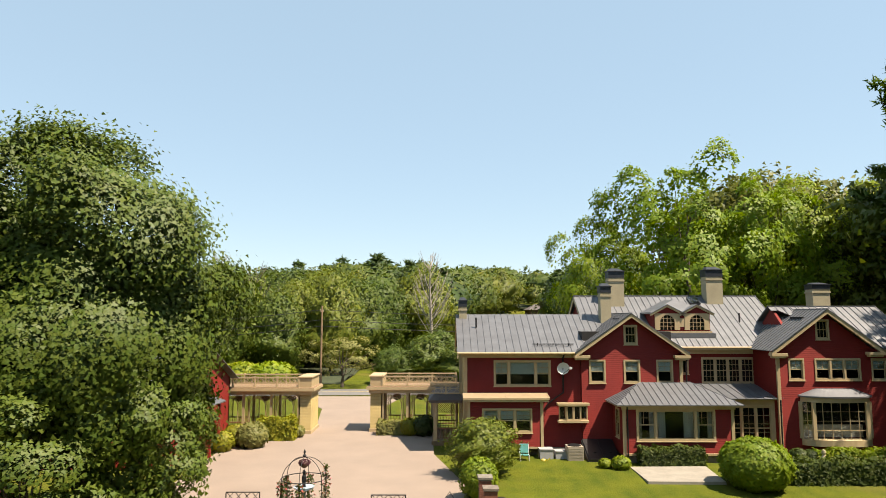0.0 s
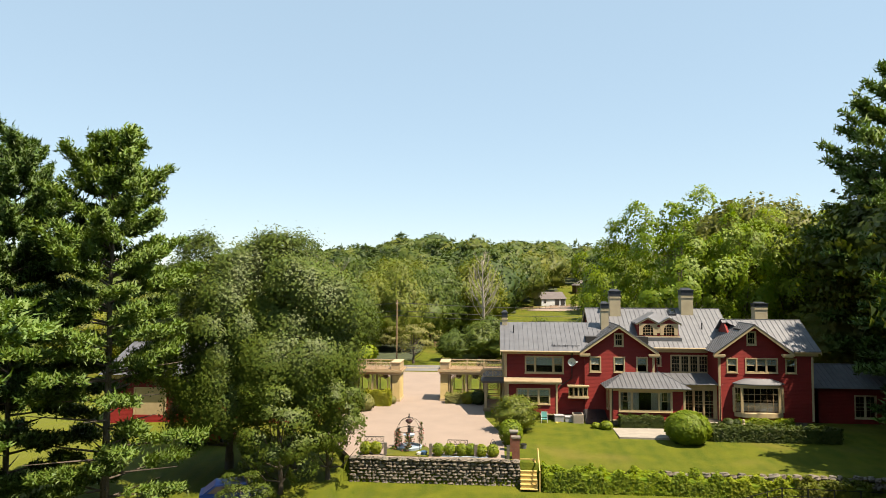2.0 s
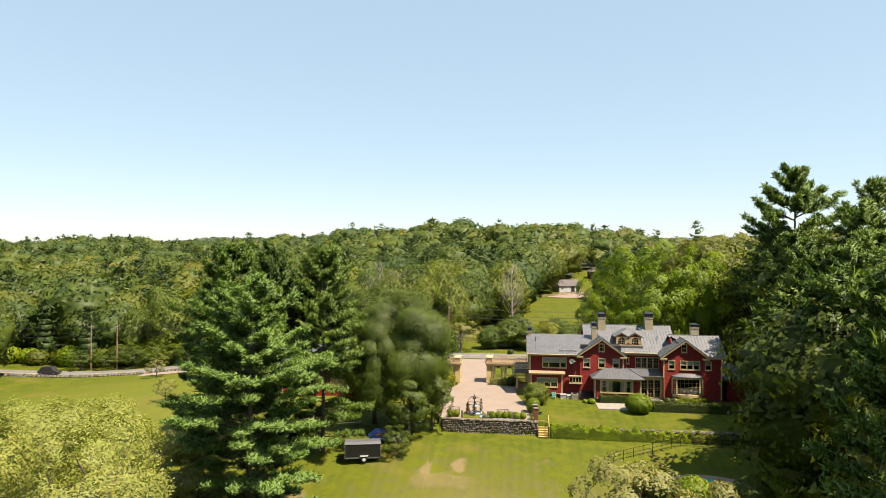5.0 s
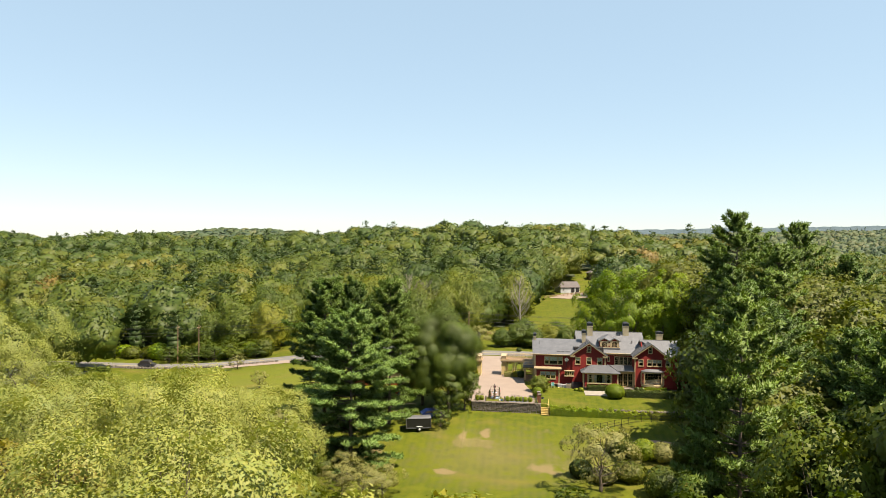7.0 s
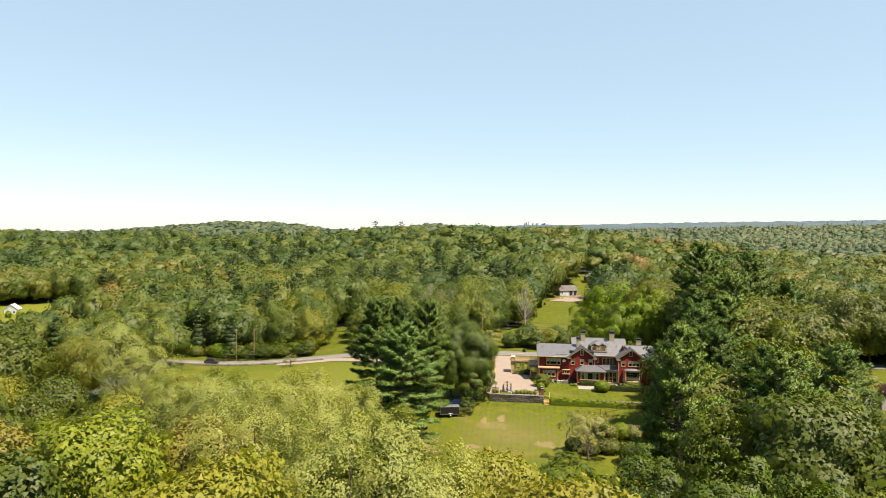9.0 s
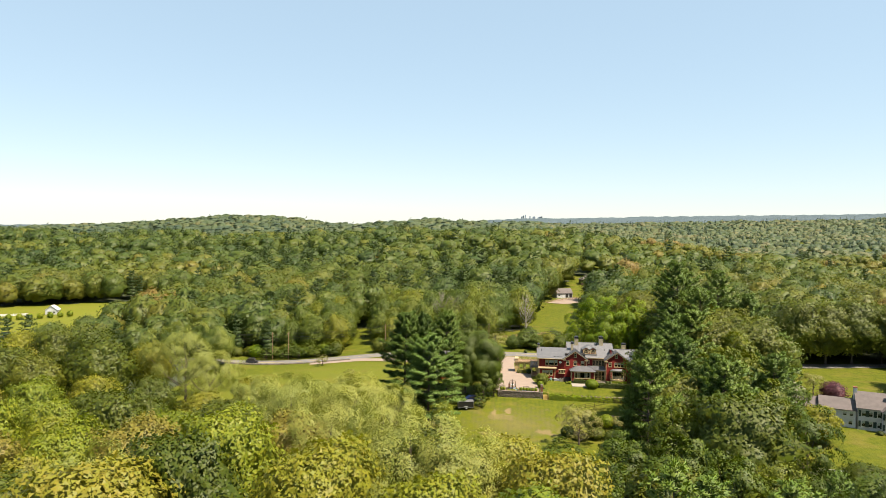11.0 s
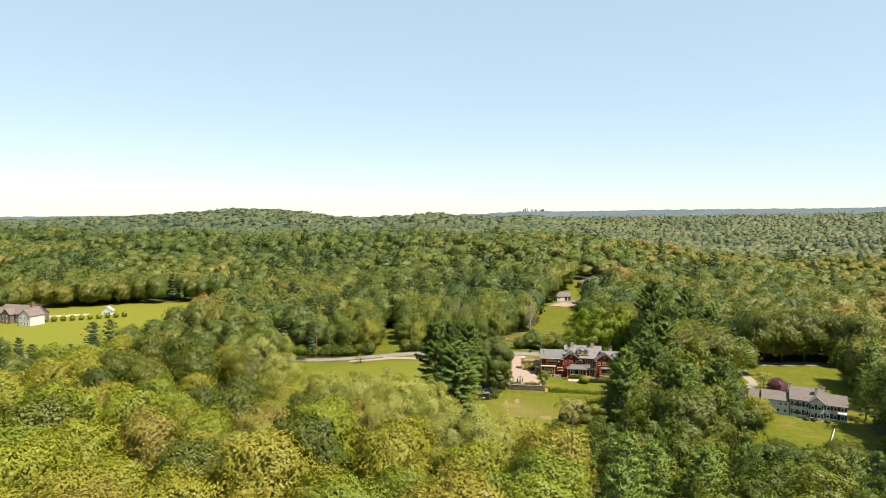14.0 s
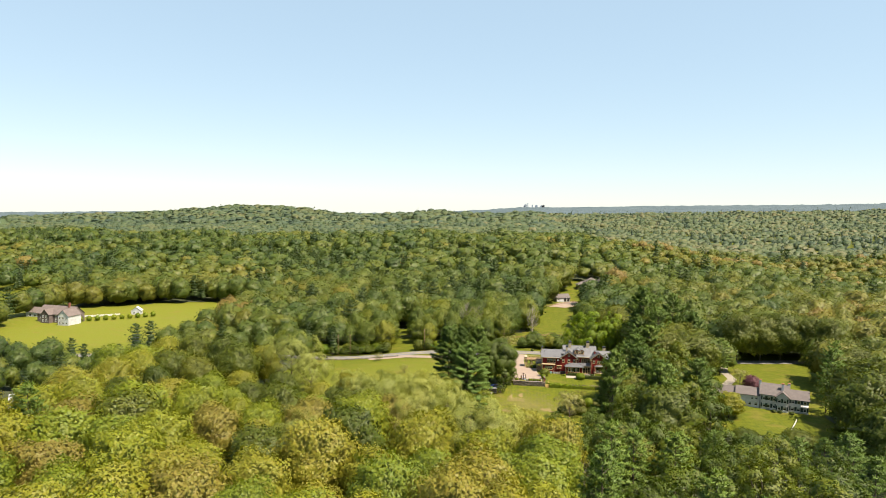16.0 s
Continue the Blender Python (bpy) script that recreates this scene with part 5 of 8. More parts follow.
for x, y, top, w, v in ((36.5, -7, 18.5, 0.74, 1), (48, 8, 22, 0.8, 2), (45, -18, 18, 0.8, 0), (33, -27, 16, 0.78, 1), (42, 3, 20, 0.76, 0), (30, -15, 13, 0.75, 2), (54, -2, 18, 0.8, 1), (39, -20, 16.5, 0.78, 2), (25.5, -33, 17.2, 0.75, 1), (50, -27, 15, 0.8, 1)):
    plant("lush", x, y, top, "broad leafy tree crowding the lawn's edge", v, w * 1.15, "maple_tree")
# shade trees close to the house's end
for x, y, top, w, v in ((45.5, 40, 19.0, 0.75, 0), (47, 55, 22, 1.0, 0), (47, 45, 24, 1.1, 1), (53, 40, 24, 1.1, 2), (43.5, 35, 19, 1.0, 1), (47, 29, 22, 1.1, 0), (56, 30, 23, 1.1, 2), (36.5, 18.5, 17, 0.95, 2), (49, 55, 25, 1.1, 0)):
    plant("shade_oak", x, y, top, "high-crowned oak over deep shade beside the house", v, w)
# dark oaks beside the white house
for x, y, top, w, v in ((95, -30, 22, 1.05, 0), (106, -20, 23, 1.1, 1), (103, -39, 22, 1.1, 2), (108, -5, 22, 1.1, 0), (91, -46, 17, 1.0, 1)):
    plant("oak", x, y, top, "great dark oak shading the white house's lawn", v, w)
for x, y, top in ((128, 97, 20), (117, 96, 21), (107, 94, 20), (96, 93, 21), (136, 92, 20)):
    plant("oak", x, y, top, "tall oak along the road behind the white house", 1, 1.0)
# small trees
plant("grey", -13.2, 87.0, 7.6, "small round grey-green tree by the road", 0, 1.6)
plant("grey", 9.8, -1.0, 6.0, "sparse grey-green shrub tree on the lower lawn", 1, 1.25)
plant("grey", -32.5, 3.0, 2.0, "half-bare old apple tree in rough grass", 2, 1.2)
plant("grey", -41.0, 9.6, 2.9, "half-bare old apple tree in rough grass", 0, 1.2)
plant("grey", -26.2, -2.6, 0.6, "small bare-branched apple tree on the lawn", 1, 1.1)
plant("grey", -57.0, 40.0, 2.2, "small grey apple tree on the meadow", 2, 1.2)
plant("grey", -74.0, 66.5, 0.6, "small grey apple tree on the meadow", 1, 1.3)
plant("yellow", 65.0, 3.0, 6.2, "loose yellow-green tree before the white house", 1, 1.25)
plant("grey", 82.5, 46, 5.6, "small rounded grey-green tree by the drive", 1, 1.3)
plant("purple", 84.0, 37, 4.4, "dark purple-leaved plum tree by the white house", 0, 1.3)
for x, y, top, w, v in ((4, -31, 6.2, 1.5, 0), (14, -38, 10.5, 1.1, 1), (10.5, -54, 9.5, 1.2, 2), (0, -46, 8.5, 1.3, 1), (22, -46, 14, 0.95, 0), (5, -65, 13, 1.0, 0), (18, -59, 13.5, 1.0, 2), (28, -55, 15, 0.9, 1), (-6, -53, 10.5, 1.1, 2), (17.5, -29, 8.5, 1.2, 0)):
    plant("lush", x, y, top, "leafy green tree below the lower lawn", v, w, "maple_tree", group="trees below the lawn")
for x, y, top, v in ((-22, -10.4, 1.6, 0), (-25.5, -7.5, 0.8, 1), (-20, -7, 0.6, 2)):
    plant("grey", x, y, top, "rough brownish shrub at the pine's foot", v, 1.5, "rough_shrub", "shrub")
# willows of the meadow
WIL = "pale yellow-green willow with soft drooping foliage"
for x, y, top, w, v in ((-51.5, -29, 15.0, 0.95, 0), (-38.8, -27, 15.5, 0.95, 1), (-28, -44, 14.8, 0.95, 2), (-50, -12, 10.5, 1.1, 1), (-64, -9, 8.5, 1.0, 2), (-44, -3, 7.5, 1.15, 0), (-99, 17, 17.4, 1.0, 0), (-33, -15, 10.0, 1.1, 2), (-38, -46, 16.0, 0.95, 0), (-13, -63, 16.8, 0.85, 1), (-21, -60, 18.2, 0.95, 0), (-62, -22, 12.0, 1.05, 1), (-88, 9, 10.5, 1.1, 2), (-72, 4, 6.5, 1.1, 0)):
    plant("willow", x, y, top + 2.0, WIL, v, w)

# ---- woods that can be told tree by tree ----
wood_rng = random.Random(11)
taken = [(o.matrix_basis.translation.x, o.matrix_basis.translation.y, 5.0) for o in scene.objects if o.get("category") == "tree"]


GARDEN = ((54, 2), (66, -18), (74, -29), (92, -6), (112, 40), (134, 84), (92, 92), (80, 60), (60, 40))
MEADOW = ((-335, 150), (-300, 62), (-205, 50), (-178, 110), (-190, 265), (-300, 225), (-335, 190))


def inside(x, y, ring):
    hit = False
    for (xa, ya), (xb, yb) in zip(ring, ring[1:] + ring[:1]):
        if (ya > y) != (yb > y) and x < xa + (y - ya) / (yb - ya) * (xb - xa):
            hit = not hit
    return hit


def is_open(x, y):
    """Where no tree of the woods stands: lawns, meadows, roads, houses."""
    if -20 < x < 31 and -12 < y < 62 or 30 < x < 37 and 30 < y < 62:
        return True
    if x < 30 and x > -14 and y > -22 and y < 0:
        return True
    if -112 < x < -12 and -6 < y < 85 + 0.05 * x:
        return True
    if -66 < x < -36 and -34 < y < 0:
        return True
    if -38 < x < -10 and -44 < y < -6:
        return True
    if -45 < x < 42 and 58 < y < 76:
        return True
    if -160 < x < 45 and abs(y - 80 - 0.05 * min(x, -13)) < 6.5 or x >= 45 and abs(y - 83 - 0.16 * (x - 45)) < 6.5:
        return True
    if -74 - 0.2 * (y - 92) < x < -60 - 0.15 * (y - 92) and 80 < y < 140:
        return True
    if -14 < x < 2 + 0.12 * y and 92 < y < 125:
        return True
    if -6 + (y - 125) * 0.2 < x < 24 + (y - 125) * 0.12 and 100 < y < 225:
        return True
    if 12 < x < 62 and 205 < y < 290 and abs(x - 18 - (y - 215) * 0.4) < 13:
        return True
    if inside(x, y, GARDEN) or inside(x, y, MEADOW):
        return True
    if -198 < x < -152 and -62 < y < -2 or 34 < x < 60 and 225 < y < 268 and x < 60 - (268 - y) * 0.25:
        return True
    return False


def space(x, y, gap, cells, size=6.0):
    i, j = int(x // size), int(y // size)
    for a in (i - 1, i, i + 1):
        for b in (j - 1, j, j + 1):
            for p in cells.get((a, b), ()):
                if (p[0] - x) ** 2 + (p[1] - y) ** 2 < gap * gap:
                    return False
    cells.setdefault((i, j), []).append((x, y))
    return True


cells = {}
for x, y, r in taken:
    space(x, y, 0, cells)
MIX = {
    "oak": "leafy green oak in the woodland canopy", "yellow": "yellowing broad-leaved tree in the woodland canopy",
    "lush": "dense green maple in the woodland canopy", "pine": "dark pine standing in the woodland canopy",
}
tries = 0
placed = 0
while tries < 9000 and placed < 310:
    tries += 1
    x, y = wood_rng.uniform(-175, 125), wood_rng.uniform(-128, 62)
    far = y + 232
    if not -0.90 * far - 8 < x + 9 < 0.56 * far + 12 or is_open(x, y) or y > 25 and x < -112:
        continue
    if not space(x, y, 11.6 if x < 12 else 8.8, cells, 11.6):
        continue
    u = wood_rng.random()
    if x < 5:
        kind = "yellow" if u < 0.92 - 0.005 * (y + 100) else "oak" if u < 0.965 else "pine" if u < 0.99 else "willow"
        top = wood_rng.uniform(10.5, 15.0) + (2.5 if y < -45 else 0.0) + wood_rng.uniform(-1.6, 1.6) + 2.0 * math.sin(x * 0.09) * math.sin(y * 0.08 + 1)
    else:
        kind = "lush" if u < 0.50 else "oak" if u < 0.72 else "pine"
        top = wood_rng.uniform(11, 18)
    if kind == "pine":
        top += 2.5
    # lower growth towards the lawn
    if -34 < x < 30:
        top = min(top, (25.0 if x > 0 else 29.0) - 0.4 * (y + 93.6) + wood_rng.uniform(-1, 0.8))
    if -112 < x < -45 and y > -44:
        top = min(top, 9.0 + wood_rng.uniform(-1.5, 1.5))
    if 42 < x < 96 and y < -8:
        top = min(top, -1.0 + 0.33 * (-16 - y) + wood_rng.uniform(-1.5, 1))
    if top < -2.0:
        continue
    plant(kind, x, y, top, MIX.get(kind, WIL), wood_rng.randrange(3), wood_rng.uniform(0.86, 1.1) * min(1.5, max(1.0, 14 / (top + 4))), group="woodland trees")
    placed += 1

# ---- woods beyond ----


def far_tree(rng, kind, leaves, size, lobes):
    H = 16.0
    if kind == "pine":
        geo, boughs = pine_crown(rng, H, 3.9, 8, leaves, size * 2.0, 0.18, 5)
        t = np.linspace(0.25, 0.95, 8)
        cen = np.stack([rng.normal(0, .25, 8), rng.normal(0, .25, 8), t * H], 1)
        return join(geo, lumps(rng, cen, 3.7 * (1.06 - t) ** 0.7, 0.8, 3, 6, 0.55))
    rings, sides = {12: (10, 14), 5: (7, 9), 2: (5, 7), 1: (4, 6)}[lobes]
    shell, surf = dome(rng, H, {12: 6.2, 5: 6.6, 2: 8.6, 1: 10.0}[lobes], 0.06 if lobes > 9 else 0.2, rings, sides, {12: 0.36, 5: 0.34}.get(lobes, 0.24), 0.46 if lobes > 9 else 0.42 if lobes > 4 else 0.36)
    if lobes > 4:
        shell = ((shell[0] - [0, 0, H * 0.55]) * 0.94 + [0, 0, H * 0.55], shell[1], shell[2])
    geo = join(shell, dome_leaves(rng, surf, leaves, size, 0.4, 0.05, 0.66, 0.0, 0.1, 0.2))
    return geo[0], geo[1], unit(geo[2] + [0, 0, {12: 0.0, 5: 0.2, 2: 0.9, 1: 1.2}[lobes]])


def wood_stuff(name, label, spots, leaves, size, lobes, variants=6, seed=3, leaf="wood"):
    rng = np.random.default_rng(seed)
    V, Q, L, T, N = [], [], [], [], []
    base = 0
    spots = np.array(spots)
    kinds = spots[:, 4] > 0.5
    pick = rng.integers(0, variants, len(spots))
    for pine in (False, True):
        for k in range(variants):
            sel = spots[(kinds == pine) & (pick == k)]
            if not len(sel):
                continue
            v, q, f = far_tree(rng, "pine" if pine else "broad", leaves, size, lobes)
            a = rng.uniform(0, 6.28, len(sel))
            s = sel[:, 2] / 16.0
            w = s * rng.uniform(0.85, 1.2, len(sel))
            ca, sa = np.cos(a) * w, np.sin(a) * w
            x = v[None, :, 0] * ca[:, None] - v[None, :, 1] * sa[:, None] + sel[:, 0:1]
            y = v[None, :, 0] * sa[:, None] + v[None, :, 1] * ca[:, None] + sel[:, 1:2]
            z = v[None, :, 2] * s[:, None] + land(sel[:, 0], sel[:, 1])[:, None]
            V.append(np.stack([x, y, z], -1).reshape(-1, 3))
            c1, s1 = np.cos(a)[:, None], np.sin(a)[:, None]
            N.append(np.stack([f[:, 0] * c1 - f[:, 1] * s1, f[:, 0] * s1 + f[:, 1] * c1, np.repeat(f[None, :, 2], len(sel), 0)], -1).reshape(-1, 3))
            off = base + np.arange(len(sel))[:, None, None] * len(v)
            Q.append((q[None] + off).reshape(-1, 3))
            base += len(sel) * len(v)
            L.append(rng.uniform(0, 1, len(sel) * len(q)))
            T.append(np.repeat(sel[:, 3], len(q)))
    me = np_mesh(name, np.concatenate(V), np.concatenate(Q), np.concatenate(L), np.concatenate(T), np.concatenate(N))
    solo(name, me, G[leaf], label, "woods", kind="stuff")


def spots_in(seed, y0, y1, gap, lo, hi, x_of, cap):
    rng = random.Random(seed)
    cells, out = {}, []
    n = 0
    while len(out) < cap and n < cap * 5:
        n += 1
        y = rng.uniform(y0, y1)
        x0, x1 = x_of(y)
        x = rng.uniform(x0, x1)
        if is_open(x, y) or not space(x, y, gap, cells, gap):
            continue
        patch = 0.8 * noise.noise(Vector((x * 0.003, y * 0.003, 8))) + 0.9 * noise.noise(Vector((x * 0.008, y * 0.008, 0))) + 0.5 * noise.noise(Vector((x * 0.02, y * 0.02, 5)))
        pine = rng.random() < 0.17 + 0.35 * patch
        swamp = x > 90 and y > 330
        if swamp:
            pine = rng.random() < 0.10 + 0.25 * patch
        tone = min(1, max(0, rng.gauss(0.48, 0.16) - 0.32 * patch + (0.16 if swamp else 0.0)))
        if pine:
            tone = rng.uniform(0, 0.18)
        out.append((x, y, rng.uniform(lo, hi) * (1.12 if pine else 0.7 if swamp else 1), tone, 1.0 if pine else 0.0))
    return out


def wedge(y):
    far = y + 232
    return -9 - 0.90 * far - 40, -9 + 0.57 * far + 40


# the wood's edge above the road
edge = random.Random(5)
edge_cells = {}
n = 0
while n < 95 and tries < 20000:
    tries += 1
    x, y = edge.uniform(-95, 70), edge.uniform(93, 134)
    if is_open(x, y) or -24 < x < -4 and y < 99 or 10 < x < 27 or not space(x, y, 7.0, edge_cells, 7.0):
        continue
    plant("edge", x, y, ground_z(x, y) + edge.uniform(10.5, 15.5) + 0.06 * (y - 88), "leafy young maple at the wood's edge above the road", edge.randrange(3), edge.uniform(0.85, 1.1), "maple_tree", group="wood edge trees")
    n += 1

for x, y, h, v in ((-7, 92, 5.0, 0), (-2.5, 94.5, 6.4, 1), (2, 91.5, 5.4, 2), (6.5, 94, 6.2, 0), (11, 91.5, 5.6, 1), (15, 94.5, 6.6, 2), (19.5, 92, 5.6, 0), (24, 94, 6.6, 1), (-0.5, 98.5, 7.0, 2), (9, 98, 6.5, 0), (21.5, 98, 7.0, 2)):
    plant("edge", x, y, ground_z(x, y) + h, "yellow-green bushy sapling across the road", v, 1.5, "sapling", "shrub", "roadside saplings")


def beyond(spots):
    return [s for s in spots if not (-97 < s[0] < 72 and s[1] < 136 or 4 < s[0] < 27 and s[1] < 150)]


near_spots = spots_in(21, 96, 265, 8.4, 15, 21, lambda y: (max(-340, wedge(y)[0]), min(300, wedge(y)[1])), 1500)
near_spots += spots_in(26, 62, 96, 7.6, 11, 15, lambda y: (-300, 170), 420)
near_spots += spots_in(22, -30, 45, 7.6, 9, 13, lambda y: (-300, -165), 110)
near_spots += spots_in(23, -40, 70, 7.2, 14, 20, lambda y: (118, 210), 110)
near_spots = beyond(near_spots)
wood_stuff("woodland", "mixed green summer woods rising beyond the road", near_spots, 900, 0.46, 12, 8, 31)
mid_spots = spots_in(24, 265, 720, 9.4, 11, 19, wedge, 5600)
wood_stuff("woodland_middle", "mixed green woods rolling over the ridge", mid_spots, 120, 0.95, 5, 8, 32)
# far and hill woods use the leaf colours with haze painted in
far_spots = spots_in(25, 720, 1750, 13.0, 14, 20, wedge, 11000)
wood_stuff("woodland_distant", "far woods in mixed greens, haze blue put into the leaf colour", far_spots, 5, 1.8, 2, 8, 33, "hazed_farwood")
hill_spots = spots_in(27, 1740, 3050, 21.0, 18, 28, lambda y: (-0.9 * y - 100, 0.57 * y + 120), 8200)
wood_stuff("woodland_hills", "green woods over the far hills, haze put into the leaf colour", hill_spots, 1, 3.0, 1, 8, 34, "hazed_farwood")


def canopy(x, y):
    bumps = np.zeros_like(x)
    for k, (f, a) in enumerate(((0.021, 3.0), (0.047, 2.6), (0.11, 2.4))):
        bumps += a * np.sin(x * f + 1.7 * k + 2 * np.sin(y * f * 0.7)) * np.sin(y * f * 1.13 + 0.9 * k + 1.5 * np.sin(x * f * 0.8))
    return land(x, y) + 7 + bumps * 0.8 - 16 * (1 - step(1650, 1800, y))


def canopy_material(name, stops, fine):
    m, nt, b = nodes_of(name)
    col = ramp(nt, noise_tex(nt, 0.004, 6, 0.6), stops)
    col = mix(nt, 0.4, col, ramp(nt, noise_tex(nt, 0.05, 5, 0.7), fine))
    nt.links.new(col, b.inputs["Base Color"])
    b.inputs["Roughness"].default_value = 0.9
    b.inputs["Specular IOR Level"].default_value = 0.1
    bump(nt, b, noise_tex(nt, 0.05, 5, 0.7), 1.0, 8.0)
    return m


cx_ = np.linspace(-4300, 4300, 320)
# far canopy: summer haze is put into these blue-green base colours
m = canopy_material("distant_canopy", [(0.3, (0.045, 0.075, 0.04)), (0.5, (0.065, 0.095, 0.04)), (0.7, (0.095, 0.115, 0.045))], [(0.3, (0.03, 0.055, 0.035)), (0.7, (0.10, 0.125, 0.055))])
solo("distant_canopy", sheet("canopy", cx_, np.arange(1650, 3000, 17), canopy), m, "far wooded country, summer haze put into its blue-green colour", "woods", kind="stuff")
# horizon hills: aerial haze painted in as a blue-grey base colour
m = canopy_material("haze_blue_hills", [(0.3, (0.060, 0.085, 0.095)), (0.7, (0.085, 0.115, 0.125))], [(0.3, (0.055, 0.08, 0.095)), (0.7, (0.09, 0.12, 0.13))])
solo("backdrop", sheet("hills", cx_, np.arange(2983, 4850, 45), canopy), m, "low wooded hills along the horizon, haze put into their blue colour", "hills", kind="structure")

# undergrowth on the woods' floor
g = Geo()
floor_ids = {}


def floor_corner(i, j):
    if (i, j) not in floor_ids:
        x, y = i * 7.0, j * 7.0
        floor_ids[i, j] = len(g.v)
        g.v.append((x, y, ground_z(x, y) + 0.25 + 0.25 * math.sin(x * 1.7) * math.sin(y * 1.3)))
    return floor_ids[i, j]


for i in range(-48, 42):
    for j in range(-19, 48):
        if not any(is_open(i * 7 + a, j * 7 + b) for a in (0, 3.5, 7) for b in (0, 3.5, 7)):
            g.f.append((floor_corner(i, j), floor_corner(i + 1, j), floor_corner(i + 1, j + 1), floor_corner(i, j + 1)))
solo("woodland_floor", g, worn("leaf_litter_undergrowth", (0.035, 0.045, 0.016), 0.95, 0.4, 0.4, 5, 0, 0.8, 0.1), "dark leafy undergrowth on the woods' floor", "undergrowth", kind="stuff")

# ---- paving, drive and road ----


def ribbon(name, line, width, material, label, lift=0.04, category="road", cross=4):
    """A strip laid over the ground along a line."""
    pts = []
    for (xa, ya), (xb, yb) in zip(line, line[1:]):
        n = max(1, int(math.hypot(xb - xa, yb - ya) / 2.5))
        pts += [(xa + (xb - xa) * i / n, ya + (yb - ya) * i / n) for i in range(n)]
    pts.append(line[-1])
    g = Geo()
    rows = []
    for i, (x, y) in enumerate(pts):
        xa, ya = pts[max(0, i - 1)]
        xb, yb = pts[min(len(pts) - 1, i + 1)]
        d = Vector((xb - xa, yb - ya)).normalized()
        row = []
        for k in range(cross + 1):
            s = width * (k / cross - 0.5)
            px, py = x - d.y * s, y + d.x * s
            row.append(len(g.v))
            g.v.append((px, py, ground_z(x, y) + lift))
        rows.append(row)
    for r0, r1 in zip(rows, rows[1:]):
        for k in range(cross):
            g.f.append((r0[k], r1[k], r1[k + 1], r0[k + 1]))
    return solo(name, g, material, label, category, kind="structure")


ROAD = [(-420, 52), (-260, 60), (-150, 66), (-100, 74), (-60, 79), (-13, 81), (40, 82), (80, 86), (140, 96), (260, 110)]
ribbon("road", ROAD, 7.0, M_ASPHALT, "worn grey two-lane country road", 0.05)
ribbon("road_line", ROAD, 0.25, M_YELLOWWOOD, "faded yellow centre line", 0.075, cross=1)
ribbon("driveway_apron", [(-80, 71.5), (-62, 72.5), (-40, 66)], 5, M_GRAVEL, "pale gravel pull-off beside the road", 0.07)
g = Geo()
yard = [(-10.6, 28.3), (1.2, 28.3), (1.2, 36), (-0.6, 44), (-0.8, 52), (-5.8, 56), (-6.2, 66), (-4.5, 76.5), (-17.5, 76.5), (-12, 66), (-10.6, 56), (-13.5, 50), (-15.0, 44), (-14.5, 36)]
g.prism([(x, y, -0.3) for x, y in yard], (0, 0, 0.34))
solo("courtyard", g, M_GRAVEL, "pale pink gravel forecourt before the pergolas", "courtyard", kind="structure")

# ---- hedges and bushes ----


def shrub_mesh(name, rng, samples, leaf):
    p, soft = samples
    soft = unit(np.asarray(soft, dtype=float))
    v, q, f = leaf_quads(rng, p, unit(soft + rng.normal(size=p.shape) * 0.5), leaf, 0.62, soft)
    return np_mesh(name, v, q, rng.uniform(0, 1, len(q)), None, f)


def hedge(name, x0, x1, y0, y1, h, kind, label, leaves=2600, leaf=0.11, seed=0, category="hedge", lumpy=0.12, z=None):
    """A clipped or shaggy hedge: a dense core under a skin of leaves."""
    rng = np.random.default_rng(seed + 77)
    zb = ground_z((x0 + x1) / 2, (y0 + y1) / 2) if z is None else z
    root = thing(name, ((x0 + x1) / 2, (y0 + y1) / 2, zb), label, category)
    core = Geo().box(x0 + .12, x1 - .12, y0 + .12, y1 - .12, zb - 0.1, zb + h - .15)
    part("core", core, G[kind], root)
    lx, ly = x1 - x0, y1 - y0
    w = np.array([lx * ly, lx * h, lx * h, ly * h, ly * h])
    side = rng.choice(5, leaves, p=w / w.sum())
    a, b = rng.uniform(0, 1, leaves), rng.uniform(0, 1, leaves)
    P, N = np.zeros((leaves, 3)), np.zeros((leaves, 3))
    for k in range(5):
        m = side == k
        if k == 0:
            P[m] = np.stack([a[m] * lx, b[m] * ly, np.full(m.sum(), h)], 1)
            N[m] = (0, 0, 1)
        elif k in (1, 2):
            P[m] = np.stack([a[m] * lx, np.full(m.sum(), 0 if k == 1 else ly), b[m] * h], 1)
            N[m] = (0, -1 if k == 1 else 1, 0.3)
        else:
            P[m] = np.stack([np.full(m.sum(), 0 if k == 3 else lx), a[m] * ly, b[m] * h], 1)
            N[m] = (-1 if k == 3 else 1, 0, 0.3)
    wob = lumpy * (np.sin(P[:, 0] * 2.3 + seed) * np.sin(P[:, 1] * 2.9 + 1) + 0.6 * np.sin(P[:, 0] * 5.1 + 2))
    P[:, 2] *= 1 + wob / max(h, 0.5)
    P += rng.normal(0, 0.05, P.shape) - np.array([lx / 2, ly / 2, 0])
    me = shrub_mesh("leaves", rng, (P, N), leaf)
    part("leaves", me, G[kind], root)
    return root


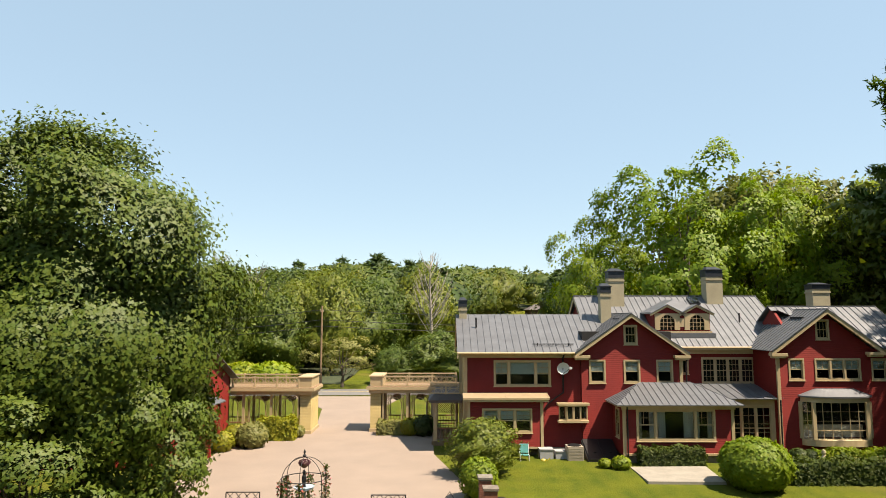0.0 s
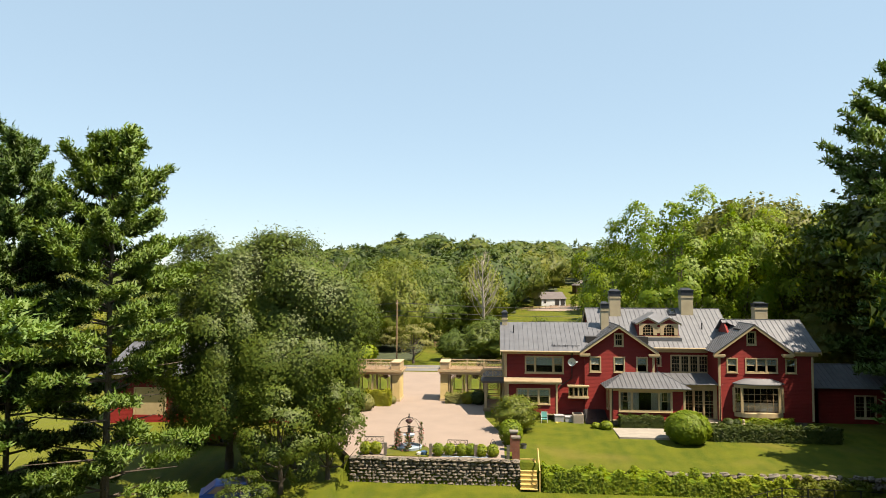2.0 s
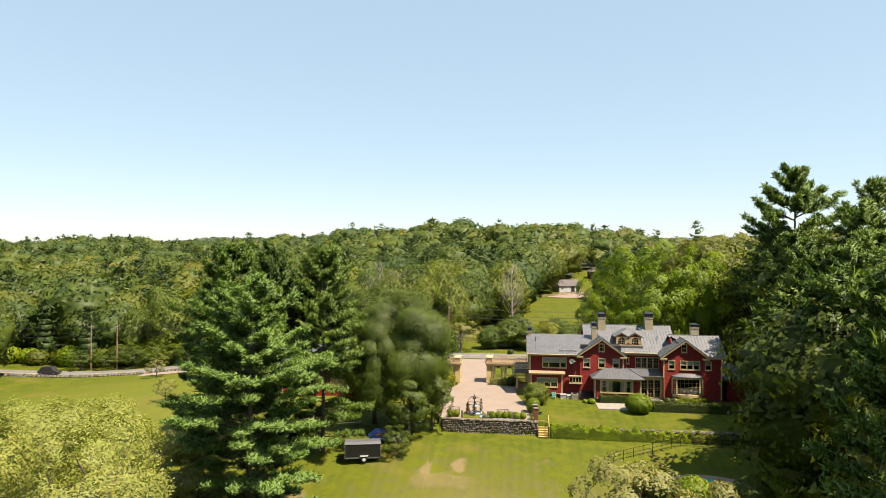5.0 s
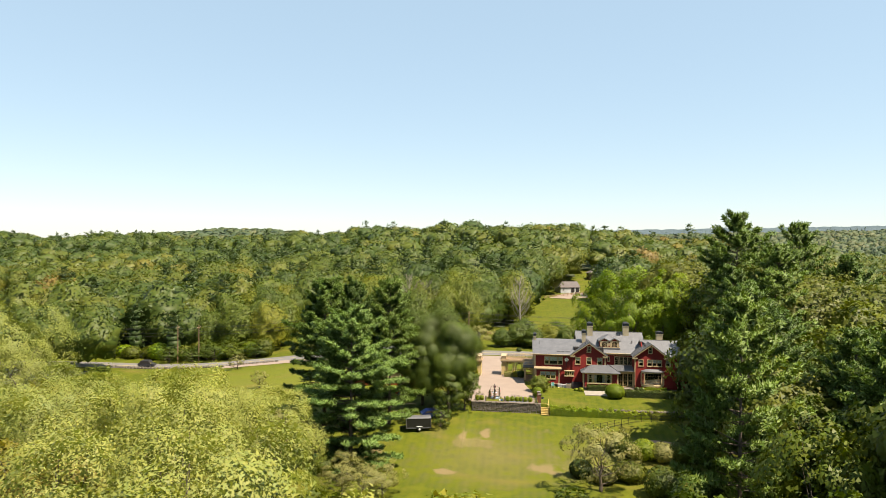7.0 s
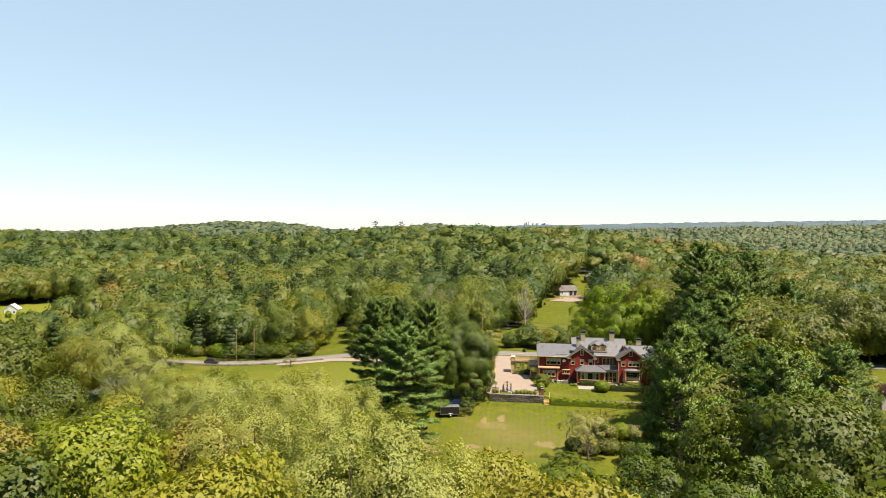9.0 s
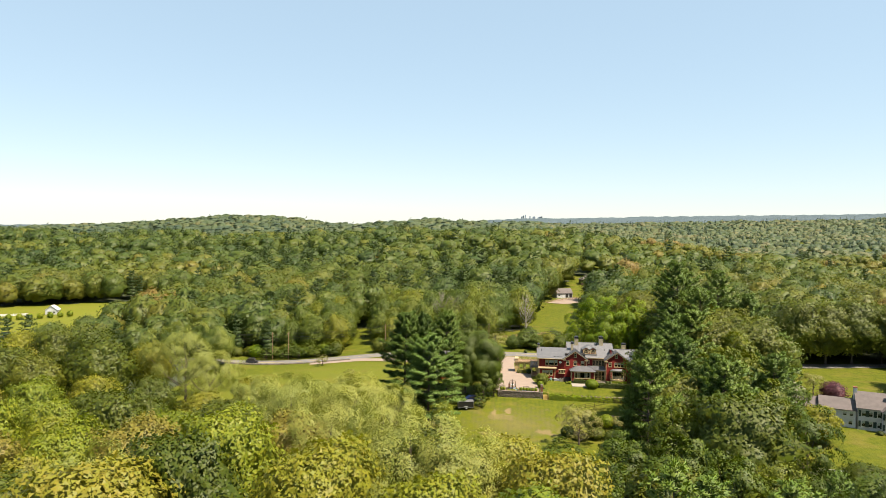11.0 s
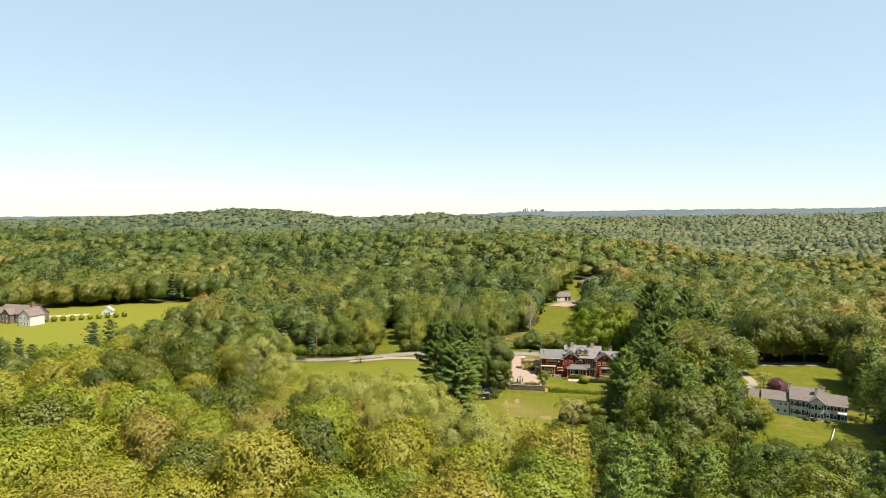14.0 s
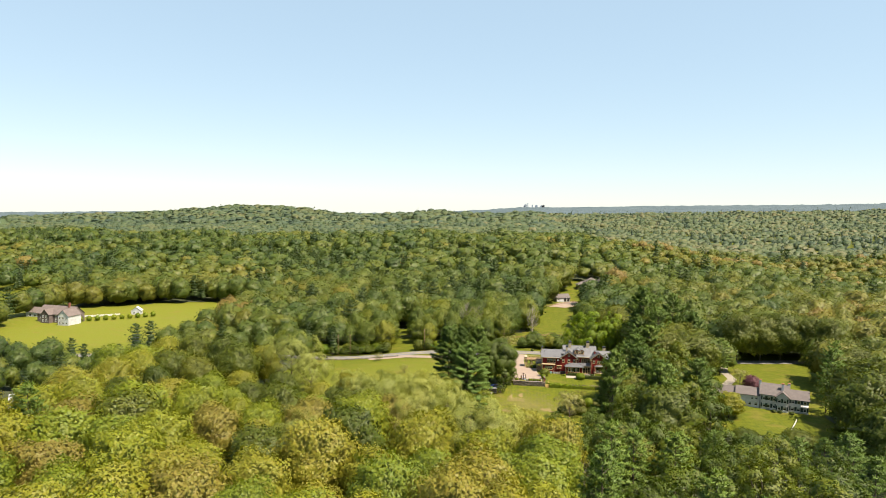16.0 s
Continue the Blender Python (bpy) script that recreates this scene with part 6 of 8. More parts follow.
def bush(name, x, y, r, h, kind, label, leaves=2400, leaf=0.10, seed=0, z=None, category="bush", group=""):
    rng = np.random.default_rng(seed + 177)
    zb = ground_z(x, y) if z is None else z
    root = thing(name, (x, y, zb), label, category, group)
    part("core", Geo().blob((x, y, zb + h * 0.48), (r * .78, r * .78, h * 0.46), rng, 0.06, 6, 10), G[kind], root)
    d = unit(rng.normal(size=(leaves, 3)) + [0, 0, 0.15])
    wob = 1 + 0.05 * np.sin(d[:, 0] * 9 + seed) * np.sin(d[:, 1] * 8 + d[:, 2] * 5) + 0.03 * np.sin(d[:, 2] * 13 + seed) * np.sin(d[:, 0] * 14) * np.sin(d[:, 1] * 15) + rng.normal(0, 0.035, leaves)
    P = d * [r, r, h * 0.52] * wob[:, None] + [0, 0, h * 0.49]
    P[:, 2] = np.maximum(P[:, 2], 0.03)
    part("leaves", shrub_mesh("leaves", rng, (P, d + [0, 0, 0.2]), leaf), G[kind], root)
    return root


bush("round_bush", 16.75, 36.0, 1.75, 2.55, "hedge", "large rounded bright green shrub on the terrace lawn", 12000, 0.10, 1)
hedge("boxwood_hedge", 12.0, 15.9, 40.55, 41.3, 1.0, "dullhedge", "dark ivy-like hedge under the sunroom window", 2600, 0.11, 2)
hedge("boxwood_hedge", 18.9, 29.5, 36.4, 37.7, 1.15, "dullhedge", "dark clipped hedge along the upper terrace", 6000, 0.12, 3)
hedge("boxwood_hedge", 22.9, 27.6, 40.9, 41.5, 0.85, "hedge", "low clipped hedge below the bow window", 2000, 0.10, 4)
hedge("flower_border", 22.8, 27.2, 40.1, 40.8, 0.4, "grey", "pale edging plants before the low hedge", 1500, 0.08, 5, "border")
bush("boxwood_ball", 21.9, 41.3, 0.5, 0.9, "dullhedge", "small clipped boxwood by the french doors", 700, 0.09, 6)
bush("boxwood_ball", 22.7, 41.3, 0.45, 0.8, "dullhedge", "small clipped boxwood by the french doors", 700, 0.09, 7)
bush("foundation_shrub", 10.6, 39.9, 0.55, 0.7, "hedge", "low yellow-green shrub in a mulch bed", 700, 0.09, 8)
bush("foundation_shrub", 9.7, 40.2, 0.4, 0.5, "hedge", "low yellow-green shrub in a mulch bed", 500, 0.08, 9)
# shaggy bank planting along the low garden wall
for i, (x0, x1, h, kd) in enumerate(((4.0, 8.2, 1.35, "hedge"), (8.2, 12.6, 1.2, "maple"), (12.6, 17.0, 1.1, "hedge"), (17.0, 21.6, 0.95, "hedge"), (21.6, 26.5, 0.9, "oak"))):
    hedge("bank_planting", x0, x1, 26.7, 28.2, h, kd, "shaggy green perennials spilling over the garden wall", 5500, 0.11, 10 + i, "shrubs", 0.3, -1.75)
hedge("bank_planting", 29.0, 36.5, 27.0, 28.3, 0.8, "dullhedge", "dark shaded undergrowth by the garden steps", 2400, 0.15, 17, "shrubs", 0.25, -1.75)
# forecourt planting
hedge("lime_hedge", -13.6, -10.9, 48.6, 50.0, 1.55, "lime", "bright yellow-green hedge before the pergola", 2600, 0.12, 18)
bush("lime_shrub", -14.6, 47.2, 0.9, 1.4, "lime", "bright yellow-green shrub beside the gravel", 1200, 0.11, 19)
bush("lime_shrub", -14.9, 45.0, 0.8, 1.3, "lime", "bright yellow-green shrub beside the gravel", 1200, 0.11, 20)
bush("grey_shrub", -13.2, 46.3, 1.05, 1.7, "grey", "loose grey-green shrub beside the gravel", 1500, 0.12, 21)
bush("grey_shrub", -10.9, 50.2, 0.5, 0.9, "grey", "loose grey-green shrub at the pier's foot", 500, 0.09, 22)
hedge("herb_bed", -5.0, -3.0, 50.9, 52.0, 1.0, "grey", "grey-green herbs at the foot of the pergola", 1500, 0.11, 23, "border")
bush("lime_shrub", -2.6, 51.2, 0.75, 1.25, "lime", "bright yellow-green shrub below the pergola", 900, 0.1, 24)
bush("dark_shrub", -1.4, 51.0, 0.9, 1.5, "dullhedge", "dark shrub in the porch's shade", 1000, 0.11, 25)
plant("edge", 2.3, 38.2, 3.1, "shaggy bright green shrub at the courtyard's corner", 1, 1.55, "corner_shrub", "shrub")
bush("globe_shrub", 1.75, 33.2, 0.95, 2.0, "hedge", "clipped globe shrub by the brick piers", 1800, 0.09, 26)
for i, x in enumerate((-9.5, -8.75, -3.9, -3.0, -2.1, -1.35, -0.6, 0.3)):
    bush("boxwood_ball", x, 29.1 + 0.1 * (i % 2), 0.46, 0.92, "hedge", "small clipped boxwood ball along the wall", 700, 0.07, 30 + i, 0.03, group="boxwood row")
bush("roadside_shrub", -2.0, 84.5, 0.7, 1.1, "dullhedge", "small dark shrub by the road", 500, 0.1, 40)
edge_rng = random.Random(6)
xe = -158.0
while xe < 40:
    ye = 87.5 + 0.05 * min(xe, -13) + edge_rng.uniform(0, 3)
    if not is_open(xe, ye + 5) and not (-22 < xe < -6):
        bush("wood_edge_shrub", xe, ye, edge_rng.uniform(2.2, 3.2), edge_rng.uniform(3.0, 5.5), edge_rng.choice(("hedge", "oak", "maple", "oak")), "leafy shrub at the wood's edge above the road", 900, 0.3, int(xe) + 400, group="wood edge shrubs")
    xe += edge_rng.uniform(3.2, 5.0)
for i, (x, y, r, h) in enumerate(((-94, 81, 3.2, 4.4), (-88, 82, 3.5, 5.2), (-82, 83, 3.0, 4.4), (-100, 79.5, 3.0, 5.0), (-76, 83.5, 3.4, 4.8), (-91, 83.5, 3.0, 6.2), (-85, 84.5, 3.0, 6.0), (-79, 85.5, 3.2, 5.6))):
    plant("lush", x, y, ground_z(x, y) + h, "dense green shrub at the roadside wood edge", i % 3, r / (h / 16 * 5.6), "roadside_shrub", "shrub")
for i, (x, y, r, h) in enumerate(((-30, -1, 1.6, 2.4), (-35, 5.5, 2.2, 3.2), (-28.5, 1, 1.4, 2.0), (14.5, 4.0, 2.4, 2.6), (10.5, 2.5, 1.8, 2.0), (7.5, 4.5, 1.6, 2.4), (18, -2, 2.6, 4.0), (-40, 15, 2.0, 2.6))):
    bush("rough_shrub", x, y, r, h, ("oak", "grey", "dullhedge")[i % 3], "rough shrub in unmown grass", 1500, 0.2, 60 + i)

# ---- stone walls: each stone a piece ----
STONES = []
srng = random.Random(5)
for k in range(14):
    sg = Geo().blob((0, 0, 0), (0.5, 0.5, 0.5), srng, 0.16, 4, 7)
    me = sg.mesh("stone")
    me.materials.append(M_STONE)
    me.polygons.foreach_set("use_smooth", [False] * len(me.polygons))
    STONES.append(me)


def stone(parent, x, y, z, w, d, h):
    o = new("stone", srng.choice(STONES))
    o.parent = parent
    b = BASE[parent.name]
    o.location = (x - b[0], y - b[1], z - b[2])
    o.rotation_euler = (srng.uniform(-.15, .15), srng.uniform(-.2, .2), srng.uniform(-.3, .3))
    o.scale = (w * 1.18, d, h * 1.22)


wall_g = thing("garden_wall", (-4, 28.2, -1.7), "dry-laid fieldstone retaining wall with a flat coping", "stone wall", kind="structure")
part("wall_core", Geo().box(-10.6, 2.3, 28.02, 28.5, -2.2, 0.0), M_MORTAR, wall_g)
z = -1.85
while z < -0.02:
    h = srng.uniform(0.20, 0.34)
    x = -10.55
    while x < 2.2:
        w = srng.uniform(0.18, 0.66)
        hh = h * srng.uniform(0.8, 1.25)
        stone(wall_g, x + w / 2, 28.02 + srng.uniform(-.06, .06), z + h / 2 + srng.uniform(-.03, .03), w * 0.93, 0.42, hh * 0.9)
        x += w
    z += h * 0.94
x = -10.6
while x < 2.2:
    w = srng.uniform(0.5, 0.95)
    stone(wall_g, x + w / 2, 28.12, 0.02, w, 0.75, 0.18)
    x += w
wall_low = thing("terrace_wall", (20, 28.4, -1.7), "low tumbled stone wall edging the terrace lawn", "stone wall", kind="structure")
part("wall_core", Geo().box(3.6, 38.0, 28.1, 28.45, -2.2, -0.62), M_MORTAR, wall_low)
x = 12.0
while x < 37.5:
    w = srng.uniform(0.4, 0.9)
    stone(wall_low, x + w / 2, 28.12 + srng.uniform(-.06, .06), -0.62 + srng.uniform(-.1, .05), w, 0.6, srng.uniform(0.3, 0.5))
    stone(wall_low, x + w / 2, 28.02, -1.1 + srng.uniform(-.1, .05), w, 0.6, srng.uniform(0.4, 0.6))
    x += w
road_wall = thing("roadside_wall", (-85, 71, -4.5), "low grey fieldstone wall along the road", "stone wall", kind="structure")
x = -112.0
while x < -66:
    w = srng.uniform(0.6, 1.2)
    y = 69.5 + 0.09 * (x + 112) + srng.uniform(-.1, .1)
    stone(road_wall, x + w / 2, y, ground_z(x, y) + 0.2, w, 0.7, 0.7)
    x += w

# ---- garden steps ----
steps = thing("garden_steps", (3.0, 27.6, -1.7), "yellow-painted wooden garden steps with a pale handrail", "steps")
for i in range(7):
    zt = -1.55 + 0.24 * i
    part("tread", Geo().box(2.35, 3.55, 26.6 + 0.3 * i, 26.95 + 0.3 * i, zt - 0.05, zt), M_YELLOWWOOD, steps)
    part("riser", Geo().box(2.35, 3.55, 26.92 + 0.3 * i, 26.96 + 0.3 * i, zt, zt + 0.19), M_YELLOWWOOD, steps)
part("stringer", Geo().prism([(2.3, 26.5, -1.9), (2.3, 28.8, -0.1), (2.3, 28.8, -0.5), (2.3, 26.9, -2.0)], (0.05, 0, 0)), M_YELLOWWOOD, steps)
part("handrail", Geo().beam((3.7, 26.7, -1.9), (3.7, 26.7, -0.2), 0.09).beam((3.7, 28.7, -0.4), (3.7, 28.7, 0.8), 0.09).beam((3.7, 26.6, -0.25), (3.7, 28.8, 0.8), 0.08), M_YELLOWWOOD, steps)
steps2 = thing("stone_steps", (32.5, 27.5, -1.7), "mossy stone steps down to the lower lawn", "steps")
for i in range(5):
    part("tread", Geo().box(31.6, 33.4, 26.4 + 0.36 * i, 27.0 + 0.36 * i, -2.0 + 0.22 * i, -1.6 + 0.22 * i), M_STONE, steps2)

# ---- brick piers and posts by the courtyard ----
for x, y, h in ((1.95, 31.2, 1.5), (2.05, 29.0, 1.55)):
    p = thing("brick_pier", (x, y, 0), "old square brick pier with a flat stone cap", "pier", "brick piers")
    for k in range(int(h / 0.09)):
        ox = 0.004 * (k % 2)
        for s in range(2):
            part("brick", Geo().box(x - .29 + .29 * s + ox, x + .28 * s - ox, y - .29, y + .29, k * .09, k * .09 + .078), M_BRICK, p)
    part("mortar", Geo().box(x - .275, x + .275, y - .275, y + .275, 0, h), M_CONCRETE, p)
    part("cap", Geo().box(x - .34, x + .34, y - .34, y + .34, h, h + .1), M_STONE, p)
for x in (-7.95, -4.45, -1.0, 1.45):
    solo("stone_post", Geo().prism([(x - .12, 28.75, 0), (x + .12, 28.75, 0), (x + .1, 28.95, 0), (x - .1, 28.97, 0)], (0.02, 0, 1.0)), M_STONE, "short rough granite post above the wall", "post", (x, 28.85, 0), "granite posts")

# ---- pergolas ----


def lattice(g, x0, x1, z0, z1, y, gap=0.17, bar=0.022, hole=None):
    """Crossed slats in an upright plane; hole: (centre x, radius, spring height) leaves an arch open."""
    for s in (-1, 1):
        c = -(z1 - z0)
        while c < (x1 - x0) + (z1 - z0):
            n = 16
            prev = None
            for i in range(n + 1):
                z = z0 + (z1 - z0) * i / n
                x = x0 + c + (z - z0) if s == 1 else x1 - c - (z - z0)
                ok = x0 <= x <= x1
                if ok and hole:
                    hx, hr, hzz = hole
                    ok = not (abs(x - hx) < hr and (z < hzz or (x - hx) ** 2 + (z - hzz) ** 2 < hr * hr))
                if ok and prev:
                    g.beam(prev, (x, y + 0.012 * s, z), bar)
                prev = (x, y + 0.012 * s, z) if ok else None
            c += gap


def balustrade(root, x0, x1, y, z, h=0.85, seg=1.9):
    n = max(1, round((x1 - x0) / seg))
    w = (x1 - x0) / n
    rail = part("rail", Geo().box(x0, x1, y - .06, y + .06, z + h - .09, z + h).box(x0, x1, y - .045, y + .045, z + .05, z + .12), M_CREAM, root)
    for i in range(n + 1):
        part("baluster_post", Geo().box(x0 + w * i - .055, x0 + w * i + .055, y - .065, y + .065, z, z + h + .05), M_CREAM, root)
    for i in range(n):
        g = Geo()
        a, b = x0 + w * i + .06, x0 + w * (i + 1) - .06
        m = max(2, round((b - a) / 0.42))
        for k in range(m):
            p, q = a + (b - a) * k / m, a + (b - a) * (k + 1) / m
            zc, zl, zh = z + h * .52, z + .12, z + h - .09
            xm = (p + q) / 2
            for u, v in (((p, zl), (q, zh)), ((p, zh), (q, zl)), ((xm, zl), (xm, zh)), ((p, zc), (q, zc))):
                g.beam((u[0], y, u[1]), (v[0], y, v[1]), 0.032, 0.03)
        part("fretwork", g, M_CREAM, root)


def pergola(x0, x1, pier_left, y0, y1, label):
    root = thing("pergola", ((x0 + x1) / 2, (y0 + y1) / 2, 0), label, "pergola", "gateway pergolas")
    px0, px1 = (x0, x0 + 0.95) if pier_left else (x1 - 0.95, x1)
    pier = part("pier", Geo().box(px0, px1, y0, y1, 0.0, 3.05), M_CREAMBOARD, root, "cream clapboarded gate pier")
    part("plinth", Geo().box(px0 - .07, px1 + .07, y0 - .07, y1 + .07, 0, 0.3), M_CREAM, pier)
    part("pier_top", Geo().box(px0 - .02, px1 + .02, y0 - .02, y1 + .02, 3.55, 4.3).box(px0 - .09, px1 + .09, y0 - .09, y1 + .09, 4.3, 4.4), M_CREAM, pier)
    part("entablature", Geo().box(x0 - .12, x1 + .12, y0 - .12, y1 + .12, 3.02, 3.3).box(x0 - .3, x1 + .3, y0 - .3, y1 + .3, 3.3, 3.52), M_CREAM, root)
    a, b = (px1, x1) if pier_left else (x0, px0)
    n = max(1, round((b - a) / 2.35))
    w = (b - a) / n
    for yy in (y0 + .1, y1 - .1):
        for i in range(n + 1):
            x = a + w * i
            part("column", Geo().box(x - .1, x + .1, yy - .1, yy + .1, 0, 3.02).box(x - .14, x + .14, yy - .14, yy + .14, 0, .2), M_CREAM, root)
        for i in range(n):
            g = Geo()
            l, r = a + w * i + .1, a + w * (i + 1) - .1
            xm, hr = (l + r) / 2, (r - l) / 2 - 0.34
            lattice(g, l, r, 0.95, 3.0, yy, 0.17, 0.024, (xm, hr, 2.1))
            part("lattice", g, M_LATTICE, root, "brown crossed lattice with an arched opening")
            g = Geo()
            arc = [(xm + hr * math.cos(math.pi * k / 12), 2.1 + hr * math.sin(math.pi * k / 12)) for k in range(13)]
            for p, q in zip([(xm + hr, 0.95)] + arc, arc + [(xm - hr, 0.95)]):
                g.beam((p[0], yy, p[1]), (q[0], yy, q[1]), 0.07, 0.06)
            part("arch_trim", g, M_CREAM, root)
            part("low_rail", Geo().box(l, r, yy - .04, yy + .04, 0.86, 0.95).box(l, r, yy - .03, yy + .03, 0.2, 0.27), M_LATTICE, root)
            g = Geo()
            for k in range(14):
                x = l + (r - l) * (k + .5) / 14
                g.beam((x, yy, .27), (x, yy, .86), 0.03)
            part("spindles", g, M_LATTICE, root)
    balustrade(root, x0 if not pier_left else px1, x1 if pier_left else px0, y0, 3.52)
    balustrade(root, x0 if not pier_left else px1, x1 if pier_left else px0, y1, 3.52)
    part("deck", Geo().box(x0 - .25, x1 + .25, y0 - .25, y1 + .25, 3.5, 3.56), M_WOOD, root)
    return [(a + w * (i + .5), (y0 + y1) / 2 + .9) for i in range(n)]


spots = pergola(-5.75, 1.1, True, 52.6, 55.6, "cream arched pergola with a fretwork balustrade beside the house")
spots += pergola(-19.8, -10.25, False, 51.6, 54.6, "cream arched pergola with a fretwork balustrade by the carriage house")
for i, (x, y) in enumerate(spots):
    root = thing("hanging_basket", (x, y, 2.35), "dark hanging flower basket under the pergola", "flower basket", "hanging baskets")
    part("bowl", Geo().lathe((x, y, 2.2), [(0.05, 0), (0.22, 0.08), (0.28, 0.24)], 12), M_IRON, root)
    part("chain", Geo().beam((x, y, 2.4), (x, y, 3.02), 0.015), M_IRON, root)
    rng = np.random.default_rng(400 + i)
    d = unit(rng.normal(size=(260, 3)))
    part("foliage", shrub_mesh("foliage", rng, (d * [.34, .34, .2] + [0, 0, 0.12], d), 0.07), G["dullhedge"], root)

# side porch between pergola and house
porch = thing("side_porch", (0.4, 49.5, 0), "cream side porch with lattice screen and balustraded roof", "porch")
for x, y in ((-0.55, 47.4), (-0.55, 49.8), (-0.55, 52.0)):
    part("post", Geo().box(x - .13, x + .13, y - .13, y + .13, 0, 2.95).box(x - .18, x + .18, y - .18, y + .18, 2.8, 2.95), M_CREAM, porch)
part("roof", Geo().box(-1.0, 1.35, 46.9, 52.2, 2.95, 3.15).prism([(-1.05, 46.85, 3.15), (1.38, 46.85, 3.15), (1.38, 47.6, 3.55), (-0.6, 47.6, 3.55)], (0, 4.6, 0)), M_SHINGLE, porch, "dark shingled porch roof")
part("floor", Geo().box(-0.8, 1.35, 47.1, 52.2, 0.0, 0.3), M_WOOD, porch)
g = Geo()
lattice(g, -0.4, 1.3, 1.6, 2.9, 51.9, 0.16, 0.03)
part("lattice", g, M_LATTICE, porch)
g = Geo()
for k in range(16):
    g.beam((-0.4 + k * .11, 47.4, .5), (-0.4 + k * .11, 47.4, 1.1), 0.03)
g.box(-.45, 1.3, 47.36, 47.44, 1.1, 1.17).box(-.45, 1.3, 47.36, 47.44, .45, .5)
part("railing", g, M_LATTICE, porch)
balustrade(porch, -0.9, 1.3, 47.3, 3.52, 0.8, 1.1)

# ---- carriage house ----
barn = thing("carriage_house", (-25, 45, 0), "red carriage house with cream trim and a grey metal roof", "carriage house")
bx0, bx1, by0, by1 = -37.5, -16.4, 40.0, 51.0
bz = ground_z(-26, 45) - 0.4
b_holes = [(3.0, 6.0, 0.4, 2.9), (8.0, 11.0, 0.4, 2.9), (14.5, 16.0, 1.0, 2.6), (18, 19.5, 1.0, 2.6)]
wall(barn, "front_wall", (bx0, by0, 0), X, [(0, -1.5), (21.1, -1.5), (21.1, 4.4), (0, 4.4)], b_holes, M_RED)
for h in b_holes[2:]:
    window(barn, (bx0, by0, 0), X, *h, [DH], blind=0)
for h in b_holes[:2]:
    d = part("carriage_door", Geo().box(bx0 + h[0], bx0 + h[1], by0 + .05, by0 + .12, h[2], h[3]), M_CREAM, barn, "broad cream carriage door")
    part("door_frame", Geo().box(bx0 + h[0] - .15, bx0 + h[0], by0 - .05, by0 + .1, h[2], h[3] + .15).box(bx0 + h[1], bx0 + h[1] + .15, by0 - .05, by0 + .1, h[2], h[3] + .15).box(bx0 + h[0], bx0 + h[1], by0 - .05, by0 + .1, h[3], h[3] + .15), M_CREAM, d)
ge = [(0, -1.5), (11, -1.5), (11, 4.4), (5.5, 6.8), (0, 4.4)]
wall(barn, "end_wall", (bx1, by0, 0), (0, 1, 0), ge, [(1.5, 2.5, 0.9, 2.5), (4, 5, 0.9, 2.5)], M_RED)
for h in ((1.5, 2.5, 0.9, 2.5), (4, 5, 0.9, 2.5)):
    window(barn, (bx1, by0, 0), (0, 1, 0), *h, [DH], blind=0)
wall(barn, "end_wall", (bx0, by1, 0), (0, -1, 0), ge, [], M_RED)
wall(barn, "back_wall", (bx1, by1, 0), (-1, 0, 0), [(0, -1.5), (21.1, -1.5), (21.1, 4.4), (0, 4.4)], [], M_RED)
r = part("roof", Geo().box(bx0 - .5, bx1 + .5, 45.4, 45.6, 6.9, 6.98), M_ROOF, barn)
roof_plane(r, [(bx0 - .5, by0 - .6, 4.3), (bx1 + .5, by0 - .6, 4.3), (bx1 + .5, 45.5, 6.92), (bx0 - .5, 45.5, 6.92)], M_ROOF)
roof_plane(r, [(bx1 + .5, by1 + .6, 4.3), (bx0 - .5, by1 + .6, 4.3), (bx0 - .5, 45.5, 6.92), (bx1 + .5, 45.5, 6.92)], M_ROOF)
part("eave_trim", Geo().box(bx0 - .4, bx1 + .4, by0 - .1, by0 - .02, 3.85, 4.25), M_CREAM, barn)
for x in (bx0, bx1 - .2):
    part("corner_board", Geo().box(x, x + .2, by0 - .03, by0 + .1, -0.6, 4.0), M_CREAM, barn)
# near-black block: the barn's inner shade put into colour
part("interior", Geo().box(bx0 + 1, bx1 - 1, by0 + 1, by1 - 1, -1, 4.2), M_DARK, barn)
trel = thing("trellis_porch", (-15.6, 44, 0), "red lattice entry porch on the carriage house", "porch")
for y in (43.0, 44.6):
    g = Geo()
    for s in (-1, 1):
        for k in range(16):
            z0 = 0.1 + 0.16 * k
            g.beam((-16.3, y, z0 if s == 1 else z0 + .8), (-15.0, y, z0 + .8 if s == 1 else z0), 0.03)
    part("lattice", g, M_RED, trel)
    part("post", Geo().box(-15.08, -14.92, y - .08, y + .08, -0.2, 3.4), M_RED, trel)
part("roof", Geo().prism([(-16.4, 42.6, 3.9), (-14.7, 42.6, 3.3), (-14.7, 42.6, 3.38), (-16.4, 42.6, 4.0)], (0, 2.4, 0)), M_ROOF, trel)

# ---- neighbouring houses ----


def turned(o, deg):
    c, s = math.cos(radians(deg)), math.sin(radians(deg))
    return lambda x, y, z=0.0: Vector((o[0] + x * c - y * s, o[1] + x * s + y * c, o[2] + z))


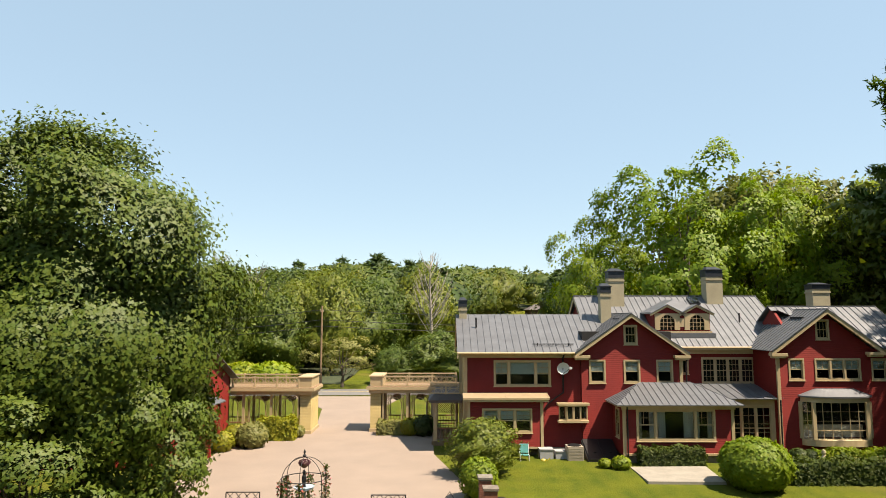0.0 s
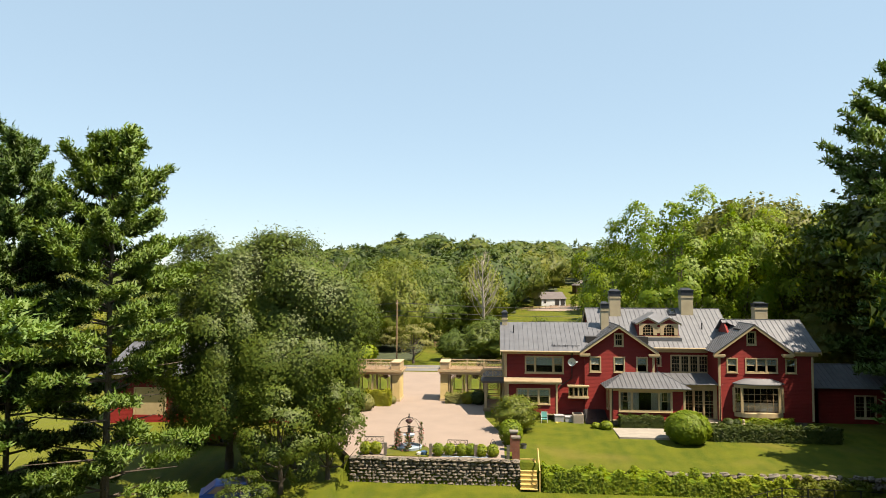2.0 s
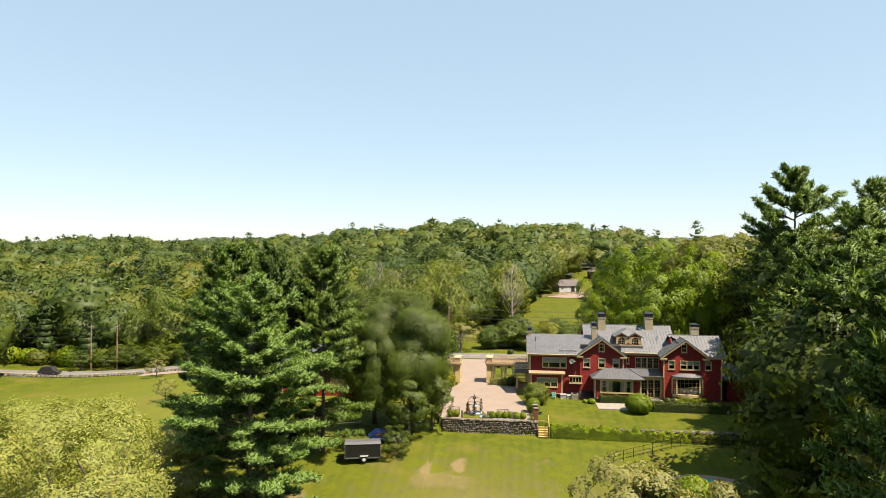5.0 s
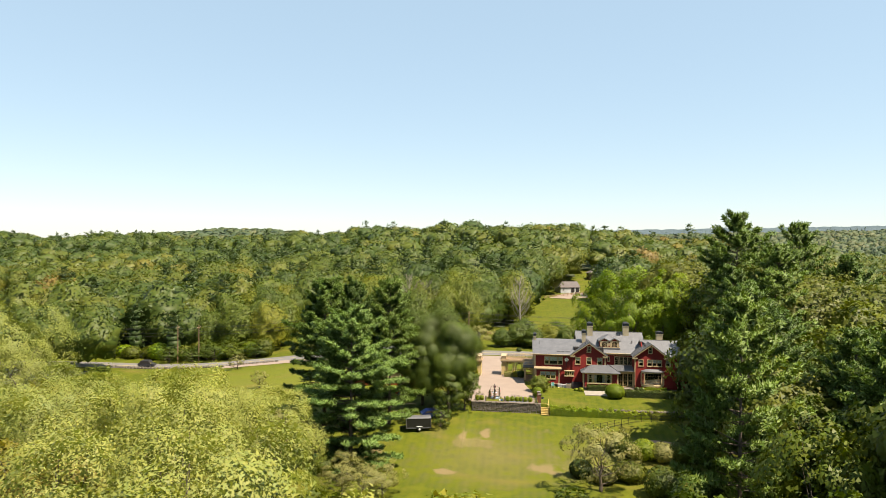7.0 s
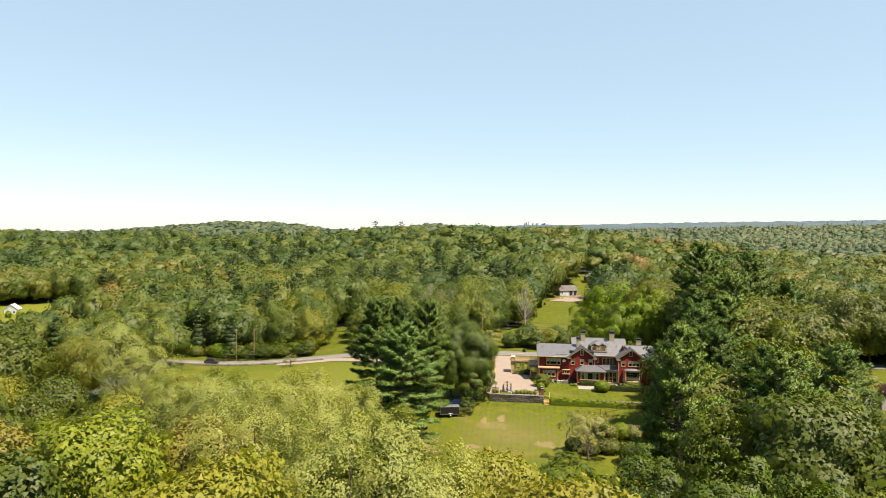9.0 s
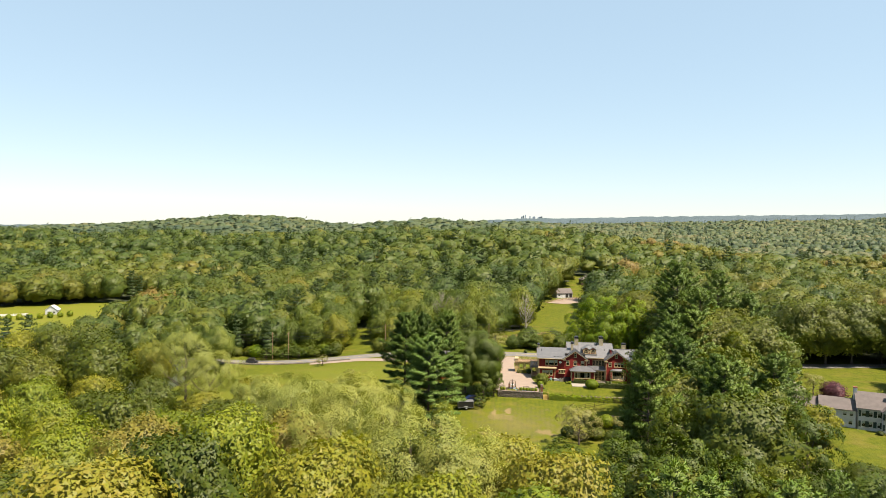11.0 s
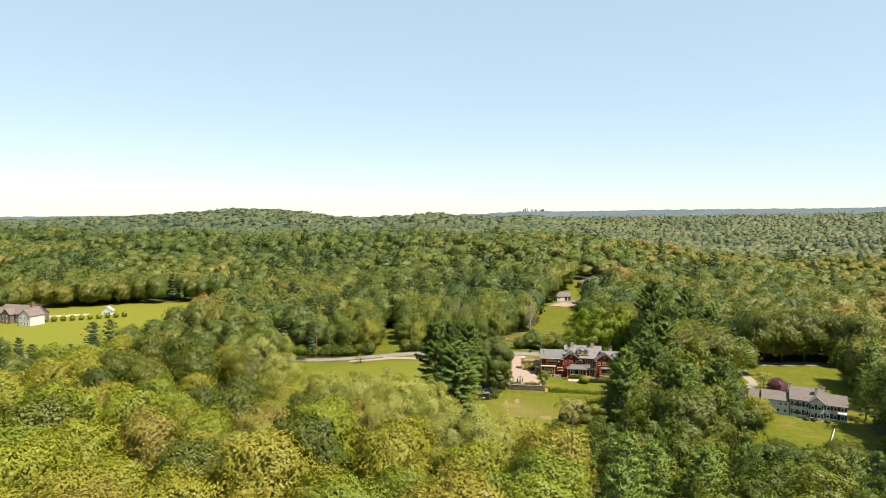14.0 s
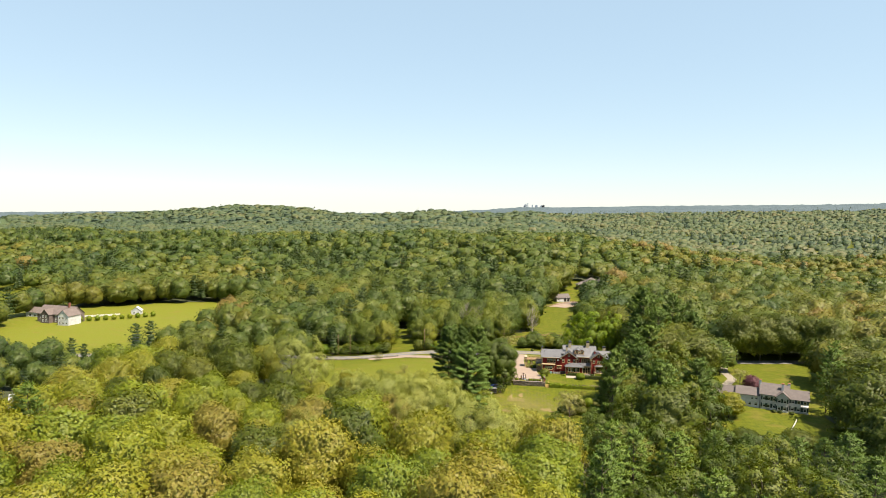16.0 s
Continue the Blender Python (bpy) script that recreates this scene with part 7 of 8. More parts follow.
def gabled(root, P, x0, x1, y0, y1, z0, eave, ridge, wall_m, roof_m, holes=(), lights=(DH,), trim=M_WHITE, over=0.35, blind=0.4, shutters=None, across=False):
    """A gabled block: walls with openings in front, two slopes; across: the gable looks to the front."""
    ux, uy = P(1, 0) - P(0, 0), P(0, 1) - P(0, 0)
    L, D = x1 - x0, y1 - y0
    flat = lambda n: [(0, z0), (n, z0), (n, eave), (0, eave)]
    peak = lambda n: [(0, z0), (n, z0), (n, eave), (n / 2, ridge), (0, eave)]
    wall(root, "front_wall", P(x0, y0), ux, peak(L) if across else flat(L), list(holes), wall_m)
    wall(root, "back_wall", P(x1, y1), -ux, peak(L) if across else flat(L), [], wall_m)
    wall(root, "end_wall", P(x1, y0), uy, flat(D) if across else peak(D), [], wall_m)
    wall(root, "end_wall", P(x0, y1), -uy, flat(D) if across else peak(D), [], wall_m)
    for h in holes:
        window(root, P(x0, y0), ux, *h, list(lights), trim, 0.1, blind)
        if shutters:
            for a, b in ((h[0] - .62, h[0] - .14), (h[1] + .14, h[1] + .62)):
                q = [P(x0 + u, y0 - .05, z) for u, z in ((a, h[2] - .05), (b, h[2] - .05), (b, h[3] + .05), (a, h[3] + .05))]
                part("shutter", Geo().prism(q, -uy * 0.04), shutters, root)
    e = over
    g = Geo()
    if across:
        xm = (x0 + x1) / 2
        for a, b in ((x0 - e, xm), (x1 + e, xm)):
            za = eave - e * (ridge - eave) / (L / 2)
            g.prism([P(a, y0 - e, za), P(b, y0 - e, ridge + .04), P(b, y1 + e, ridge + .04), P(a, y1 + e, za)], (0, 0, 0.12))
    else:
        ym = (y0 + y1) / 2
        za = eave - e * (ridge - eave) / (D / 2)
        for a in (y0 - e, y1 + e):
            g.prism([P(x0 - e, a, za), P(x1 + e, a, za), P(x1 + e, ym, ridge + .04), P(x0 - e, ym, ridge + .04)], (0, 0, 0.12))
    part("roof", g, roof_m, root)
    # shade of the rooms is put into one near-black block
    part("interior", Geo().prism([P(x0 + .6, y0 + .6, z0), P(x1 - .6, y0 + .6, z0), P(x1 - .6, y1 - .6, z0), P(x0 + .6, y1 - .6, z0)], (0, 0, eave - z0 - .2)), M_DARK, root)


GREEN_SHUTTER = worn("dark_green_shutter", (0.0136, 0.034, 0.0306), 0.6)
WH = (84.0, 9.5, -2.0)
P = turned(WH, -19)
white = thing("white_house", WH, "long white clapboard house with dark shutters and grey-brown roofs", "house")
two = lambda xs, w=0.9: [(x, x + w, z, z + 1.4) for x in xs for z in (0.9, 3.5)]
gabled(white, P, -6.0, 3.2, 2.2, 11.2, -0.6, 5.6, 8.6, M_WHITEBOARD, M_SHINGLE, two((0.9, 2.3, 4.2, 5.4)), shutters=GREEN_SHUTTER)
gabled(white, P, -0.9, 3.2, 0.6, 6.0, -0.6, 5.5, 7.2, M_WHITEBOARD, M_SHINGLE, two((0.6, 2.4)), shutters=GREEN_SHUTTER, across=True)
gabled(white, P, 3.3, 9.5, 2.0, 9.6, -0.6, 5.0, 7.4, M_WHITEBOARD, M_SHINGLE, two((0.7, 2.6, 4.6)), shutters=GREEN_SHUTTER)
gabled(white, P, -14.0, -6.1, 2.8, 9.6, -0.6, 4.6, 6.6, M_WHITEBOARD, M_SHINGLE, [(x, x + .9, 0.8, 2.1) for x in (0.8, 2.4, 4.2, 6.2)] + [(x, x + .8, 3.0, 4.0) for x in (5.0, 6.4)])
gabled(white, P, -21.5, -14.1, 3.4, 10.2, -0.6, 3.6, 6.0, M_WHITEBOARD, M_SHINGLE, [(x, x + 1.0, 1.0, 2.4) for x in (1.0, 2.6, 4.4)])
for x, y, z in ((-6.2, 6.4, 9.6), (1.2, 4.6, 9.4), (3.3, 7.0, 9.2)):
    g = Geo().prism([P(x - .4, y - .5, 3), P(x + .4, y - .5, 3), P(x + .4, y + .5, 3), P(x - .4, y + .5, 3)], (0, 0, z - 3))
    c = part("chimney", g, M_WHITE, white)
    part("cap", Geo().prism([P(x - .5, y - .6, z), P(x + .5, y - .6, z), P(x + .5, y + .6, z), P(x - .5, y + .6, z)], (0, 0, .15)), M_BRICK, c)
part("awning", Geo().prism([P(7.0, 0.9, 2.7), P(9.4, 0.9, 2.7), P(9.4, 2.0, 3.2), P(7.0, 2.0, 3.2)], (0, 0, .08)), M_DRAPE, white)
for i, x in enumerate((-1.5, 0.5, 4.2)):
    q = P(x, -0.6)
    bush("foundation_hedge", q.x, q.y, 0.8, 0.9, "dullhedge", "low clipped shrub at the white house's foot", 500, 0.14, 300 + i)
ribbon("white_house_drive", [(88, 88), (82.5, 68), (82, 54), (73, 38), (66, 32)], 3.6, M_CONCRETE, "pale drive to the white house", 0.06)


def rail_fence(name, pts, label, material, h=1.1, gap=2.4, rails=(0.35, 0.75, 1.05), thick=0.09):
    root = thing(name, (*pts[0], ground_z(*pts[0])), label, "fence")
    for (xa, ya), (xb, yb) in zip(pts, pts[1:]):
        n = max(1, round(math.hypot(xb - xa, yb - ya) / gap))
        for i in range(n):
            p, q = [(xa + (xb - xa) * t / n, ya + (yb - ya) * t / n) for t in (i, i + 1)]
            zp, zq = ground_z(*p), ground_z(*q)
            part("post", Geo().box(p[0] - thick, p[0] + thick, p[1] - thick, p[1] + thick, zp - .2, zp + h), material, root)
            for r in rails:
                part("rail", Geo().beam((*p, zp + r), (*q, zq + r), thick * .8, thick * 1.3), material, root)
    return root


rail_fence("white_fence", [(50.5, -6), (55, 5), (61, 15)], "white board fence beside the garden", M_WHITE)
rail_fence("white_fence", [(57, -14), (64, -17.5), (74.5, -24.5), (80, -12), (86, -1)], "white board fence round the white house's lawn", M_WHITE)
rail_fence("paddock_fence", [(-12, 112), (0, 118), (10, 124), (16, 121)], "weathered split-rail paddock fence", M_WOOD, 1.2, 2.8)
rail_fence("paddock_fence", [(9, 205), (18, 214), (30, 226), (40, 222), (33, 200)], "weathered split-rail paddock fence", M_WOOD, 1.2, 3.0)
rail_fence("paddock_fence", [(-73, 118), (-62, 121)], "dark paddock fence across the field", M_IRON, 1.2, 2.4)
rail_fence("iron_fence", [(6.5, 10), (7.3, 13), (11, 20), (20, 25.5), (30, 25.0)], "black iron pool fence", M_IRON, 1.2, 1.6, (0.2, 0.65, 1.15), 0.03)

# garage with a gambrel roof across the field
GZ = ground_z(20, 229)
P = turned((20.5, 228.0, GZ), 22)
gar = thing("field_garage", (20.5, 228, GZ), "cream garage with dark doors and a brown shingled roof", "garage")
gabled(gar, P, -5, 5, -3.4, 3.4, -1.0, 2.6, 4.9, M_WHITEBOARD, M_SHINGLE, [(1.0, 2.0, 0.9, 2.0)])
ux = P(1, 0) - P(0, 0)
for x in (0.6, 3.0):
    q = [P(x, -3.5, z) + ux * u for u, z in ((0, 0), (1.6, 0), (1.6, 2.2), (0, 2.2))]
    part("garage_door", Geo().prism(q, P(0, -.05) - P(0, 0)), M_DARK, gar)
q = [P(5.05, y, z) for y, z in ((-2.2, 0), (2.2, 0), (2.2, 2.2), (-2.2, 2.2))]
part("garage_door", Geo().prism(q, ux * .05), M_DARK, gar)
solo("garage_yard", Geo().prism([(x, y, ground_z(x, y) + .12) for x, y in ((11, 206), (22, 204), (34, 218), (38, 226), (28, 228), (18, 220))], (0, 0, .05)), M_GRAVEL, "pale gravel yard before the garage", "yard", kind="structure")
BZ = ground_z(46, 270)
P = turned((46, 272, BZ), 12)
brown = thing("brown_house", (46, 272, BZ), "low brown house with hipped grey-brown roofs", "house")
M_BROWNWALL = clapboard("brown_clapboard", (0.109, 0.068, 0.051))


def hipped(root, P, x0, x1, y0, y1, eave, top, roof_m):
    d = (y1 - y0) / 2
    a, b = (x0 + d, (y0 + y1) / 2), (x1 - d, (y0 + y1) / 2)
    if b[0] < a[0]:
        a = b = ((x0 + x1) / 2, (y0 + y1) / 2)
    g = Geo()
    g.prism([P(x0, y0, eave), P(x1, y0, eave), P(*b, top), P(*a, top)], (0, 0, .1))
    g.prism([P(x1, y1, eave), P(x0, y1, eave), P(*a, top), P(*b, top)], (0, 0, .1))
    g.prism([P(x1, y0, eave), P(x1, y1, eave), P(*b, top)], (0, 0, .1))
    g.prism([P(x0, y1, eave), P(x0, y0, eave), P(*a, top)], (0, 0, .1))
    part("roof", g, roof_m, root)


for x0, x1, y0, y1, e, t in ((-13, -5, -6, 1, 3.2, 5.4), (-6, 6, -4, 6, 4.4, 8.0), (-3, 4, -11, -5, 3.2, 5.6), (5, 16, -1, 9, 4.6, 8.2)):
    q = [P(x, y, -1.0) for x, y in ((x0 + .6, y0 + .6), (x1 - .6, y0 + .6), (x1 - .6, y1 - .6), (x0 + .6, y1 - .6))]
    part("wall", Geo().prism(q, (0, 0, e + 1.2)), M_BROWNWALL, brown)
    hipped(brown, P, x0, x1, y0, y1, e, t, M_SHINGLE)
    for k in range(3):
        xa = x0 + 1.4 + (x1 - x0 - 3.4) * k / 2
        w_ = part("window", Geo().prism([P(xa, y0 + .58, 1.0), P(xa + 1.0, y0 + .58, 1.0), P(xa + 1.0, y0 + .58, 2.3), P(xa, y0 + .58, 2.3)], P(0, -.08) - P(0, 0)), M_CREAM, brown)
        part("pane", Geo().prism([P(xa + .1, y0 + .49, 1.1), P(xa + .9, y0 + .49, 1.1), P(xa + .9, y0 + .49, 2.2), P(xa + .1, y0 + .49, 2.2)], P(0, -.02) - P(0, 0)), M_DARK, w_)

# the far estate across the meadow
EZ = ground_z(-295, 148)
P = turned((-297, 146, EZ), -8)
M_SHAKE = worn("brown_cedar_shakes", (0.125, 0.098, 0.088), 0.85, 0.3, 0.6, 5)
est = thing("meadow_house", (-297, 146, EZ), "large white house with brown shingled roofs beyond the meadow", "house")
gabled(est, P, -18, 8, 0, 11, -1, 5.5, 10.0, M_SHAKE, M_SHAKE, [(x, x + 1.2, 1.0, 2.6) for x in (2, 6, 10, 14, 18, 22)] + [(x, x + 1.1, 3.6, 4.9) for x in (2, 6, 10, 14, 18, 22)])
gabled(est, P, 4, 12, -6, 4, -1, 6.0, 9.5, M_WHITEBOARD, M_SHAKE, [(x, x + 1.0, z, z + 1.5) for x in (1.0, 3.4, 5.8) for z in (0.9, 3.8)], across=True)
gabled(est, P, -12, -6, -3, 4, -1, 5.5, 8.6, M_SHAKE, M_SHAKE, [(x, x + 1.0, z, z + 1.4) for x in (1.0, 3.6) for z in (0.9, 3.4)], across=True)
gabled(est, P, -40, -28, 12, 20, -1, 3.2, 6.0, M_WHITEBOARD, M_SHAKE, [(2, 4, 0.6, 2.2), (6, 8, 0.6, 2.2)])
part("chimney", Geo().prism([P(1.5, 4.5, 6), P(2.7, 4.5, 6), P(2.7, 5.7, 6), P(1.5, 5.7, 6)], (0, 0, 6.2)), M_BRICK, est)
PZ = ground_z(-272, 188)
P = turned((-272, 189, PZ), 20)
shed = thing("pool_house", (-272, 189, PZ), "small white gabled pool house beside a long white wall", "pool house")
gabled(shed, P, -3.2, 3.2, -2.5, 2.5, -.8, 2.8, 5.2, M_WHITEBOARD, M_WHITE, [(1.2, 2.4, 0.8, 2.2), (4.0, 5.2, 0.8, 2.2)], across=True)
rail_fence("pool_wall", [(-318, 170), (-296, 166), (-280, 182)], "long white boundary fence of the pool terrace", M_WHITE, 1.4, 3.0, (0.3, 0.7, 1.1), 0.2)
for i in range(11):
    x, y = -292 + 3.6 * i, 150 + 3.2 * i
    bush("clipped_shrub", x, y, 1.4, 3.2, "hedge", "clipped green shrub along the pool terrace", 260, 0.5, 500 + i, group="pool terrace shrubs")
LZ = ground_z(-174, -26)
P = turned((-174, -26, LZ), 34)
lh = thing("grey_roof_house", (-174, -26, LZ), "white house with pale grey roofs among trees", "house")
M_PALEROOF = worn("pale_grey_shingle", (0.286, 0.286, 0.292), 0.85, 0.15, 0.5, 5)
gabled(lh, P, -9, 9, -5, 5, -1, 5.2, 8.6, M_WHITEBOARD, M_PALEROOF, [(x, x + 1.1, 1, 2.5) for x in (2, 6, 10, 14)])
gabled(lh, P, 8, 20, -3, 6, -1, 4.6, 7.8, M_WHITEBOARD, M_PALEROOF, [(x, x + 1.1, 1, 2.5) for x in (2, 6)])
part("chimney", Geo().prism([P(9, 2, 4), P(10.4, 2, 4), P(10.4, 3.4, 4), P(9, 3.4, 4)], (0, 0, 6.0)), M_BRICK, lh)

# ---- poles and wires ----
poles = []
for x, y in ((-160, 71.5), (-121, 74.5), (-97.5, 79.5), (-91.5, 80), (-55, 84.5), (-15.8, 85.5), (40, 87), (88, 93)):
    z = ground_z(x, y)
    h = 10.6
    p = thing("utility_pole", (x, y, z), "weathered wooden utility pole beside the road", "utility pole", "utility poles")
    part("shaft", Geo().tube([(x, y, z - .3), (x, y, z + h)], [0.16, 0.11], 8), M_WOOD, p)
    part("crossarm", Geo().box(x - .06, x + .06, y - 1.0, y + 1.0, z + h - .75, z + h - .62), M_WOOD, p)
    for k in (-.9, .9):
        part("insulator", Geo().lathe((x, y + k, z + h - .62), [(0.05, 0), (0.06, .1), (0.03, .18)], 8), M_STUCCO, p)
    poles.append((x, y, z + h))
for k, dz, nm in ((-.9, -.5, 0), (.9, -.5, 0), (0, -1.8, 1), (0, -2.6, 1)):
    g = Geo()
    for (xa, ya, za), (xb, yb, zb) in zip(poles, poles[1:]):
        n = 8
        pts = [(xa + (xb - xa) * i / n, ya + k + (yb - ya) * i / n, za + dz + (zb - za) * i / n - 3.2 * (i / n) * (1 - i / n)) for i in range(n + 1)]
        g.tube(pts, [0.022 if nm == 0 else 0.035] * (n + 1), 4, False)
    solo("overhead_wire", g, M_IRON, "black overhead wires strung between the poles", "wire", (poles[0][0], poles[0][1], poles[0][2]))

# bare dead trees
drng = random.Random(8)


def dead_tree(x, y, top, label):
    z = ground_z(x, y)
    H = top - z
    g = Geo()
    g.tube([(x, y, z - .3), (x + .2, y, z + H * .4), (x - .1, y, z + H * .75), (x, y, z + H)], [.32, .22, .12, .03], 7)
    for k in range(34):
        t = drng.uniform(.3, .9)
        a = drng.uniform(0, 6.28)
        ln = H * .30 * (1.15 - t) * drng.uniform(.6, 1.2) + .6
        b = (x, y, z + H * t)
        m = (x + math.cos(a) * ln * .5, y + math.sin(a) * ln * .5, z + H * t + ln * .6)
        e = (x + math.cos(a) * ln * .8, y + math.sin(a) * ln * .8, z + H * t + ln * 1.4)
        g.tube([b, m, e], [.07, .045, .015], 4, False)
        for s in (-.5, .5):
            e2 = (m[0] + math.cos(a + s) * ln * .4, m[1] + math.sin(a + s) * ln * .4, m[2] + ln * .6)
            g.tube([m, e2], [.035, .012], 4, False)
    solo("dead_tree", g, M_PALEBARK, label, "tree", (x, y, z))


dead_tree(-2.0, 103, 19.0, "bare grey dead tree standing above the wood edge")
dead_tree(-36, 106, 19.5, "bare grey dead tree standing above the wood edge")
dead_tree(-31, 108, 17.5, "bare grey dead tree standing above the wood edge")
dead_tree(8.0, -70, 7.0, "bare pale snag among the lower trees")

# ---- forecourt furniture ----
arch = thing("rose_arbour", (-6.4, 31.0, 0), "wrought-iron rose arbour crowned by a finial", "arbour")
for i in range(6):
    a = math.pi * (i + .5) / 3
    rx, ry = math.cos(a) * 1.05, math.sin(a) * 1.05
    pts = [(-6.4 + rx, 31 + ry, 0), (-6.4 + rx, 31 + ry, 1.55)] + [(-6.4 + rx * math.cos(t), 31 + ry * math.cos(t), 1.55 + .95 * math.sin(t)) for t in (math.pi / 2 * k / 6 for k in range(1, 7))]
    part("rib", Geo().tube(pts, [.016] * len(pts), 6), M_IRON, arch)
n = 24
ring = [(-6.4 + 1.05 * math.cos(6.2832 * k / n), 31 + 1.05 * math.sin(6.2832 * k / n), 1.55) for k in range(n + 1)]
part("hoop", Geo().tube(ring, [.022] * len(ring), 5), M_IRON, arch)
part("finial", Geo().lathe((-6.4, 31, 2.48), [(.05, 0), (.1, .08), (.03, .16), (.06, .24), (.01, .36)], 10), M_IRON, arch)
for i in range(5):
    a = math.pi * (i + .5) / 3
    x, y = -6.4 + math.cos(a) * 1.05, 31 + math.sin(a) * 1.05
    rng = np.random.default_rng(700 + i)
    root = thing("climbing_rose", (x, y, 0), "climbing rose with pink blooms on the arbour", "rose", "arbour roses")
    k = 300
    zz = rng.uniform(0, 1.5 if i else 2.1, k)
    aa, rr = rng.uniform(0, 6.28, k), rng.uniform(0, 1, k) * (0.42 - 0.14 * zz)
    p = np.stack([np.cos(aa) * rr, np.sin(aa) * rr, zz], 1)
    part("foliage", shrub_mesh("foliage", rng, (p, unit(rng.normal(size=p.shape) + [0, -.2, .4])), .07), G["dullhedge"], root)
    sel = p[:90] * [1.15, 1.15, 1]
    part("blooms", shrub_mesh("blooms", rng, (sel, unit(rng.normal(size=sel.shape) + [0, -.5, .6])), .065), G["pink"], root)
fount = thing("fountain", (-6.4, 31.0, 0), "tiered stone fountain with a pale blue basin", "fountain")
M_BASIN = worn("pale_blue_basin", (0.286, 0.354, 0.408), 0.5, 0.15)
part("pool", Geo().lathe((-6.4, 31, 0), [(1.0, 0), (1.05, .28), (.95, .3), (.9, .14)], 20), M_BASIN, fount)
part("stem", Geo().lathe((-6.4, 31, .14), [(.22, 0), (.1, .2), (.09, .75), (.16, .85)], 12), M_STONE, fount)
part("basin", Geo().lathe((-6.4, 31, .98), [(.12, 0), (.42, .12), (.48, .2), (.42, .18)], 20), M_BASIN, fount)
part("figure", Geo().lathe((-6.4, 31, 1.14), [(.1, 0), (.07, .15), (.11, .3), (.1, .5), (.05, .58), (.085, .68), (.02, .8)], 10), M_IRON, fount)
bask = thing("hanging_basket", (-6.4, 31, 2.1), "hanging basket of mauve flowers in the arbour", "flower basket")
part("bowl", Geo().lathe((-6.4, 31, 2.0), [(.06, 0), (.2, .12), (.22, .22)], 12), M_SOIL, bask)
rng = np.random.default_rng(9)
d = unit(rng.normal(size=(240, 3)))
part("foliage", shrub_mesh("foliage", rng, (d * [.27, .27, .16] + [0, 0, .14], d), .05), G["purple"], bask)
solo("flower_bed", Geo().prism([(-7.9, 28.6, .04), (-4.6, 28.6, .04), (-4.4, 30.3, .04), (-5.2, 31.9, .04), (-7.6, 31.9, .04), (-8.2, 30.2, .04)], (0, 0, .05)), M_GRASS, "small turf bed round the fountain", "bed", (-6.4, 30, 0), kind="structure")


def bench(x, y, w=1.55):
    root = thing("garden_bench", (x, y, 0), "slatted dark metal garden bench with a scrolled back", "bench", "garden benches")
    for s in (0, w):
        part("leg", Geo().beam((x + s, y, 0), (x + s, y, .42), .04).beam((x + s, y + .45, 0), (x + s, y + .5, .92), .04), M_IRON, root)
    for k in range(4):
        part("slat", Geo().box(x, x + w, y + .02 + .11 * k, y + .1 + .11 * k, .42, .445), M_IRON, root)
    part("back_rail", Geo().beam((x, y + .5, .9), (x + w, y + .5, .9), .04).beam((x, y + .47, .55), (x + w, y + .47, .55), .03), M_IRON, root)
    for k in range(4):
        xa = x + w * (k + .12) / 4
        part("scroll", Geo().beam((xa, y + .48, .56), (xa + w * .19, y + .5, .88), .025).beam((xa + w * .19, y + .48, .56), (xa, y + .5, .88), .025), M_IRON, root)


bench(-3.25, 30.1)
bench(-10.0, 30.6)
bike = thing("wire_stand", (0.2, 30.4, 0), "small iron plant stand at the yard's corner", "plant stand")
part("stand", Geo().tube([(0, 30.3, 0), (.1, 30.4, .8), (.3, 30.4, 1.1), (.5, 30.4, .8), (.55, 30.3, 0)], [.02] * 5, 5).tube([(.1, 30.4, .8), (.25, 30.4, .3), (.5, 30.4, .8)], [.02] * 3, 5), M_IRON, bike)
solo("hose_coil", Geo().tube([(-3.6 + .5 * k, 28.75 + .06 * math.sin(k * 2.0), .08) for k in range(8)], [.04] * 8, 6), M_BASIN, "blue garden hose lying behind the wall", "hose", (-3, 28.7, 0))
wb = thing("watering_tub", (-5.0, 29.1, 0), "blue plastic tub with white cloth by the wall", "tub")
part("tub", Geo().lathe((-5.0, 29.1, .04), [(.2, 0), (.28, .3), (.26, .3), (.19, .05)], 14), worn("blue_plastic", (0.068, 0.15, 0.286), .4), wb)
part("cloth", Geo().blob((-5.35, 28.95, .2), (.2, .16, .16), srng, .25, 5, 8), M_DRAPE, wb)
solo("stepping_circle", Geo().lathe((2.95, 31.0, -.42), [(.85, 0), (.85, .06), (.8, .08)], 20), M_CONCRETE, "round pale stepping stone on the lawn", "stepping stone", (2.95, 31, -.4), kind="structure")
pot = thing("metal_bin", (2.75, 32.2, -.35), "small galvanised bin on the lawn", "bin")
part("can", Geo().lathe((2.75, 32.2, -.36), [(.22, 0), (.25, .62), (.27, .66)], 14), M_ROOF, pot)
part("rim", Geo().lathe((2.75, 32.2, .3), [(.27, 0), (.28, .03), (.2, .05)], 14), M_IRON, pot)

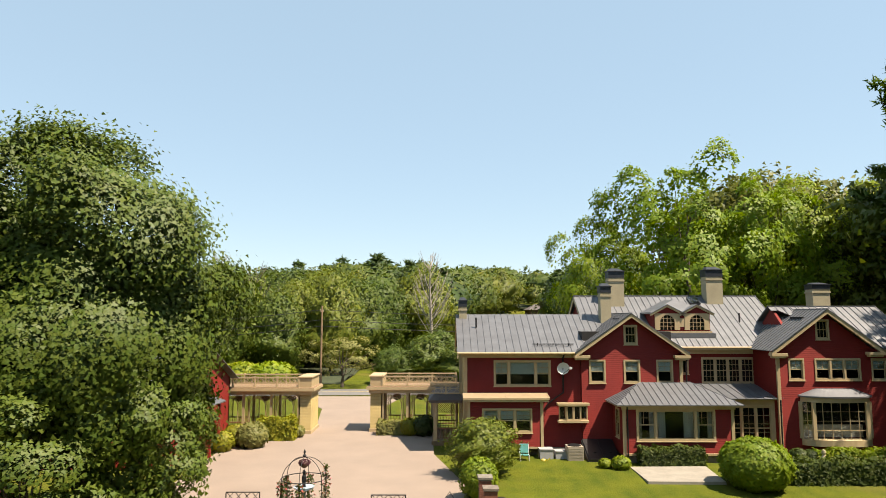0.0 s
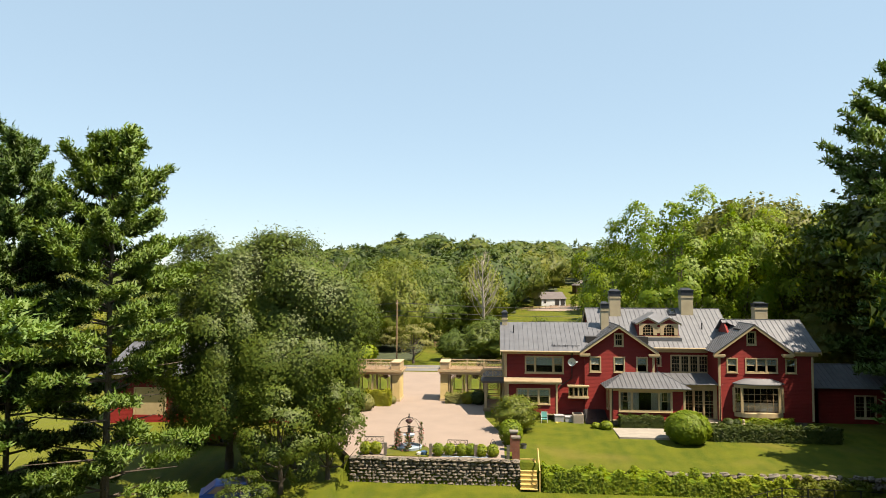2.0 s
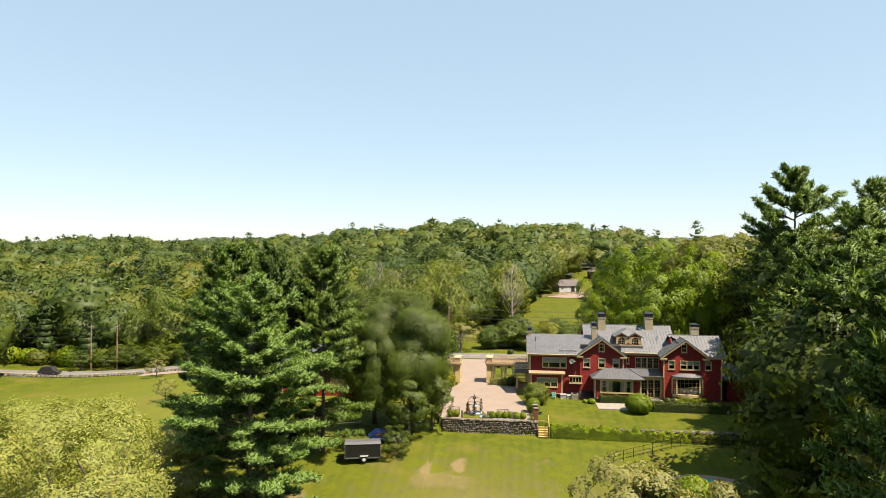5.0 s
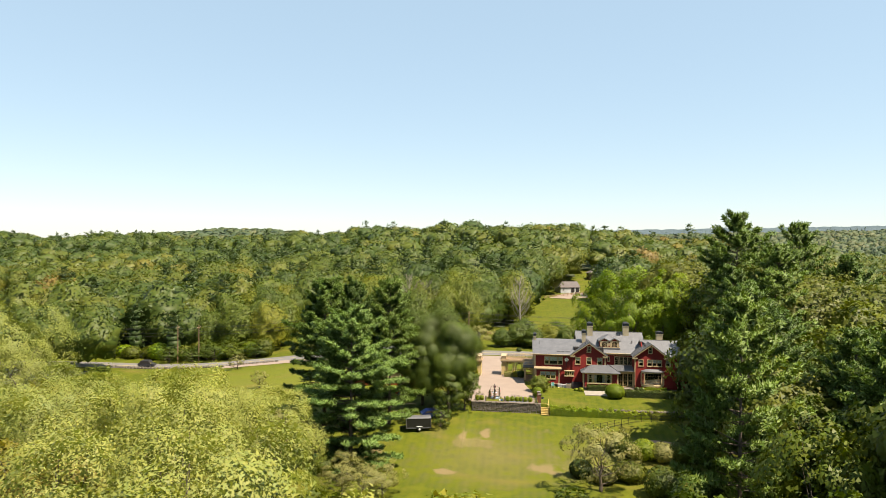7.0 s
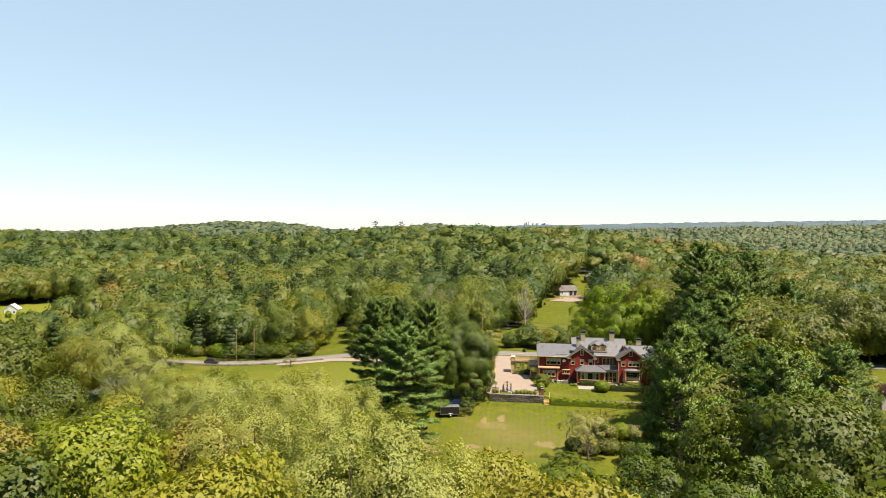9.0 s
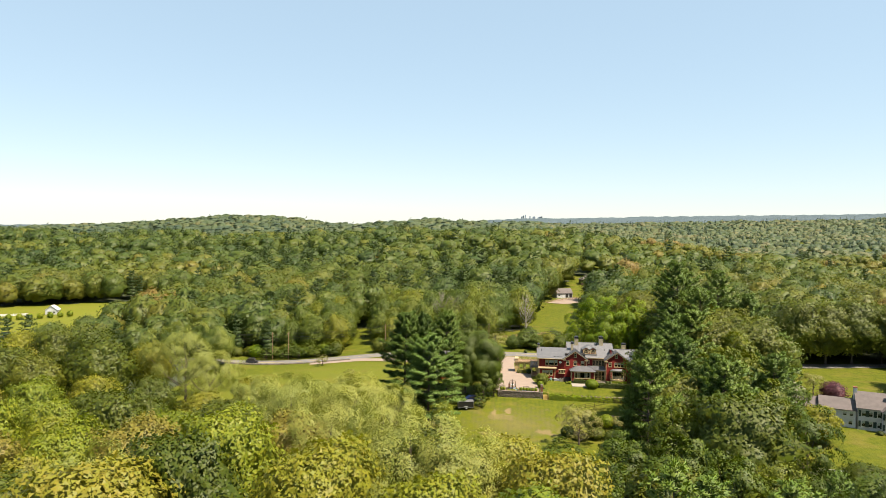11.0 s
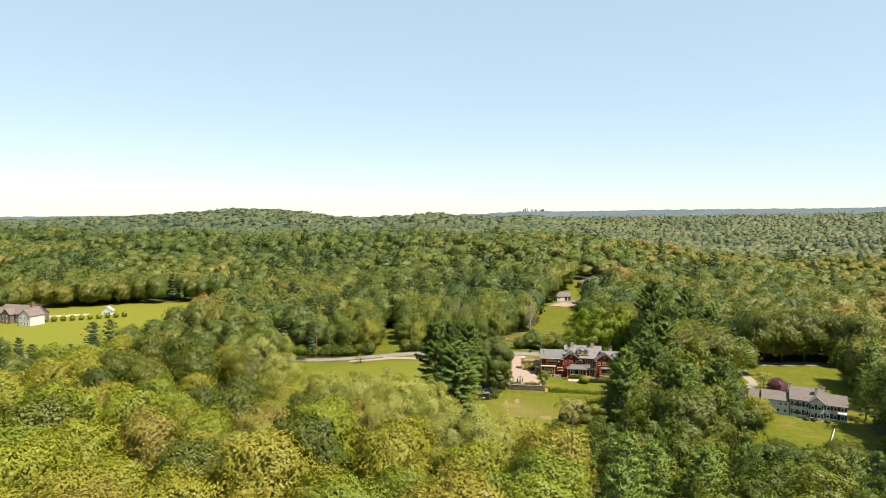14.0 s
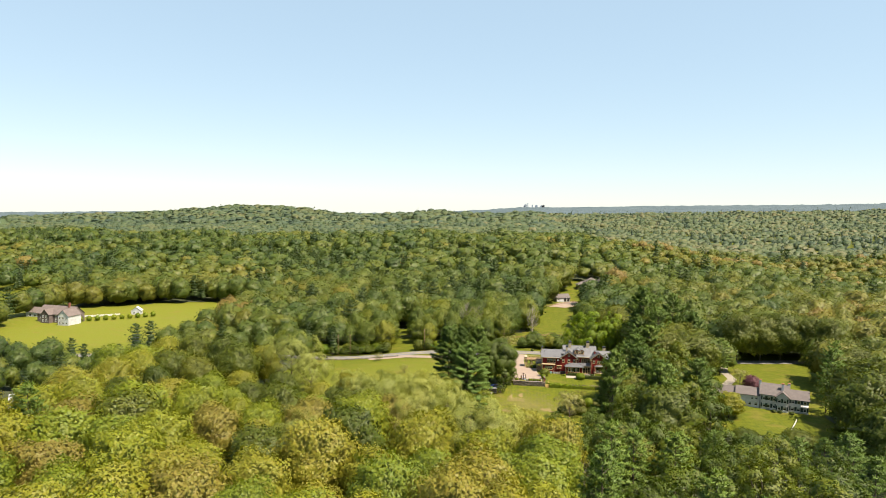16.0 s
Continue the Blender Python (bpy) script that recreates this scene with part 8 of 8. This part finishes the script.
# ---- by the house wall ----
dish = thing("satellite_dish", (7.95, 44.15, 5.6), "white satellite dish on the red wall", "satellite dish")
g = Geo()
n, rim = 16, .40
for r0, d0, r1, d1 in ((0, .12, .16, .10), (.16, .10, .3, .05), (.3, .05, rim, 0)):
    for k in range(n):
        a, b = 6.2832 * k / n, 6.2832 * (k + 1) / n
        g.face([(7.95 + r * math.cos(t), 43.7 + d - .12 * math.sin(t) * r, 5.6 + r * math.sin(t)) for r, d, t in ((r0, d0, a), (r1, d1, a), (r1, d1, b), (r0, d0, b))])
part("reflector", g, M_WHITE, dish)
part("arm", Geo().beam((7.95, 43.75, 5.25), (8.35, 43.3, 5.65), .035), M_ROOF, dish)
part("receiver", Geo().box(8.27, 8.45, 43.22, 43.36, 5.58, 5.72), M_WHITE, dish)
part("mount", Geo().tube([(7.95, 43.8, 5.6), (7.95, 43.9, 5.25), (7.95, 44.18, 5.2)], [.03] * 3, 6), M_IRON, dish)
ac = thing("air_conditioner", (8.35, 42.6, -.1), "tan outdoor air-conditioning unit with a round fan grille", "air conditioner")
M_TAN = worn("tan_enamel", (0.299, 0.252, 0.197), .5, .1)
part("cabinet", Geo().box(7.85, 8.85, 42.1, 43.1, -.15, .85), M_TAN, ac)
for k in range(9):
    part("louvre", Geo().box(7.9, 8.8, 42.08, 42.1, -.02 + .09 * k, .03 + .09 * k), M_TAN, ac)
part("fan_grille", Geo().lathe((8.35, 42.6, .85), [(.42, 0), (.42, .05), (.3, .06), (.1, .07)], 18), M_IRON, ac)
for k in range(2):
    xk = 6.6 + 1.0 * k
    cb = thing("utility_box", (xk, 43.0, -.1), "pale grey utility box against the foundation", "utility box", "utility boxes")
    part("case", Geo().box(xk - .42, xk + .42, 42.6, 43.4, -.15, .55 - .12 * k), M_PALEROOF, cb)
    part("lid", Geo().box(xk - .45, xk + .45, 42.57, 43.43, .55 - .12 * k, .61 - .12 * k), M_PALEROOF, cb)
bulk = thing("cellar_hatch", (10.0, 43, 0), "sloping black cellar hatch against the wall", "cellar hatch")
part("cheek", Geo().prism([(9.05, 41.8, -.3), (9.05, 43.9, -.3), (9.05, 43.9, .95), (9.05, 41.8, .1)], (.08, 0, 0)).prism([(11.05, 41.8, -.3), (11.05, 43.9, -.3), (11.05, 43.9, .95), (11.05, 41.8, .1)], (.08, 0, 0)), M_BLACK, bulk)
for x0, x1 in ((9.13, 10.08), (10.1, 11.05)):
    d = part("hatch_door", Geo().prism([(x0, 41.75, .12), (x1, 41.75, .12), (x1, 43.9, .98), (x0, 43.9, .98)], (0, 0, .05)), M_BLACK, bulk)
    part("handle", Geo().beam((x0 + .4, 42.4, .45), (x0 + .6, 42.4, .45), .04), M_IRON, d)
part("front", Geo().box(9.05, 11.13, 41.76, 41.82, -.3, .1), M_BLACK, bulk)
M_TEAL = worn("teal_hose", (0.068, 0.245, 0.224), .5)
for i, x in enumerate((3.9, 5.15)):
    hr = thing("garden_chair", (x, 42.3, -.15), "white tubular garden chair with a teal seat", "chair", "garden chairs")
    for sx in (-.28, .28):
        part("frame", Geo().tube([(x + sx, 42.05, -.25), (x + sx, 42.1, .32), (x + sx, 42.5, .34), (x + sx, 42.65, .95)], [.022] * 4, 6).tube([(x + sx, 42.5, .34), (x + sx, 42.6, -.25)], [.022] * 2, 6), M_WHITE, hr)
    part("seat", Geo().box(x - .26, x + .26, 42.08, 42.5, .31, .35), M_TEAL, hr)
    part("back", Geo().prism([(x - .26, 42.52, .42), (x + .26, 42.52, .42), (x + .26, 42.66, .95), (x - .26, 42.66, .95)], (0, .03, 0)), M_TEAL, hr)
can = thing("watering_can", (6.3, 42.1, -.2), "yellow plastic watering can", "watering can")
part("body", Geo().lathe((6.3, 42.1, -.22), [(.14, 0), (.16, .28), (.1, .34)], 12), worn("yellow_plastic", (0.422, 0.32, 0.0272), .4), can)
part("spout", Geo().tube([(6.43, 42.1, -.1), (6.72, 42.05, .2)], [.035, .02], 7), can.children[0].data.materials[0], can)
solo("stone_path", Geo().prism([(2.0, 41.4, -.5), (9.0, 41.4, -.5), (9.0, 42.0, -.5), (2.0, 42.0, -.5)], (0, 0, .38)), M_CONCRETE, "pale stone path along the foundation", "path", kind="structure")
solo("patio", Geo().prism([(11.2, 36.7, -.5), (15.4, 36.6, -.5), (15.8, 40.4, -.5), (11.2, 40.3, -.5)], (0, 0, .54)), worn("weathered_patio", (0.25, 0.222, 0.182), 0.9, 0.25, 1.2, 12), "pale concrete patio before the sunroom", "patio", kind="structure")
solo("mulch_bed", Geo().prism([(9.2, 39.2, -.5), (11.2, 38.9, -.5), (11.4, 40.6, -.5), (9.0, 41.0, -.5)], (0, 0, .42)), M_SOIL, "brown mulch bed by the patio", "bed", kind="structure")
solo("garden_statue", Geo().lathe((22.9, 40.3, -.2), [(.2, 0), (.2, .15), (.12, .2), (.17, .5), (.2, .75), (.09, .92), (.13, 1.05), (.1, 1.2), (.02, 1.26)], 10), M_STUCCO, "small weathered stone garden statue", "statue", (22.9, 40.3, -.2))

# ---- trailer and cars under the pines ----
tz = ground_z(-19, 17.5)
tr = thing("cargo_trailer", (-19, 17.5, tz), "black enclosed cargo trailer with a white roof", "trailer")
P = turned((-19, 17.5, tz), 14)
box = lambda x0, x1, y0, y1, z0, z1: Geo().prism([P(x0, y0, z0), P(x1, y0, z0), P(x1, y1, z0), P(x0, y1, z0)], (0, 0, z1 - z0))
part("body", box(-2.1, 2.1, -1.0, 1.0, .45, 2.15), M_BLACK, tr)
part("roof", Geo().prism([P(-2.15, -1.05, 2.15), P(-2.15, 1.05, 2.15), P(-2.15, .6, 2.36), P(-2.15, -.6, 2.36)], P(4.3, 0) - P(0, 0)), M_ROOF, tr)
part("corner_trim", box(-2.14, -2.06, -1.04, -.96, .45, 2.15), M_ROOF, tr)
part("corner_trim", box(2.06, 2.14, -1.04, -.96, .45, 2.15), M_ROOF, tr)
part("skirt", box(-2.12, 2.12, -1.03, -1.0, .45, .6), M_ROOF, tr)
part("tongue", box(-3.3, -2.1, -.06, .06, .45, .55), M_IRON, tr)
for s in (-1.04, 1.04):
    for x in (.15,):
        w_ = part("wheel", Geo().tube([P(x, s - .1, .34), P(x, s + .1, .34)], [.34, .34], 16), M_BLACK, tr)
        part("rim", Geo().tube([P(x, s - .12, .34), P(x, s + .12, .34)], [.19, .19], 12), M_WHITE, w_)
part("fender", box(-.35, .65, -1.2, -1.0, .74, .8), M_WHITE, tr)


def parked_car(x, y, deg, col, label, suv=False):
    z = ground_z(x, y)
    Q = turned((x, y, z), deg)
    root = thing("parked_car", (x, y, z), label, "car", "parked cars")
    m = worn("car_paint_" + label.split()[0], col, .3, .1)
    h = 1.5 if not suv else 1.75
    side = [(-2.2, .35), (2.2, .35), (2.25, .75), (1.3, .95), (.7, h), (-1.3, h), (-2.0, .98), (-2.25, .9)]
    part("body", Geo().prism([Q(u, -.85, v) for u, v in side], Q(0, 1.7) - Q(0, 0)), m, root)
    glass = [(1.15, .98), (.65, h - .08), (-1.2, h - .08), (-1.75, 1.0)]
    part("side_window", Geo().prism([Q(u, -.87, v) for u, v in glass], Q(0, .02) - Q(0, 0)), M_DARK, root)
    part("windscreen", Geo().prism([Q(1.27, -.7, .99), Q(1.27, .7, .99), Q(.74, .65, h - .05), Q(.74, -.65, h - .05)], (0, 0, .02)), M_DARK, root)
    for u in (-1.4, 1.4):
        for s in (-.8, .8):
            w = part("wheel", Geo().tube([Q(u, s - .1, .33), Q(u, s + .1, .33)], [.33, .33], 14), M_BLACK, root)
            part("rim", Geo().tube([Q(u, s - .12, .33), Q(u, s + .12, .33)], [.2, .2], 10), M_ROOF, w)


parked_car(-24, 33.5, 10, (.30, .02, .015), "red car parked in the shade by the carriage house")
# the blue is darkened: the ash tree's deep shade put into the paint
parked_car(-17.0, 22.0, 20, (.004, .016, .07), "blue car parked under the ash tree")
parked_car(-103, 73.4, 6, (.03, .03, .035), "dark car standing on the country road", True)

# ---- pool ----
pz = ground_z(20, 15)
m, nt, b = nodes_of("pool_water")
b.inputs["Base Color"].default_value = (0.03, 0.40, 0.36, 1)
b.inputs["Roughness"].default_value = 0.06
bump(nt, b, noise_tex(nt, 1.5), 0.1, 0.03)
M_TERRA = worn("pink_pool_paving", (0.286, 0.184, 0.143), .85, .15, .8, 12)
deck = [(20.5 + 5.2 * math.cos(t) * (1 + .12 * math.sin(2 * t)), 15.0 + 4.6 * math.sin(t), pz - .5) for t in (6.2832 * k / 28 for k in range(28))]
solo("pool_deck", Geo().prism(deck, (0, 0, .56)), M_TERRA, "pinkish paved deck round the garden pool", "pool deck", (20, 14.8, pz), kind="structure")
water = [(20.6 + 3.6 * math.cos(t) * (1 + .14 * math.sin(2 * t)), 15.2 + 3.0 * math.sin(t), pz + .07) for t in (6.2832 * k / 28 for k in range(28))]
solo("pool_water", Geo().prism(water, (0, 0, .02)), m, "turquoise water of the garden pool", "pool", (20.5, 14.8, pz), kind="structure")
for i, (x, y, r, h) in enumerate(((15.0, 11.0, 1.7, 2.4), (17.6, 9.6, 1.9, 3.0), (20.2, 9.2, 1.8, 2.8), (23.2, 9.4, 2.0, 3.2), (26.3, 11.0, 2.0, 3.0), (13.4, 13.2, 1.3, 1.8))):
    bush("pool_shrub", x, y, r, h, ("oak", "hedge", "grey")[i % 3], "leafy shrub screening the garden pool", 1500, 0.16, 640 + i, group="pool shrubs")
# distant city on the horizon, haze put into its pale blue colour
g = Geo()
crng = random.Random(4)
for k in range(16):
    x = 60 + crng.uniform(-75, 110)
    h = crng.uniform(12, 26) if abs(x - 55) < 40 else crng.uniform(6, 14)
    g.box(x - 3, x + 3 + crng.uniform(0, 4), 4600, 4610, 40, 88 + h)
solo("distant_skyline", g, worn("haze_painted_tower", (0.245, 0.299, 0.367), .9, .1, .01, .05), "towers on the far horizon, haze put into their pale colour", "skyline", (60, 4600, 40), kind="structure")
